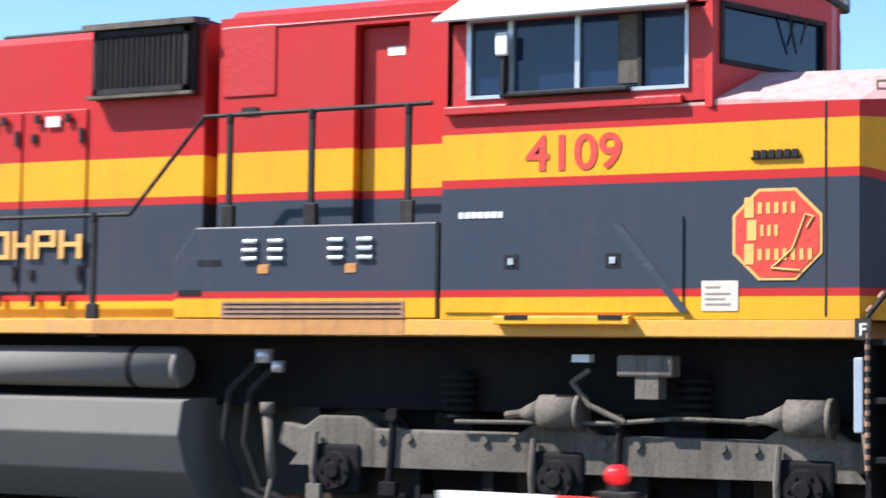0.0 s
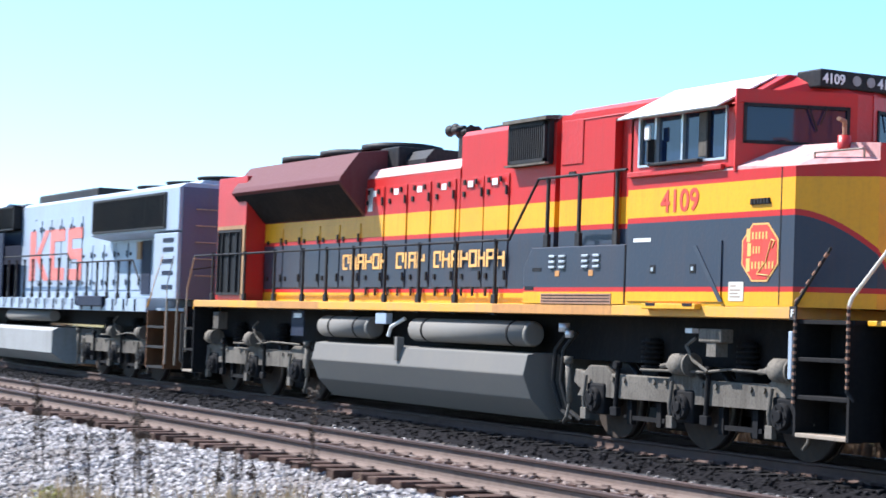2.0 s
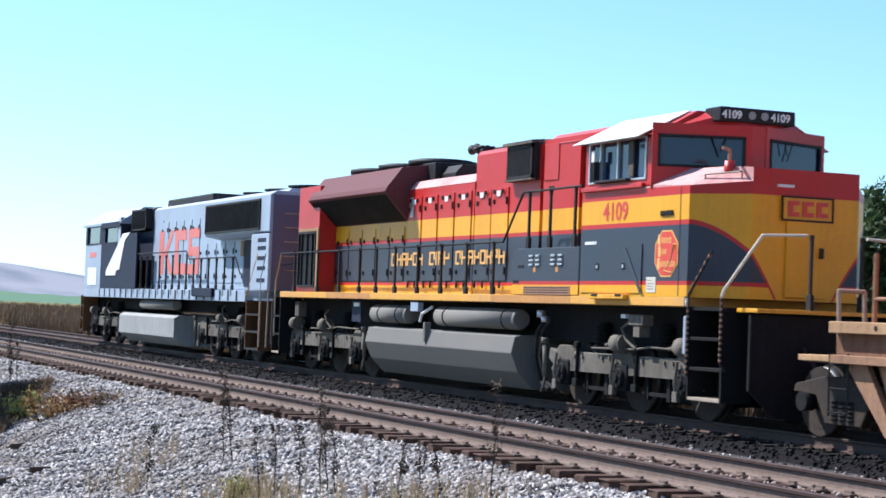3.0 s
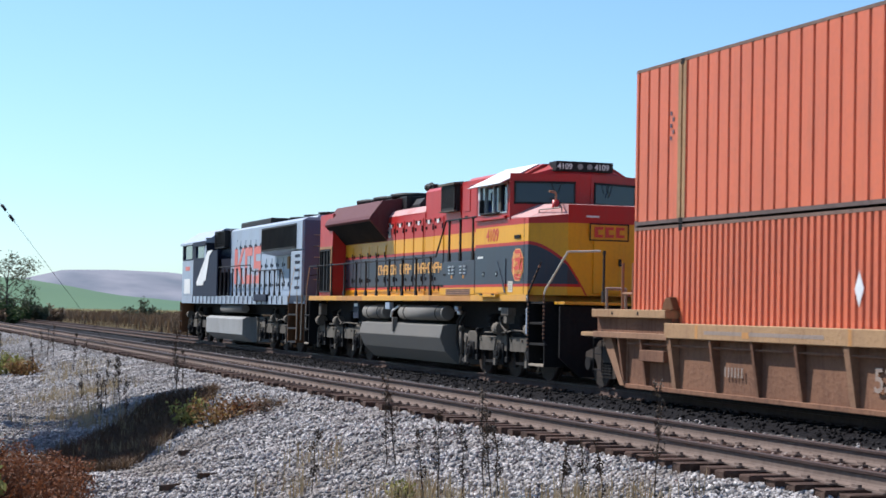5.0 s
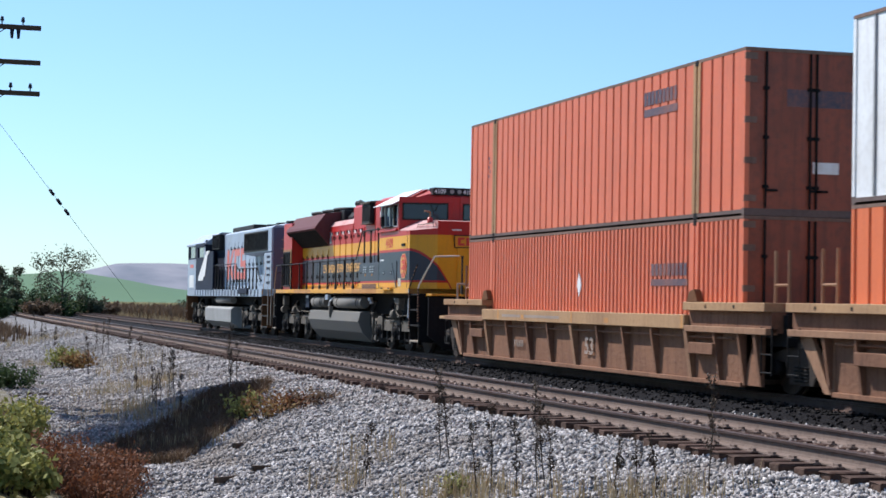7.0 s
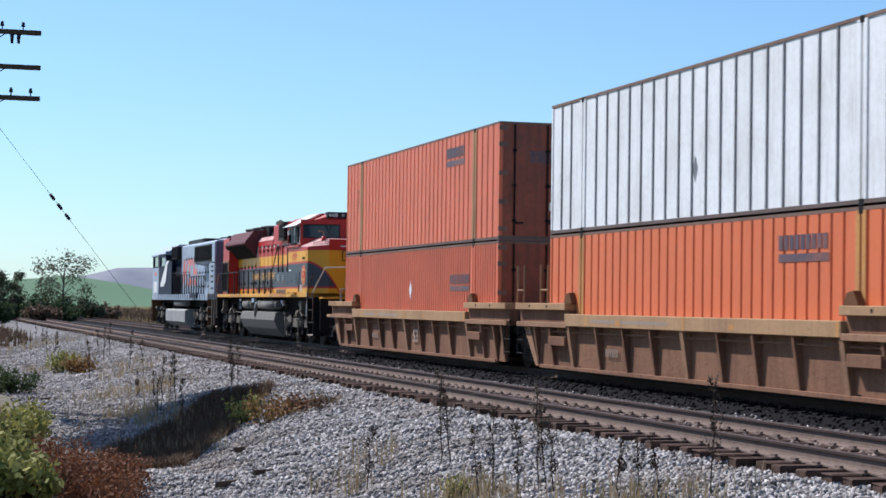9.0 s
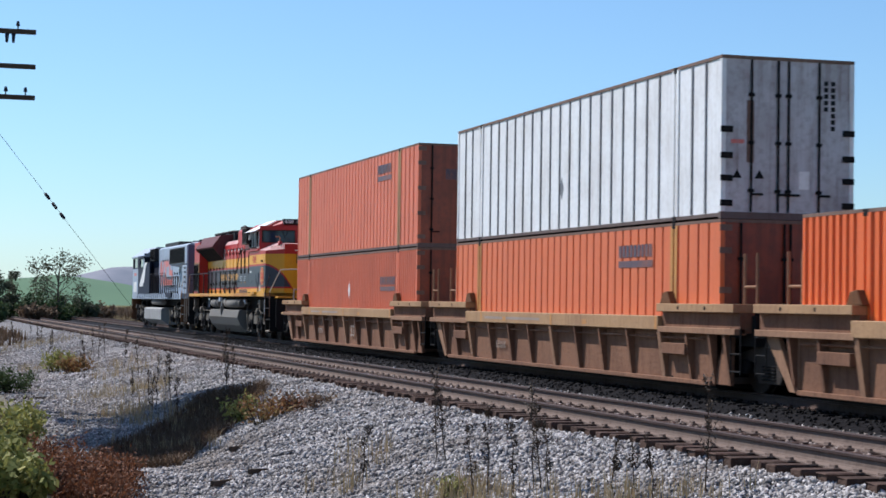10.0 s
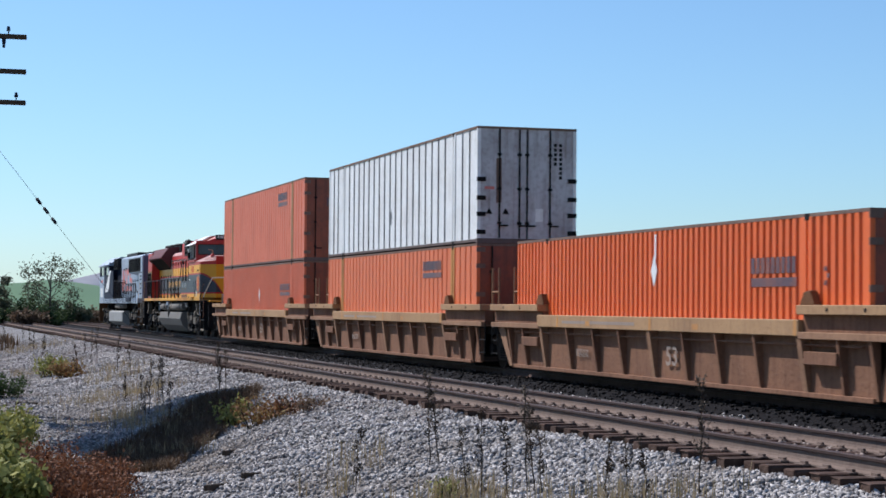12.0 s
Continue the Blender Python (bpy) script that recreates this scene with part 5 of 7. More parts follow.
def well_car(yc, n, front_truck):
    """A well of an articulated stack car: side chords, ribs, sloping side sheets, end platforms, ladders and trucks."""
    H = 9.6
    r = thing("well_car", "rusty tan well car holding containers between shared trucks", "railcar", (0, yc, DZ), "articulated well cars")
    for s in (-1, 1):
        a, b = sorted((s * 1.30, s * 1.52))
        quick("top_chord", r, M_TAN, a, b, yc - 6.1, yc + 6.2, 1.21, 1.47, bev=0.015, label="tan side beam")
        bm = B()
        v = [bm.verts.new(p) for p in ((s * 1.30, yc - 8.2, 0.30), (s * 1.30, yc + 8.2, 0.30), (s * 1.33, yc + 8.2, 1.30), (s * 1.33, yc - 8.2, 1.30))]
        w = [bm.verts.new(p.co + Vector((-s * 0.02, 0, 0))) for p in v]
        bm.faces.new(v), bm.faces.new(w[::-1])
        for i in range(4):
            bm.faces.new([v[i], w[i], w[(i + 1) % 4], v[(i + 1) % 4]])
        bmesh.ops.recalc_face_normals(bm, faces=bm.faces[:])
        part("side_sheet", bm, M_CARSIDE, r, "rust-stained side sheet")
        quick("bottom_chord", r, M_CARSIDE, *sorted((s * 1.18, s * 1.38)), yc - 8.2, yc + 8.2, 0.26, 0.34, bev=0.01)
        bm = B()
        tube(bm, [Vector((s * 1.42, yc - 8.0, 1.08)), Vector((s * 1.42, yc + 8.0, 1.08))], 0.02, 6)
        part("brake_line", bm, M_CARSIDE, r)
        for e in (-1, 1):
            ya, yb = sorted((yc + e * 6.1, yc + e * 9.45))
            bm = B()
            a, b = sorted((s * 0.85, s * 1.55))
            box(bm, a, b, ya, yb, 1.55, 1.70, 0.012)
            ep = part("end_platform", bm, M_TAN, r, "tan end platform plate")
            for k in (0.35, 0.7):
                bm = B()
                y = ya + (yb - ya) * k
                cyl(bm, (s * 1.545, y, 1.625), (s * 1.556, y, 1.625), 0.035, 10)
                part("bolt_hole", bm, M_DARK, ep)
            quick("end_sill", r, M_CARSIDE, *sorted((s * 1.15, s * 1.42)), ya, yb, 1.20, 1.55)
            quick("sill_flange", r, M_RIBTAN, *sorted((s * 1.30, s * 1.52)), ya, yb, 1.17, 1.28, bev=0.01)
            bm = B()
            yy = yc + e * 6.25
            prism(bm, [(yy - 0.25, 1.70), (yy + 0.25, 1.70), (yy + 0.12, 1.90), (yy - 0.08, 1.93)], "x", *sorted((s * 1.30, s * 1.44)), 0.015)
            part("corner_guide", bm, M_RUSTB, r, "rusty container guide")
            # slanted end of the side
            quick("body_bolster", r, M_DARK, *sorted((s * 0.45, s * 1.2)), *sorted((yc + e * 8.35, yc + e * 9.6)), 0.98, 1.5)
            bm = B()
            y8, y9 = yc + e * 8.2, yc + e * 9.3
            if e > 0:
                prism(bm, [(y8, 0.30), (y8 + e * 0.2, 0.30), (y9, 1.2), (y9 - e * 0.45, 1.2)], "x", *sorted((s * 1.32, s * 1.40)))
            else:
                box(bm, *sorted((s * 1.30, s * 1.33)), y8 - 0.75, y8, 0.3, 1.2)
                prism(bm, [(s * 1.30, 0.30), (s * 1.36, 0.30), (s * 1.50, 1.22), (s * 1.28, 1.22)], "y", y8 - 0.78, y8 - 0.68)
            prism(bm, [(y8, 0.3), (y8, 1.2), (y8 + e * 0.5, 1.2)], "x", *sorted((s * 1.30, s * 1.33)))
            part("end_brace", bm, M_RIBTAN if e > 0 else M_CARSIDE, r)
            quick("step_block", r, M_CARSIDE, *sorted((s * 1.33, s * 1.50)), *sorted((yc + e * 6.25, yc + e * 7.3)), 0.78, 0.98, bev=0.01)
            bm = B()
            yl = yc + e * 9.35
            for z in (0.55, 0.85, 1.15):
                tube(bm, [Vector((s * 1.45, yl - 0.2, z)), Vector((s * 1.45, yl + 0.2, z))], 0.014, 6)
            tube(bm, [Vector((s * 1.45, yl - 0.2, 0.5)), Vector((s * 1.45, yl - 0.2, 1.3))], 0.014, 6)
            tube(bm, [Vector((s * 1.45, yl + 0.2, 0.5)), Vector((s * 1.45, yl + 0.2, 1.3))], 0.014, 6)
            part("ladder", bm, M_DARK, r)
            yh = yc + e * 8.75
            pipe(r, "grab_hoop", [(s * 1.0, yh, 1.7), (s * 1.0, yh, 2.58)], 0.032, M_RIBTAN, "tan upright post")
            pipe(r, "grab_hoop", [(s * 1.0, yh + e * 0.5, 1.7), (s * 1.0, yh + e * 0.5, 2.58)], 0.032, M_RIBTAN, "tan upright post")
            pipe(r, "grab_hoop", [(s * 1.0, yh, 2.0), (s * 1.0, yh + e * 0.5, 2.0)], 0.025, M_RIBTAN)
    for k, d in enumerate((-8.3, -7.3, -6.07, -4.45, -2.95, -1.53, 0.0, 1.53, 2.95, 4.45, 6.07, 7.3, 8.3)):
        rib_part(r, yc + d, k in (2, 6, 10))
    # well floor and ends: shade of the gap is put into their black
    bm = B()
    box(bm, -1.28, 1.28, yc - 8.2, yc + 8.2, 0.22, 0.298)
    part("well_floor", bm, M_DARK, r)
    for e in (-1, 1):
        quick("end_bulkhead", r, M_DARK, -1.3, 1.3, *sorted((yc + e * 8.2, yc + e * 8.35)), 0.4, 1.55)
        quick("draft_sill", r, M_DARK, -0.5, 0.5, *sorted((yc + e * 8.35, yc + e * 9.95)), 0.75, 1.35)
    for d in (3.1, -2.2):
        quick("reflector", r, M_WORN, -1.5225, -1.52, yc + d - 0.12, yc + d + 0.12, 1.26, 1.36)
    for d in (4.9, -0.15, -6.0):
        quick("chord_plate", r, M_WORN, -1.522, -1.52, yc + d - 0.05, yc + d + 0.05, 1.22, 1.46)
    # stencils
    glyph_bars(r, "number_block", yc + 4.15, 0.62, 0.16, (0.09,) * 6, 0.03, -1.352, M_GRAYMARK, "faded stencil bars")
    bm = B()
    box(bm, -1.5215, -1.52, yc + 0.6, yc + 4.6, 1.30, 1.36)
    part("stencil_bar", bm, M_GRAYMARK, r)
    if n != 2:
        side_text("stencil", "53", r, M_GRAYMARK, yc - 0.55, 0.58, 0.36, -1.352, 0.5, "faded stencil 53")
    for y0 in ((9.8, -9.85) if front_truck else (-9.85,)):
        for yy in (yc + y0 - 0.87, yc + y0 + 0.87):
            wheelset(r, yy, DZ + 0.46, 0.46)
        for s in (-1, 1):
            bm = B()
            y = yc + y0
            prism(bm, [(y - 1.15, 0.75), (y - 0.62, 0.72), (y - 0.4, 0.36), (y + 0.4, 0.36), (y + 0.62, 0.72), (y + 1.15, 0.75), (y + 1.1, 0.86), (y + 0.45, 0.98), (y - 0.45, 0.98), (y - 1.1, 0.86)],
                  "x", *sorted((s * 0.92, s * 1.06)), 0.015)
            fr = part("truck_frame", bm, M_RUSTW, r, "rusty cast truck side frame")
            for q in (-0.18, 0, 0.18):
                bm = B()
                for k in range(5):
                    cyl(bm, (s * 1.02, y + q, 0.42 + k * 0.055), (s * 1.02, y + q, 0.45 + k * 0.055), 0.085, 10)
                part("spring", bm, M_DARK, fr)
            for q in (-0.87, 0.87):
                bm = B()
                cyl(bm, (s * 0.95, y + q, 0.63), (s * 1.12, y + q, 0.63), 0.13, 14)
                part("bearing", bm, M_DARK, fr)
        quick("truck_bolster", r, M_DARK, -1.0, 1.0, yc + y0 - 0.2, yc + y0 + 0.2, 0.6, 0.8)
    if front_truck:
        bm = B()
        box(bm, -0.13, 0.13, yc + 9.9, yc + 11.3, 0.98, 1.16, 0.02)
        box(bm, -0.2, 0.2, yc + 10.9, yc + 11.4, 0.9, 1.24, 0.04)
        part("coupler", bm, M_RUSTW, r)
        pipe(r, "end_rail", [(-1.0, yc + 10.0, 1.2), (-1.0, yc + 10.05, 2.1), (-0.6, yc + 10.05, 2.1), (-0.6, yc + 10.0, 1.2)], 0.03, M_PIPE)
        pipe(r, "uncoupling_lever", [(-1.4, yc + 10.2, 1.2), (-0.3, yc + 10.3, 1.15)], 0.025, M_PIPE)
        quick("brake_platform", r, M_TAN, -1.4, 1.4, yc + 9.45, yc + 10.35, 1.18, 1.26, bev=0.01)
    MOVERS.append((r, yc))
    return r


# ---- the setting ----
def ground_material():
    """Fields far off, stony earth and grass by the line; gravel where the line's ballast lies."""
    m, nt, bs = nodes_of("stony_ground")
    vec = nt.nodes.new("ShaderNodeNewGeometry").outputs["Position"]
    sep = nt.nodes.new("ShaderNodeSeparateXYZ")
    nt.links.new(vec, sep.inputs[0])

    def ramp(sock, a, b):
        r = nt.nodes.new("ShaderNodeMapRange")
        r.inputs["From Min"].default_value, r.inputs["From Max"].default_value = a, b
        nt.links.new(sock, r.inputs[0])
        return r.outputs[0]

    def mul(a, b):
        n = nt.nodes.new("ShaderNodeMath")
        n.operation = "MULTIPLY"
        nt.links.new(a, n.inputs[0]), nt.links.new(b, n.inputs[1])
        return n.outputs[0]
    vo = nt.nodes.new("ShaderNodeTexVoronoi")
    vo.inputs["Scale"].default_value = 13
    nt.links.new(vec, vo.inputs["Vector"])
    cr = nt.nodes.new("ShaderNodeSeparateColor")
    nt.links.new(vo.outputs["Color"], cr.inputs[0])
    stone = blend(nt, cr.outputs[0], (0.10, 0.097, 0.096), (0.28, 0.268, 0.262))
    stone = blend(nt, noise_mix(nt, 0.6, 4, 0.5, 0.75, vec), stone, (0.13, 0.105, 0.08))
    grass = blend(nt, noise_mix(nt, 0.05, 6, 0.35, 0.65, vec), (0.17, 0.13, 0.055), (0.10, 0.115, 0.035))
    grass = blend(nt, noise_mix(nt, 2.5, 5, 0.4, 0.7, vec), grass, (0.24, 0.19, 0.10))
    left = ramp(sep.outputs[0], 1.2, 3.4)
    right = ramp(sep.outputs[0], 19.5, 17.6)
    stone = blend(nt, mul(ramp(sep.outputs[0], 8.9, 9.4), ramp(sep.outputs[0], 11.9, 11.4)), stone, (0.105, 0.08, 0.067))
    # ground under the train: its shade is painted in as a near-black band
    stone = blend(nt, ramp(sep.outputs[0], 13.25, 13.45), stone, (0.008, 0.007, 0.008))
    c = blend(nt, mul(left, right), grass, stone)
    nt.links.new(c, bs.inputs["Base Color"])
    bs.inputs["Roughness"].default_value = 0.95
    bs.inputs["Specular IOR Level"].default_value = 0.1
    b = nt.nodes.new("ShaderNodeBump")
    b.inputs["Strength"].default_value, b.inputs["Distance"].default_value = 0.8, 0.05
    nt.links.new(vo.outputs["Distance"], b.inputs["Height"])
    nt.links.new(b.outputs[0], bs.inputs["Normal"])
    return m


def stone_material(name, a, b, tint):
    m, nt, bs = nodes_of(name)
    rnd = nt.nodes.new("ShaderNodeNewGeometry").outputs["Random Per Island"]
    c = blend(nt, rnd, a, b)
    c = blend(nt, noise_mix(nt, 0.5, 4, 0.48, 0.78, obj_vec(nt)), c, tint)
    c2 = blend(nt, noise_mix(nt, 40, 3, 0.4, 0.8, obj_vec(nt)), c, tuple(0.6 * v for v in tint))
    nt.links.new(c2, bs.inputs["Base Color"])
    bs.inputs["Roughness"].default_value = 0.9
    bs.inputs["Specular IOR Level"].default_value = 0.12
    return m


def leaf_material(name, a, b, trans=0.25):
    m, nt, bs = nodes_of(name)
    rnd = nt.nodes.new("ShaderNodeNewGeometry").outputs["Random Per Island"]
    c = blend(nt, rnd, a, b)
    nt.links.new(c, bs.inputs["Base Color"])
    bs.inputs["Roughness"].default_value = 0.7
    bs.inputs["Specular IOR Level"].default_value = 0.15
    t = nt.nodes.new("ShaderNodeBsdfTranslucent")
    nt.links.new(c, t.inputs[0])
    mx = nt.nodes.new("ShaderNodeMixShader")
    mx.inputs[0].default_value = trans
    nt.links.new(bs.outputs[0], mx.inputs[1]), nt.links.new(t.outputs[0], mx.inputs[2])
    nt.links.new(mx.outputs[0], nt.nodes["Material Output"].inputs[0])
    return m


M_GROUND = ground_material()
M_STONE = stone_material("crushed_stone", (0.125, 0.119, 0.117), (0.63, 0.595, 0.575), (0.17, 0.14, 0.115))
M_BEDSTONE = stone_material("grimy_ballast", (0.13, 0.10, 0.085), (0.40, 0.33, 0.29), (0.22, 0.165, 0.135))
# far-track stones: shade beneath the train is put into their colour
M_SHADESTONE = stone_material("train_shade_ballast", (0.006, 0.006, 0.007), (0.022, 0.020, 0.021), (0.010, 0.008, 0.008))
M_BARK = paint("gray_bark", (0.10, 0.085, 0.07), (0.05, 0.04, 0.035), amount=0.6, rough=0.9, bump=0.5)
M_STALK = leaf_material("dead_stalk", (0.035, 0.026, 0.02), (0.09, 0.065, 0.045), 0.05)
M_DRY = leaf_material("dry_grass", (0.26, 0.19, 0.10), (0.42, 0.33, 0.19))
M_BROWN = leaf_material("brown_brush", (0.085, 0.055, 0.035), (0.17, 0.11, 0.065))
M_RUSTLEAF = leaf_material("rust_brown_leaves", (0.09, 0.035, 0.018), (0.22, 0.085, 0.035))
M_GREEN = leaf_material("yellow_green_leaves", (0.14, 0.15, 0.035), (0.32, 0.30, 0.085))
M_ORLEAF = leaf_material("orange_leaves", (0.20, 0.085, 0.035), (0.25, 0.17, 0.06))
M_DGREEN = leaf_material("dark_green_leaves", (0.025, 0.045, 0.015), (0.06, 0.09, 0.03))
M_OLIVE = leaf_material("thin_olive_leaves", (0.05, 0.065, 0.035), (0.10, 0.10, 0.06))


def flat_material(name, a, b, scale):
    m, nt, bs = nodes_of(name)
    vec = nt.nodes.new("ShaderNodeNewGeometry").outputs["Position"]
    mp = nt.nodes.new("ShaderNodeMapping")
    mp.inputs["Scale"].default_value = (1, 0.3, 3)
    nt.links.new(vec, mp.inputs[0])
    nt.links.new(blend(nt, noise_mix(nt, scale, 6, 0.4, 0.62, mp.outputs[0]), a, b), bs.inputs["Base Color"])
    bs.inputs["Roughness"].default_value = 1.0
    return m


M_HILLG = flat_material("green_pasture", (0.055, 0.125, 0.06), (0.08, 0.15, 0.065), 0.006)
# far hill: the haze of distance is mixed into its blue-gray
M_HILLB = flat_material("hazy_stubble_hill", (0.20, 0.20, 0.225), (0.105, 0.12, 0.15), 0.01)


def mesh_thing(name, verts, faces, mat, label, category, kind="", smooth_=False):
    me = bpy.data.meshes.new(name)
    me.from_pydata([tuple(v) for v in verts], [], faces)
    me.materials.append(mat)
    if smooth_:
        for p in me.polygons:
            p.use_smooth = True
    ob = new(name, me)
    return tagged(ob, label, category, "", kind)


def smooth(a, b, v):
    k = min(1.0, max(0.0, (v - a) / (b - a)))
    return k * k * (3 - 2 * k)


def rough_level(x, y):
    """Height of the ground: track bed, ballast slopes, a ditch on the camera's side and flat fields."""
    if x < 9.2:
        z = -0.27 - 0.83 * smooth(9.2, 3.6, x) ** 0.9
        z += 0.86 * smooth(2.6, 0.4, x) * (1 - smooth(28, 60, y))
        z += 0.45 * smooth(5.0, -2.0, x) * smooth(28, 70, y)
        # a washed-out hollow with a steep bank on the sunny side
        u = (x - 3.2) * 0.33 + (y - 30.0) * 0.944
        w = (x - 3.2) * 0.944 - (y - 30.0) * 0.33
        z -= 0.25 * smooth(-2.5, 1.5, u) * (1 - smooth(8.5, 12, u)) * smooth(-0.75, -0.25, w) * (1 - smooth(0.7, 2.4, w))
    elif x < 17.0:
        z = -0.27 + 0.02 * smooth(9.2, 9.4, x) - 0.13 * smooth(11.35, 11.9, x) + 0.185 * smooth(13.1, 13.9, x)
    else:
        z = -0.195 - 0.785 * smooth(17.0, 20.5, x)
    far = smooth(60, 400, math.hypot(x - 10, y - 20))
    return z * (1 - far) + -0.6 * far if abs(x - 12.5) > 6 else z


def build_ground():
    xs = [-4000, -1500, -600, -250, -120, -60, -30, -15, -8, -4] + [-2 + 0.25 * k for k in range(43)] + [8.85, 9.5, 10.5, 11.35, 11.6, 11.9, 12.7, 12.9, 13.2, 13.5, 13.8, 14.2, 15, 16, 17, 17.6, 18.2, 19, 20, 21, 25, 35, 60, 120, 250, 600, 1500, 4000]
    ys = [-1500, -500, -200, -80, -30, -10, 0] + [4 + 0.5 * k for k in range(100)] + [56, 60, 66, 74, 84, 96, 110, 130, 160, 200, 260, 350, 500, 800, 1500, 4500]
    verts = []
    for y in ys:
        for x in xs:
            z = rough_level(x, y)
            if 3 < x < 8.4 and 10 < y < 80:
                z += 0.05 * noise.noise((x * 0.7, y * 0.7, 3)) + 0.03 * noise.noise((x * 2.1, y * 2.1, 7))
            verts.append((x, y, z))
    n = len(xs)
    faces = [(j * n + i, j * n + i + 1, (j + 1) * n + i + 1, (j + 1) * n + i) for j in range(len(ys) - 1) for i in range(n - 1)]
    mesh_thing("ground", verts, faces, M_GROUND, "stony trackside ground running out into dry fields", "ground", "structure", True)


def scatter_stones(name, spots, mat, label, lo, hi):
    """Many small angular stones in one mesh."""
    rng = np.random.default_rng(5)
    base = np.array([(1, 1, 1), (1, -1, -1), (-1, 1, -1), (-1, -1, 1), (-1, -1, -1), (1, 1, -1), (1, -1, 1), (-1, 1, 1)], float) * 0.62
    tri = [(0, 5, 7), (5, 2, 7), (0, 6, 1), (0, 1, 5), (6, 3, 4), (6, 4, 1), (7, 2, 4), (7, 4, 3), (0, 7, 3), (0, 3, 6), (5, 1, 4), (5, 4, 2)]
    N = len(spots)
    size = rng.uniform(lo, hi, (N, 1, 1)) * rng.uniform(0.6, 1.3, (N, 1, 3))
    v = base[None] + rng.normal(0, 0.22, (N, 8, 3))
    ang = rng.uniform(0, math.tau, (N, 3))
    q = v * size
    for ax, (i, j) in enumerate(((1, 2), (0, 2), (0, 1))):
        c, s = np.cos(ang[:, ax])[:, None], np.sin(ang[:, ax])[:, None]
        a, b = q[:, :, i].copy(), q[:, :, j].copy()
        q[:, :, i], q[:, :, j] = c * a - s * b, s * a + c * b
    q += np.asarray(spots)[:, None, :]
    verts = q.reshape(-1, 3)
    faces = (np.array(tri)[None] + 8 * np.arange(N)[:, None, None]).reshape(-1, 3)
    me = bpy.data.meshes.new(name)
    me.vertices.add(len(verts)), me.loops.add(faces.size), me.polygons.add(len(faces))
    me.vertices.foreach_set("co", verts.ravel())
    me.loops.foreach_set("vertex_index", faces.ravel())
    me.polygons.foreach_set("loop_start", np.arange(len(faces)) * 3)
    me.update(calc_edges=True)
    me.materials.append(mat)
    return tagged(new(name, me), label, "gravel", "", "stuff")


def build_gravel():
    rng = np.random.default_rng(3)
    spots = []
    while len(spots) < 95000:
        y = 14 + 90 * rng.random() ** 1.6
        x = rng.uniform(2.6, 9.25)
        if x < 4.2 and rng.random() > (x - 2.4) / 1.8:
            continue
        spots.append((x, y, rough_level(x, y) + 0.05 * noise.noise((x * 0.7, y * 0.7, 3)) + 0.03 * noise.noise((x * 2.1, y * 2.1, 7)) + 0.012))
    scatter_stones("gravel", spots, M_STONE, "pale crushed stone on the slope beside the line", 0.016, 0.041)
    under_train, pale = [], []
    bed = []
    for k in range(40000):
        y = 8 + 80 * rng.random() ** 1.5
        x = rng.uniform(8.5, 17.2)
        near = 8.9 < x < 11.45
        if x < 9.3:
            continue
        # stones from here on take the painted shade of the train
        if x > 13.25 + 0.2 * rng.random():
            under_train.append((x, y, rough_level(x, y) + 0.012 + rng.uniform(-0.02, 0.02)))
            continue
        if x > 11.5:
            pale.append((x, y, rough_level(x, y) + 0.02 + rng.uniform(-0.02, 0.015)))
            continue
        gauge = 9.5 < x < 10.8 and rng.random() < 0.75
        bed.append((x, y, (-0.19 if gauge else -0.235 if near else -0.215) + rng.uniform(-0.02, 0.015)))
    scatter_stones("ballast", bed, M_BEDSTONE, "brown-gray ballast between the rails and the two tracks", 0.018, 0.038)
    scatter_stones("gravel", pale, M_STONE, "pale gray crushed stone between the two tracks", 0.018, 0.038)
    scatter_stones("train_shade_ballast", under_train, M_SHADESTONE, "ballast under the far track, train's shade put into its black", 0.018, 0.038)


def rail_mesh(x, y0, y1):
    """Foot and web of a rail."""
    prof = [(-0.075, -0.18), (0.075, -0.18), (0.075, -0.165), (0.02, -0.145), (0.010, -0.12), (0.009, -0.048),
            (-0.009, -0.048), (-0.010, -0.12), (-0.02, -0.145), (-0.075, -0.165)]
    bm = B()
    prism(bm, [(x + a, b) for a, b in prof], "y", y0, y1)
    return bm


def head_mesh(x, y0, y1):
    prof = [(-0.010, -0.047), (0.010, -0.047), (0.036, -0.036), (0.036, -0.008), (0.026, 0.0), (-0.026, 0.0), (-0.036, -0.008), (-0.036, -0.036)]
    bm = B()
    prism(bm, [(x + a, b) for a, b in prof], "y", y0, y1)
    return bm


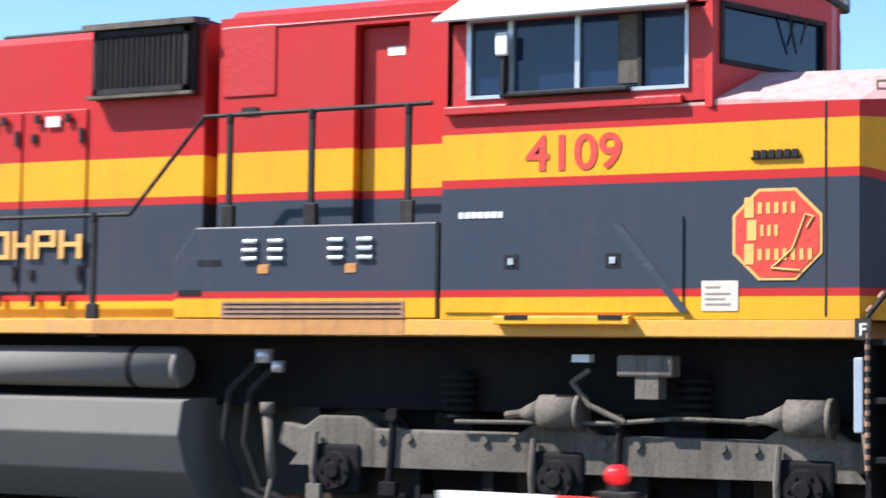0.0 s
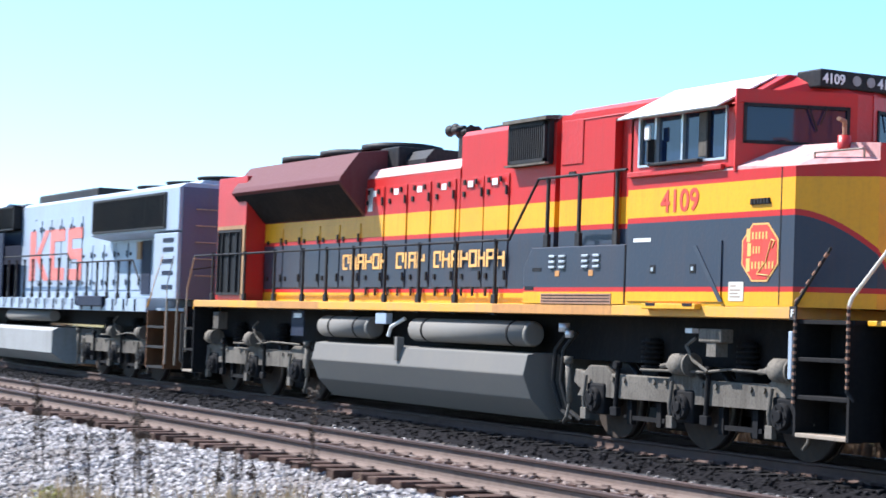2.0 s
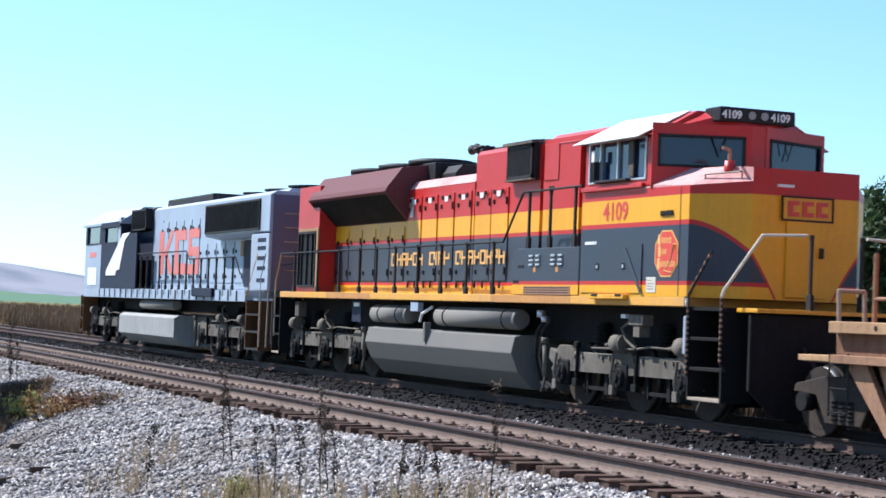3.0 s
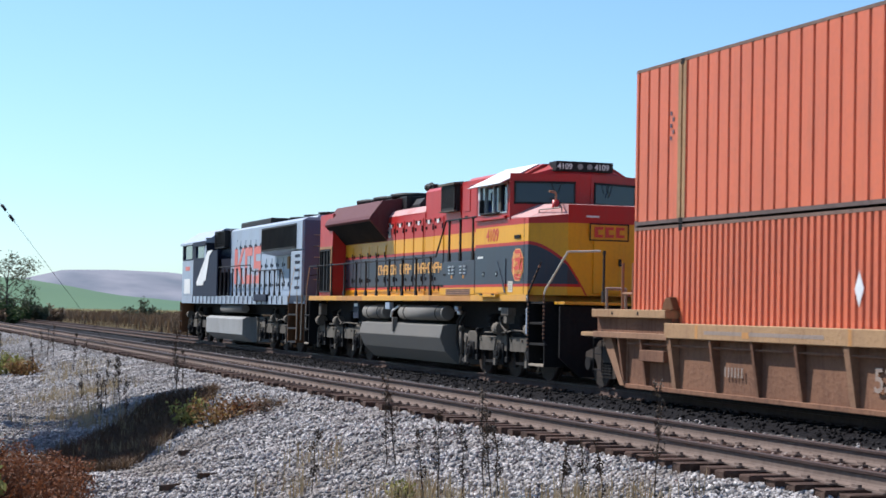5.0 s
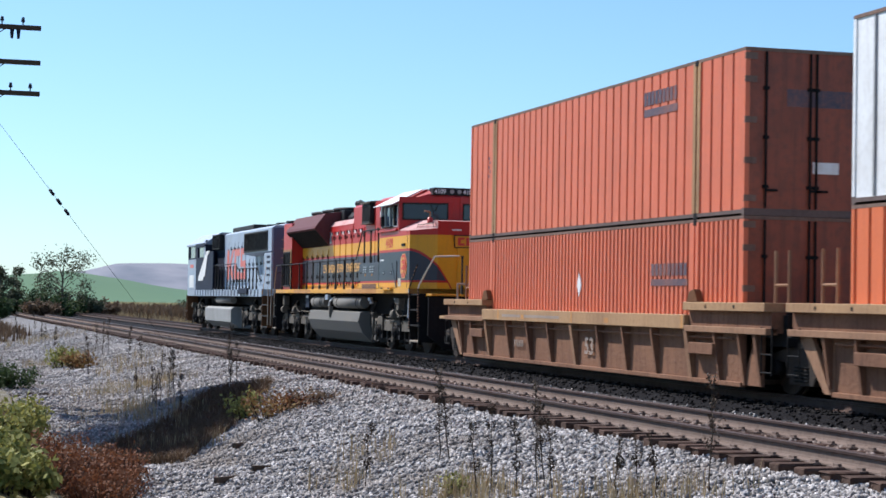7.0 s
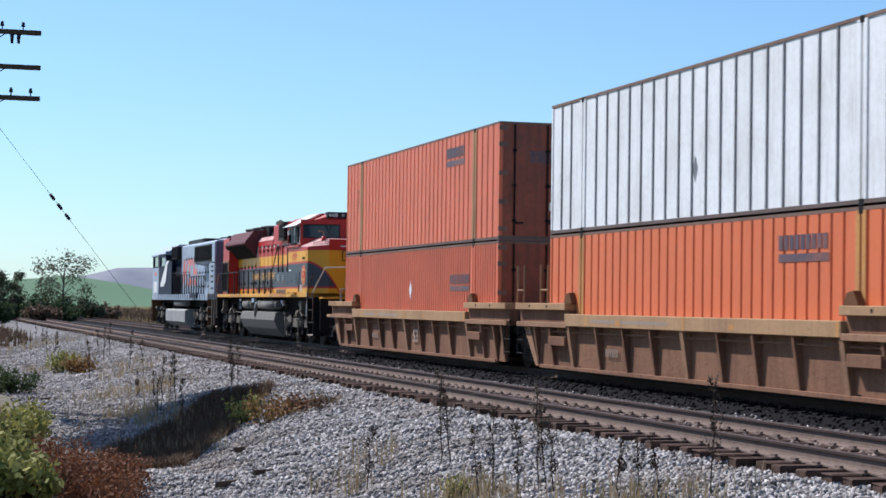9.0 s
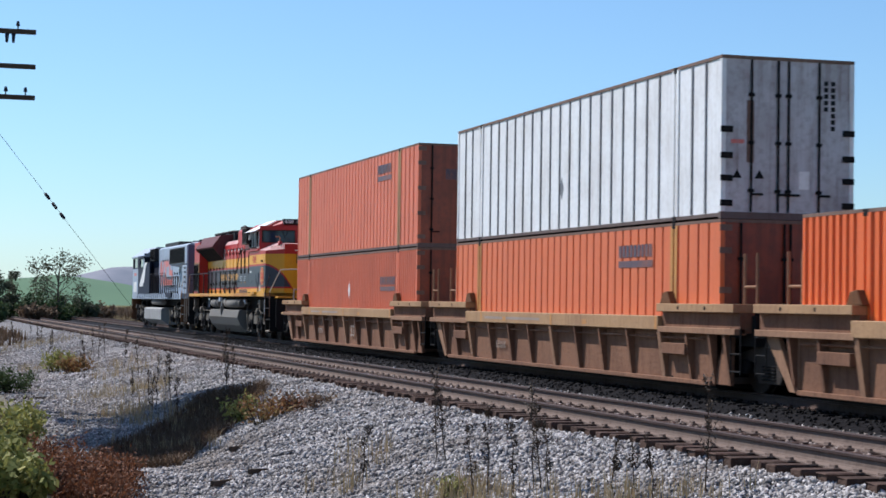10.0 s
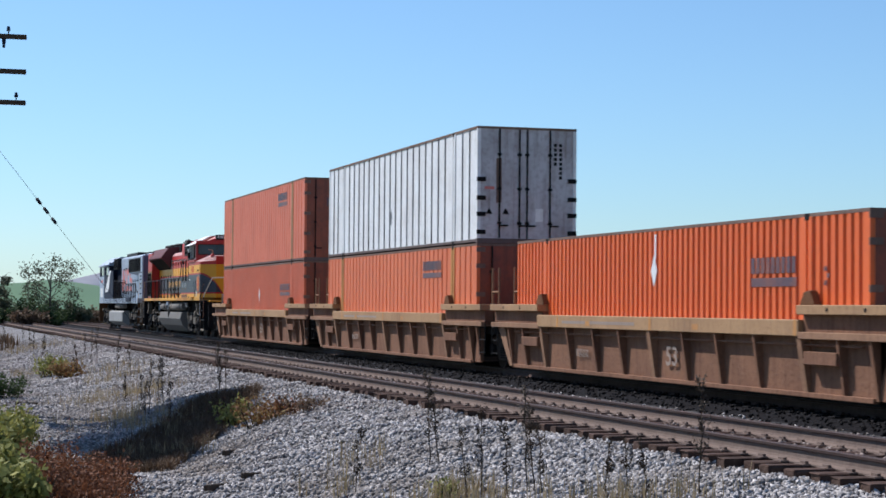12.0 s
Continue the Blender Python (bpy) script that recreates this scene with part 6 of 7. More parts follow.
def build_track(xc, name, label, singles):
    t = thing(name, label, "railway track", kind="structure")
    for s in (-1, 1):
        x = xc + s * 0.7535
        rl = part("rail", rail_mesh(x, -120, 480), M_RAILWEB if singles else M_RAIL, t, "steel rail with a dusty tan web and foot" if singles else "grimy steel rail")
        part("rail_head", head_mesh(x, -120, 480), M_RAILTOP, rl, "dark brown rail head")
        bm = B()
        for k in range(150):
            y = 12.0 + 0.5 * k
            box(bm, x - 0.17, x + 0.17, y - 0.10, y + 0.10, -0.182, -0.163)
            for dx in (-0.10, 0.10):
                box(bm, x + dx - 0.02, x + dx + 0.02, y - 0.06, y + 0.06, -0.165, -0.135)
        part("tie_plates", bm, M_RAILWEB if singles else M_RAIL, rl, "rusty tie plates and spikes")
    rng = random.Random(7)
    meshes = []
    for k in range(6):
        bm = B()
        L = 1.29 + rng.uniform(-0.02, 0.03)
        box(bm, -L, L, -0.112, 0.112, -0.18, 0.0, 0.012)
        for v in bm.verts:
            v.co += Vector((rng.uniform(-0.015, 0.015), rng.uniform(-0.01, 0.01), rng.uniform(-0.008, 0.004)))
        me = bpy.data.meshes.new("tie")
        bm.to_mesh(me)
        bm.free()
        me.materials.append(M_TIE)
        meshes.append(me)
    rest = B()
    for k in range(900):
        y = -20 + 0.5 * k
        if singles and 12 <= y < 140:
            ob = new("tie", meshes[rng.randrange(6)])
            ob.parent = t
            ob.matrix_basis = pose(xc + rng.uniform(-0.05, 0.05), y + rng.uniform(-0.03, 0.03), -0.172, 0, 0, rng.uniform(-1.2, 1.2))
        else:
            box(rest, xc - 1.29, xc + 1.29, y - 0.11, y + 0.11, -0.36, -0.172)
    tagged(part("far_ties", rest, M_TIE if singles else M_SHADETIE, t, "distant wooden ties"), kind="stuff")


def blades(name, spots, mat, label, category, hmin, hmax, width, lean=0.35, kind="stuff", per=6):
    """Tufts of thin bent blades in one mesh."""
    rng = random.Random(11)
    verts, faces = [], []
    for x, y, z in spots:
        for _ in range(per):
            a, h = rng.uniform(0, math.tau), rng.uniform(hmin, hmax)
            bx, by = x + rng.uniform(-0.08, 0.08), y + rng.uniform(-0.08, 0.08)
            dx, dy = math.cos(a), math.sin(a)
            l1 = rng.uniform(0.02, lean) * h
            wx, wy = -dy * width, dx * width
            n = len(verts)
            verts += [(bx - wx, by - wy, z - 0.03), (bx + wx, by + wy, z - 0.03), (bx + dx * l1 * 0.4 + wx * 0.7, by + dy * l1 * 0.4 + wy * 0.7, z + h * 0.6),
                      (bx + dx * l1 * 0.4 - wx * 0.7, by + dy * l1 * 0.4 - wy * 0.7, z + h * 0.6), (bx + dx * l1, by + dy * l1, z + h)]
            faces += [(n, n + 1, n + 2, n + 3), (n + 3, n + 2, n + 4)]
    return mesh_thing(name, verts, faces, mat, label, category, kind)


def leaf_cloud(rng, verts, faces, centre, radius, count, size, flat=1.0):
    for _ in range(count):
        d = Vector((rng.gauss(0, 1), rng.gauss(0, 1), rng.gauss(0, 1) * flat)) * radius * 0.5
        p = Vector(centre) + d
        u = Vector((rng.uniform(-1, 1), rng.uniform(-1, 1), rng.uniform(-1, 1))).normalized()
        w = u.orthogonal().normalized()
        s = size * rng.uniform(0.6, 1.4)
        n = len(verts)
        verts += [p - u * s, p + w * s * 0.5, p + u * s, p - w * s * 0.5]
        faces.append((n, n + 1, n + 2, n + 3))


def tree(x, y, h, spread, mat, label, seed, leaves=40, size=0.12, limbs=16, bare=0.25):
    """A tapered trunk with forking limbs and a ragged crown of many small leaves."""
    rng = random.Random(seed)
    z0 = rough_level(x, y) - 0.1
    r = tagged(new("tree"), label, "tree")
    r.matrix_basis = pose(x, y, z0)
    bm = B()
    cyl(bm, (0, 0, 0), (0, 0, h * 0.45), 0.022 * h, 8, 0.014 * h)
    cyl(bm, (0, 0, h * 0.45), (0.02 * h, 0, h * 0.9), 0.014 * h, 7, 0.004 * h)
    verts, faces = [], []
    for k in range(limbs):
        f = 0.12 + 0.78 * k / limbs
        a = k * 2.4 + rng.uniform(-0.4, 0.4)
        ln = spread * (1.1 - 0.75 * abs(f - 0.45)) * rng.uniform(0.7, 1.1)
        p = Vector((0, 0, h * f * 0.8))
        q = p + Vector((math.cos(a) * ln * 0.55, math.sin(a) * ln * 0.55, h * 0.12))
        e = q + Vector((math.cos(a + 0.3) * ln * 0.45, math.sin(a + 0.3) * ln * 0.45, h * rng.uniform(0.04, 0.16)))
        cyl(bm, p, q, 0.007 * h, 5, 0.004 * h)
        cyl(bm, q, e, 0.004 * h, 5, 0.0015 * h)
        for _ in range(4):
            t = e + Vector((rng.uniform(-1, 1), rng.uniform(-1, 1), rng.uniform(0.0, 1.1))) * spread * 0.25
            cyl(bm, q.lerp(e, rng.random()), t, 0.0025 * h, 4, 0.001 * h)
            if rng.random() > bare:
                leaf_cloud(rng, verts, faces, t, spread * 0.26, leaves, size)
    part("trunk", bm, M_BARK, r, at=(0, 0, 0))
    me = bpy.data.meshes.new("crown")
    me.from_pydata([tuple(v) for v in verts], [], faces)
    me.materials.append(mat)
    c = new("crown", me)
    c.parent = r
    return r


def bush(name, x, y, w, h, mat, label, seed, count=700, size=0.05, cat="bush"):
    rng = random.Random(seed)
    z0 = rough_level(x, y)
    r = tagged(new(name), label, cat)
    r.matrix_basis = pose(x, y, z0)
    bm = B()
    verts, faces = [], []
    for k in range(22):
        a, d = rng.uniform(0, math.tau), w * math.sqrt(rng.random())
        tip = Vector((math.cos(a) * d, math.sin(a) * d, h * rng.uniform(0.45, 1.0) * (1 - 0.35 * d / w)))
        cyl(bm, (tip.x * 0.45, tip.y * 0.45, -0.05), tip, 0.012, 5, 0.004)
        for f in (0.4, 0.65, 0.85, 1.0):
            leaf_cloud(rng, verts, faces, Vector((tip.x * (0.45 + 0.55 * f), tip.y * (0.45 + 0.55 * f), tip.z * f)), 0.17 * w + 0.06, count // 88 + 1, size)
    part("twig", bm, M_STALK, r, at=(0, 0, 0))
    me = bpy.data.meshes.new("foliage")
    me.from_pydata([tuple(v) for v in verts], [], faces)
    me.materials.append(mat)
    ob = tagged(new("foliage", me), kind="stuff")
    ob.parent = r
    return r


def dead_stalk(seed, h, width=1.0):
    """A dead upright weed: a thin stem with short side twigs crowded with dry seed heads."""
    rng = random.Random(seed)
    r = tagged(new("dead_weed"), "dark dead weed stalk standing in the gravel", "weed", "dead weed stalks")
    bm = B()
    p = Vector((0, 0, -0.05))
    pts = [p]
    for k in range(6):
        p = p + Vector((rng.uniform(-0.03, 0.03) * h, rng.uniform(-0.03, 0.03) * h, h / 6))
        pts.append(p)
    for k in range(6):
        cyl(bm, pts[k], pts[k + 1], 0.009 - 0.001 * k, 5, 0.008 - 0.001 * k)
    twigs = []
    for k in range(int(11 * h)):
        f = rng.uniform(0.3, 1.0)
        b = pts[min(5, int(f * 6))]
        a, ln = rng.uniform(0, math.tau), rng.uniform(0.03, 0.08) * (1.3 - f) * width + 0.02
        t = b + Vector((math.cos(a) * ln, math.sin(a) * ln, ln * 1.3 + h * 0.05))
        cyl(bm, b, t, 0.004, 4, 0.002)
        twigs.append((b, t))
    tagged(part("stem", bm, M_STALK, r, at=(0, 0, 0)), kind="stuff")
    verts, faces = [], []
    for b, t in twigs:
        for f in (0.5, 0.75, 1.0):
            leaf_cloud(rng, verts, faces, b.lerp(t, f), 0.03, 7, 0.016, 2.2)
    me = bpy.data.meshes.new("seed_head")
    me.from_pydata([tuple(v) for v in verts], [], faces)
    me.materials.append(M_STALK)
    s = tagged(new("seed_head", me), kind="stuff")
    s.parent = r
    return r


def build_weeds():
    rng = random.Random(21)
    kinds = [dead_stalk(k, h) for k, h in enumerate((1.1, 0.9, 0.72, 1.3))]
    spots = [(5.37, 40.18, 3), (5.86, 41.55, 0), (5.42, 41.73, 1), (5.53, 45.45, 2), (5.44, 56.36, 3), (7.32, 41.90, 0), (7.19, 41.88, 1), (5.59, 22.67, 1), (6.99, 23.76, 3), (6.84, 23.76, 0), (6.35, 20.52, 1), (6.47, 20.27, 0), (6.63, 19.86, 1), (6.89, 19.94, 3), (6.85, 19.64, 0), (6.85, 19.38, 1), (7.12, 18.20, 2), (7.84, 17.42, 3), (7.33, 18.09, 2), (7.43, 17.75, 2),
             (6.07, 43.9, 0), (7.9, 46.5, 3), (6.83, 66.0, 3), (7.23, 68.0, 3), (6.8, 58.1, 3), (6.72, 54, 0), (7.4, 43.2, 0), (5.6, 38.6, 1),
             (6.07, 84.0, 3), (6.6, 96.0, 3), (5.68, 95.0, 3), (6.9, 69.0, 0), (5.1, 38.5, 1), (5.9, 80, 3), (5.6, 72, 3), (5.3, 66, 3)]
    used = set()
    for x, y, k in spots:
        m = pose(x, y, rough_level(x, y), rng.uniform(-5, 5), rng.uniform(-5, 5), rng.uniform(0, 360))
        if k in used:
            copy_thing(kinds[k], m)
        else:
            used.add(k)
            kinds[k].matrix_basis = m
    tuft = []
    for cx, cy, n, w in ((6.2, 20.6, 26, 0.45), (6.42, 25.9, 14, 0.5), (5.34, 47.2, 60, 1.2), (5.92, 47.5, 40, 0.9), (5.28, 66, 60, 1.2), (6.5, 55, 40, 1.0), (7.0, 60, 30, 1.0), (5.5, 23.3, 12, 0.4),
                         (6.0, 90, 120, 2.2), (6.9, 18.2, 34, 0.6), (6.3, 20.0, 40, 0.6), (7.5, 17.5, 20, 0.4), (5.2, 38.4, 60, 0.9), (4.6, 33.5, 40, 0.6), (4.8, 41, 50, 0.8)):
        for _ in range(n):
            x, y = rng.gauss(cx, w * 0.6), rng.gauss(cy, w)
            tuft.append((x, y, rough_level(x, y)))
    blades("dry_grass", tuft, M_DRY, "straw-coloured dry grass tufts in the gravel", "grass", 0.12, 0.4, 0.006)
    hollow = []
    for _ in range(2600):
        u, w = rng.uniform(1.5, 12), rng.uniform(-0.6, 0.9)
        x, y = 3.2 + 0.33 * u + 0.944 * w, 30.0 + 0.944 * u - 0.33 * w
        hollow.append((x, y, rough_level(x, y)))
    blades("dead_brush", hollow, M_BROWN, "brown dead brush lying in a hollow", "brush", 0.06, 0.24, 0.010, 1.4)
    for k, (x, y, ln, a) in enumerate(((5.37, 30.26, 1.05, 69), (4.41, 25.62, 1.22, 62), (5.06, 26.24, 0.67, 38), (3.6, 55, 0.5, 10), (4.2, 62, 0.7, 30), (3.4, 48, 0.6, 20))):
        bm = B()
        box(bm, -ln / 2, ln / 2, -0.028, 0.028, -0.05, 0.03, 0.01)
        ob = part("timber_scrap", bm, M_STALK, None, "dark scrap of timber lying on the gravel", at=(0, 0, 0))
        tagged(ob, "", "timber")
        ob.matrix_basis = pose(x, y, rough_level(x, y) + 0.05, 0, 3, a)
    bush("bush", 6.55, 36.61, 0.42, 0.6, M_GREEN, "yellow-green weed clump in the gravel", 1, 500, 0.04)
    bush("bush", 6.56, 34.11, 0.48, 0.6, M_ORLEAF, "orange and yellow autumn weed clump", 2, 500, 0.04)
    bush("bush", 7.42, 34.37, 0.6, 0.3, M_BROWN, "low brown weeds in the gravel", 3, 400, 0.04)
    bush("bush", 7.06, 34.42, 0.55, 0.3, M_RUSTLEAF, "low rust-red weeds in the gravel", 7, 400, 0.035)
    bush("bush", 6.15, 20.7, 0.2, 0.28, M_GREEN, "small yellow-green weed in the gravel", 4, 200, 0.03)
    bush("bush", 5.28, 63.5, 0.7, 0.8, M_GREEN, "yellow-green weeds beside the gravel", 5, 600, 0.06)
    bush("bush", 5.55, 60.5, 0.6, 0.7, M_ORLEAF, "yellowing weeds beside the gravel", 6, 500, 0.06)
    for k, (x, y, w, h) in enumerate(((1.9, 23.2, 0.5, 0.58), (2.35, 24.0, 0.5, 0.62), (2.8, 24.9, 0.5, 0.62), (1.6, 22.0, 0.5, 0.5), (2.2, 22.4, 0.5, 0.5), (2.6, 23.2, 0.5, 0.5), (2.05, 25.0, 0.5, 0.72), (3.0, 25.8, 0.42, 0.5), (2.5, 26.2, 0.45, 0.7))):
        bush("bush", x, y, w, h, M_RUSTLEAF, "rust-brown dried bush in the ditch", 30 + k, 1300, 0.026)
    left = []
    for _ in range(900):
        y = rng.uniform(24, 34)
        x = rng.uniform(-0.5, 1.5)
        left.append((x, y, rough_level(x, y)))
    blades("rank_grass", left, M_BROWN, "brown rank grass on the bank", "grass", 0.15, 0.5, 0.01, 0.6)
    scrub = []
    for _ in range(1100):
        y = rng.uniform(62, 170)
        x = rng.uniform(1.5, 3.3 if y < 95 else 6.5)
        scrub.append((x, y, rough_level(x, y)))
    blades("brown_weeds", scrub, M_BROWN, "brown weeds along the foot of the bank", "weeds", 0.2, 0.7, 0.03, 0.5)
    for k, (x, y, w, h) in enumerate(((1.55, 27.6, 0.38, 0.62), (1.85, 30.5, 0.5, 0.8), (1.2, 24.6, 0.34, 0.45), (2.95, 51.0, 0.7, 0.75), (1.1, 22.6, 0.34, 0.4), (1.0, 20.2, 0.36, 0.4), (0.9, 17.9, 0.34, 0.4), (1.2, 19.0, 0.34, 0.45), (2.05, 33.0, 0.5, 0.7))):
        bush("bush", x, y, w, h, M_GREEN if k != 3 else M_DGREEN, "leafy yellow-green bush by the ditch", 50 + k, 1300, 0.05)


def build_distance():
    # pasture hill and a bare hill beyond it
    def ridge(name, dist, prof, mat, label):
        verts, faces = [], []
        n = 90
        for i in range(n):
            az = radians(prof[0][0] + (prof[-1][0] - prof[0][0]) * i / (n - 1))
            el = np.interp(math.degrees(az), [p[0] for p in prof], [p[1] for p in prof])
            h = 1.45 + dist * math.tan(radians(el)) + 0.6 * noise.noise((i * 0.3, dist, 0))
            for k in range(7):
                f = k / 6
                d = dist * (0.72 + 0.28 * f)
                verts.append((d * math.sin(az), d * math.cos(az), -1.5 + (h + 1.5) * (f * f * (3 - 2 * f))))
        for i in range(n - 1):
            for k in range(6):
                a = i * 7 + k
                faces.append((a, a + 7, a + 8, a + 1))
        mesh_thing(name, verts, faces, mat, label, "hill", "structure", True)
    ridge("pasture_hill", 900, [(-8, 0.2), (-2, 0.42), (1, 0.45), (2.7, 0.5), (3.7, 0.63), (4.6, 0.72), (5.4, 0.66), (6.5, 0.5), (8, 0.25), (10, 0.1), (14, 0.05)], M_HILLG, "smooth green pasture hill")
    ridge("bare_hill", 2600, [(3.5, 0.1), (4.6, 0.55), (5.4, 0.76), (6.3, 0.99), (7.7, 1.02), (9.4, 0.98), (11.2, 0.76), (12.4, 0.6), (16, 0.45), (24, 0.4), (34, 0.2)], M_HILLB, "pale bare stubble hill, haze put into its colour")
    tree(13.1, 160, 5.6, 2.1, M_OLIVE, "thin half-bare tree beyond the bend", 3, leaves=30, size=0.11, limbs=24, bare=0.3)
    tree(8.2, 160, 4.2, 1.5, M_OLIVE, "thin olive tree beyond the line", 4, leaves=60, size=0.12, limbs=16, bare=0.1)
    for k, (x, y, w, h, m) in enumerate(((11.6, 158, 1.8, 2.6, M_DGREEN), (9.6, 162, 1.8, 2.3, M_DGREEN), (14.1, 163, 1.5, 2.2, M_DGREEN), (12.8, 156, 1.5, 2.0, M_DGREEN), (15.8, 165, 1.3, 1.7, M_OLIVE), (7.4, 150, 1.6, 2.0, M_DGREEN), (17.4, 168, 1.4, 1.4, M_BROWN), (10.6, 150, 1.5, 1.4, M_BROWN), (30.5, 200, 2.0, 3.0, M_OLIVE))):
        bush("bush", x, y, w, h, m, "dark scrub beyond the bend", 70 + k, 1500, 0.14)
    rng = random.Random(4)
    brush = []
    for _ in range(6500):
        y = rng.uniform(95, 260)
        x = rng.uniform(19.5, 21 + (y - 60) * 0.28)
        brush.append((x, y, rough_level(x, y)))
    blades("brown_brush", brush, M_BROWN, "brown dry brush along the far side of the line", "brush", 0.6, 1.7, 0.07, 0.5)
    straw = []
    for _ in range(2200):
        y = rng.uniform(60, 240)
        x = rng.choice((rng.uniform(18.5, 24), rng.uniform(18.5, 30)))
        straw.append((x, y, rough_level(x, y)))
    blades("straw_grass", straw, M_DRY, "straw-coloured grass beside the line", "grass", 0.3, 0.9, 0.03, 0.5)
    verge = []
    for _ in range(5200):
        y = 8 + 100 * rng.random() ** 1.3
        x = rng.uniform(18.3, 21.5)
        verge.append((x, y, rough_level(x, y)))
    blades("trackside_brush", verge, M_BROWN, "dense brown brush growing behind the far track", "brush", 0.5, 1.25, 0.022, 0.5)
    for k in range(9):
        az = radians(34.0 + 0.85 * k + rng.uniform(-0.2, 0.2))
        d = 115 + rng.uniform(-8, 14)
        h = 1.9 + d * math.tan(radians(4.1 + rng.uniform(-0.35, 0.3)))
        tree(d * math.sin(az), d * math.cos(az), h, 3.4, M_DGREEN, "dark leafy tree in a row behind the line", 90 + k, leaves=34, size=0.3, limbs=22, bare=0.05)


def shade_tree():
    """An unseen tall tree, added so that its crown casts the shade across the gravel."""
    rng = random.Random(77)
    x, y = -1.6, 47.0
    r = tagged(new("tree"), "unseen tree added to shade the gravel slope", "tree")
    z0 = rough_level(x, y) - 0.1
    r.matrix_basis = pose(x, y, z0)
    bm = B()
    cyl(bm, (0, 0, 0), (0, 0, 10.6), 0.26, 10, 0.13)
    verts, faces = [], []
    # crown clusters stand on the sun's rays to the wanted shade along the hollow
    for k in range(8):
        f = k / 7
        h = 13.4 + 0.5 * math.sin(2.1 * k)
        foot = Vector((3.8 + 3.3 * f, 32.6 + 9.2 * f, -1.05 + 0.3 * f))
        c = foot + sun_to * (h / sun_to.z) - Vector((x, y, z0))
        w = (0.85, 1.15, 1.3, 1.3, 1.25, 1.1, 0.95, 0.65)[k]
        cyl(bm, (0, 0, 8.6 + 0.22 * k), c, 0.07, 7, 0.02)
        for _ in range(12):
            d = Vector((rng.gauss(0, 0.45), rng.gauss(0, 0.5), rng.gauss(0, 0.4))) * w
            leaf_cloud(rng, verts, faces, c + d, w * 0.55, 230, 0.11)
    part("trunk", bm, M_BARK, r, at=(0, 0, 0))
    me = bpy.data.meshes.new("crown")
    me.from_pydata([tuple(v) for v in verts], [], faces)
    me.materials.append(M_OLIVE)
    c = new("crown", me)
    c.parent = r


def build_pole():
    r = tagged(new("utility_pole"), "old wooden line pole with three crossarms and glass insulators", "utility pole")
    px, py = 1.55, 45.0
    r.matrix_basis = pose(px, py, rough_level(px, py) - 0.2)
    zb = -(rough_level(px, py) - 0.2)
    bm = B()
    cyl(bm, (0, 0, 0), (0, 0, 8.3 + zb), 0.15, 14, 0.10)
    part("mast", bm, M_BARK, r, "weathered wooden mast", at=(0, 0, 0))
    for z, pins in ((7.72, (1.1, 0.62, -0.62, -1.1)), (6.90, ()), (6.17, (1.3, 0.85, 0.4, -0.5, -1.0))):
        bm = B()
        box(bm, -1.52, 1.52, 0.10, 0.21, z + zb - 0.055, z + zb + 0.055, 0.01)
        arm = part("crossarm", bm, M_STALK, r, "dark wooden crossarm", at=(0, 0, 0))
        for p in pins:
            bm = B()
            cyl(bm, (p, 0.155, z + zb + 0.05), (p, 0.155, z + zb + 0.15), 0.015, 6)
            cyl(bm, (p, 0.155, z + zb + 0.13), (p, 0.155, z + zb + 0.24), 0.05, 10, 0.03)
            part("insulator", bm, M_NAVY, arm, "dark glass insulator", at=(0, 0, 0))
        for s in (-1, 1):
            bm = B()
            cyl(bm, (0, 0.1, z + zb - 0.5), (s * 0.7, 0.12, z + zb - 0.05), 0.012, 5)
            part("brace", bm, M_DARK, arm, at=(0, 0, 0))
    for dx in (0.85, 1.0):
        bm = B()
        cyl(bm, (dx, 0.15, 7.66 + zb), (dx, 0.15, 7.45 + zb), 0.05, 10, 0.03)
        part("spool", bm, M_NAVY, r, at=(0, 0, 0))
    # guy wire with two strain insulators
    a, b = Vector((0, 0, 6.2 + zb)), Vector((6.15, 8.0, -0.42 + zb))
    bm = B()
    tube(bm, [a, b], 0.005, 6)
    g = part("guy_wire", bm, M_DARK, r, "thin slanting guy wire", at=(0, 0, 0))
    for f in (0.332, 0.365, 0.401):
        p = a.lerp(b, f)
        d = (b - a).normalized()
        bm = B()
        cyl(bm, p - d * 0.10, p + d * 0.10, 0.04, 8)
        part("strain_insulator", bm, M_NAVY, g, at=(0, 0, 0))


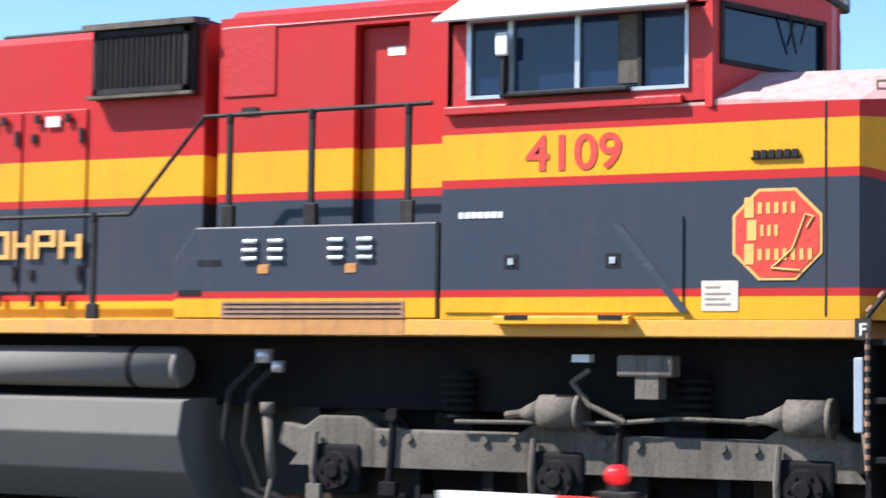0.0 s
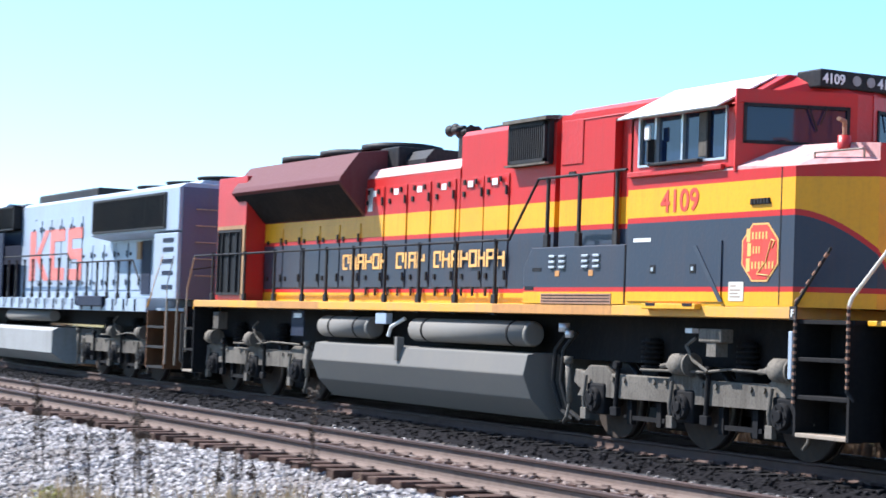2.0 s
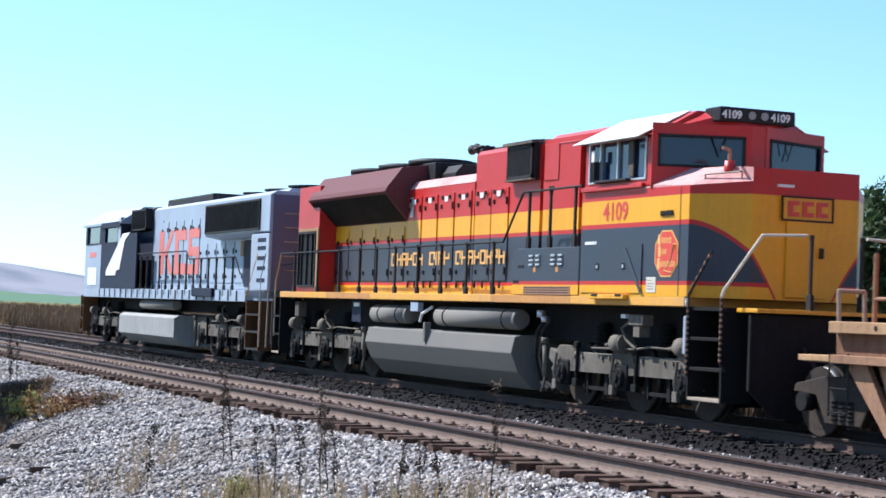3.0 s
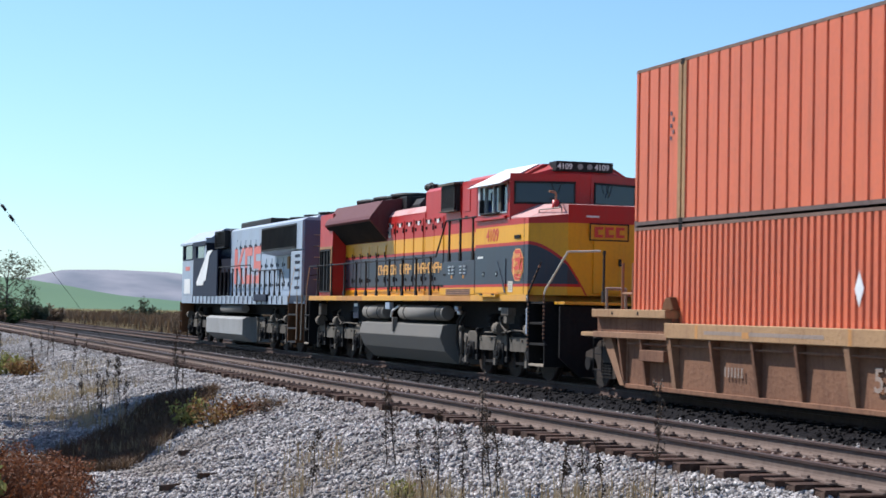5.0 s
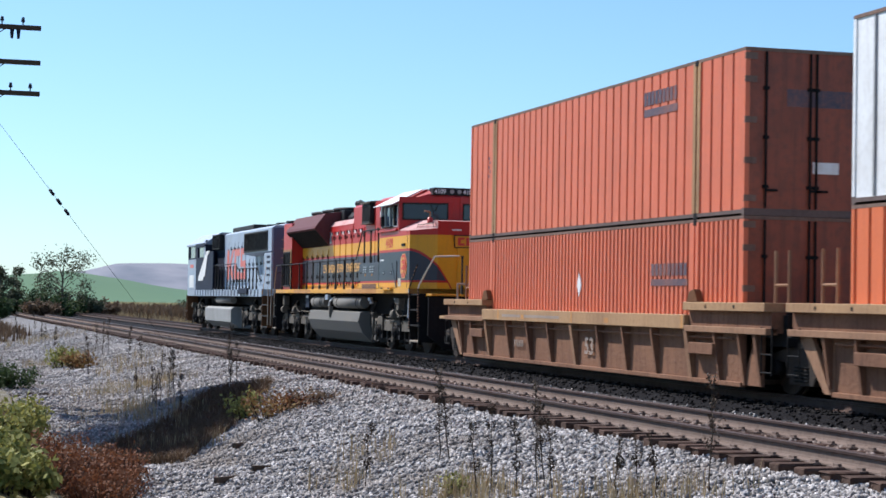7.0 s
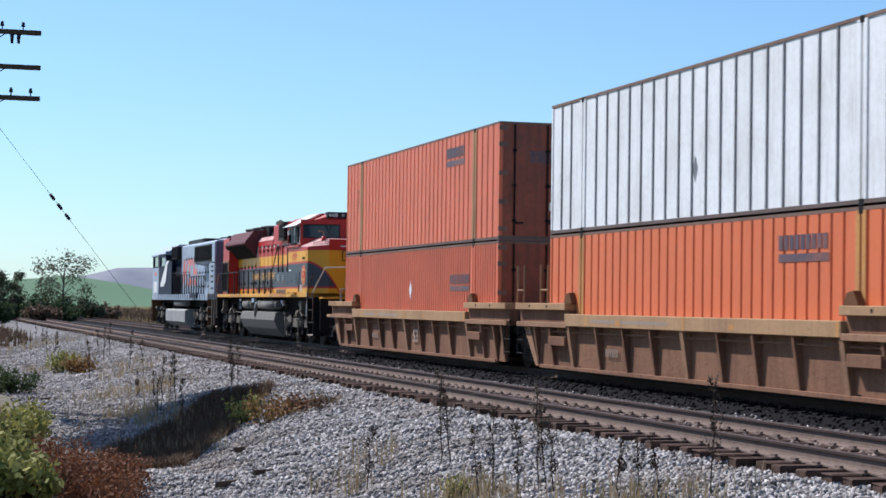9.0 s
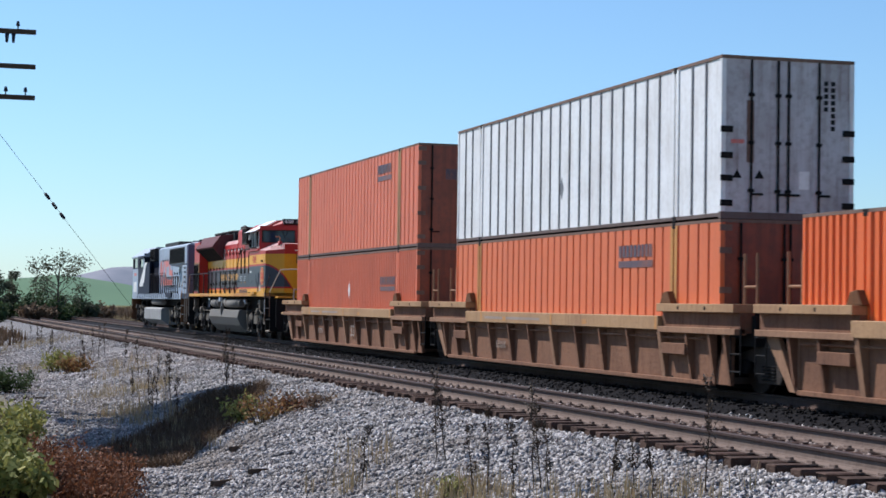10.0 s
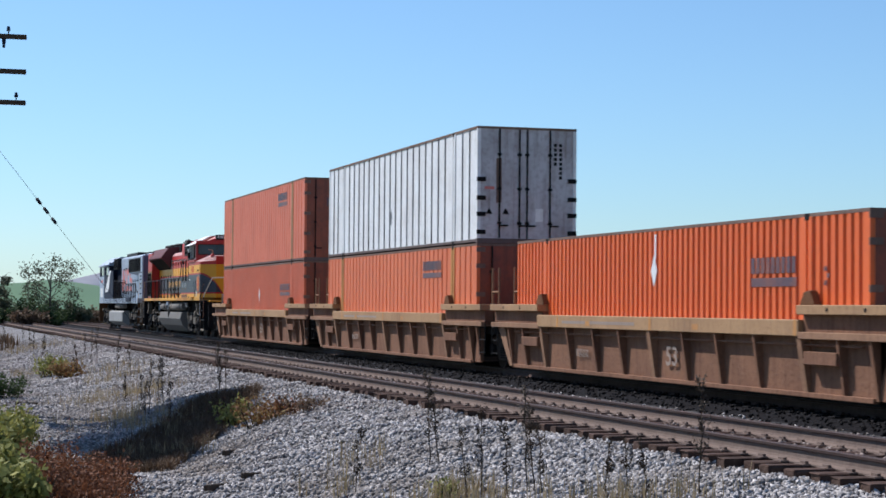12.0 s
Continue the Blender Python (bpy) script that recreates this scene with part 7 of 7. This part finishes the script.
def build_gate():
    r = tagged(new("crossing_gate"), "lowered red and white level crossing gate with a lit red lamp", "crossing gate")
    gx = 4.66
    r.matrix_basis = pose(gx, -6.2, rough_level(gx, -6.2))
    zb = -rough_level(gx, -6.2)
    bm = B()
    cyl(bm, (0, 0, -0.05), (0, 0, 2.6), 0.055, 14)
    box(bm, -0.22, 0.22, -0.22, 0.22, -0.05, 0.06, 0.02)
    part("gate_mast", bm, M_ALU, r, at=(0, 0, 0))
    bm = B()
    box(bm, -0.2, 0.2, -0.25, 0.25, 0.9 + zb, 1.25 + zb, 0.03)
    part("gate_motor", bm, M_ALU, r, at=(0, 0, 0))
    y, white = 0.25, False
    end = 8.46
    top, bot = 1.115 + zb, 1.005 + zb
    while y < end - 0.01:
        y2 = min(end, y + 0.41)
        bm = B()
        prism(bm, [(y, bot), (min(end, y2), bot), (min(end, y2 + 0.09), top), (y + 0.09 if y > 0.3 else y, top)], "x", -0.2 - 0.012, -0.2 + 0.012)
        part("gate_board", bm, M_WHITE if white else M_GATERED, r, at=(0, 0, 0))
        y, white = y2, not white
    for yl in (end - 0.50, end - 2.4, end - 4.4):
        bm = B()
        box(bm, -0.225, -0.175, yl - 0.05, yl + 0.05, top, top + 0.018, 0.004)
        cyl(bm, (-0.2, yl, top + 0.015), (-0.2, yl, top + 0.035), 0.022, 8)
        lm = part("gate_lamp", bm, M_BLACK, r, "red warning lamp", at=(0, 0, 0))
        bm = B()
        bmesh.ops.create_uvsphere(bm, u_segments=14, v_segments=10, radius=0.028, matrix=Matrix.Translation((-0.2, yl, top + 0.058)))
        for f in bm.faces:
            f.smooth = True
        part("lens", bm, M_LAMP if yl > end - 1 else M_GATERED, lm, "glowing red lens", at=(0, 0, 0))


M_GATERED = paint("gate_red", (0.70, 0.04, 0.03), amount=0.2)
M_LAMP, _nt, _bs = nodes_of("red_lamp_glow")
_bs.inputs["Base Color"].default_value = (0.6, 0.01, 0.01, 1)
_bs.inputs["Emission Color"].default_value = (1.0, 0.015, 0.02, 1)
_bs.inputs["Emission Strength"].default_value = 0.28
_bs.inputs["Roughness"].default_value = 0.15

build_ground()
build_distance()
build_pole()
shade_tree()
build_gate()
striped_locomotive()
gray_locomotive()
well_car(-8.07, 1, True)
well_car(-27.75, 2, False)
well_car(-47.42, 3, False)
build_containers()
build_weeds()
build_track(TRACK_NEAR, "track_near", "empty near track on dark wooden ties", True)
build_track(TRACK_FAR, "track_far", "far track in the train's shadow", False)
build_gravel()


def motions():
    ts, ss = [t for t, _ in RUN], [s for _, s in RUN]
    for ob, yc, *up in MOVERS:
        z = up[0] if up else 0.0
        walk(ob, [(t, pose(TRACK_FAR, s + yc, z)) for t, s in RUN])
    step = 1 / 15
    for ob, r, p in WHEELS:
        rows = []
        for k in range(181):
            t = k * step
            s = float(np.interp(t, ts, ss)) - ss[0]
            rows.append((t, Matrix.Translation(p) @ Matrix.Rotation(-s / r, 4, "X")))
        walk(ob, rows)


motions()
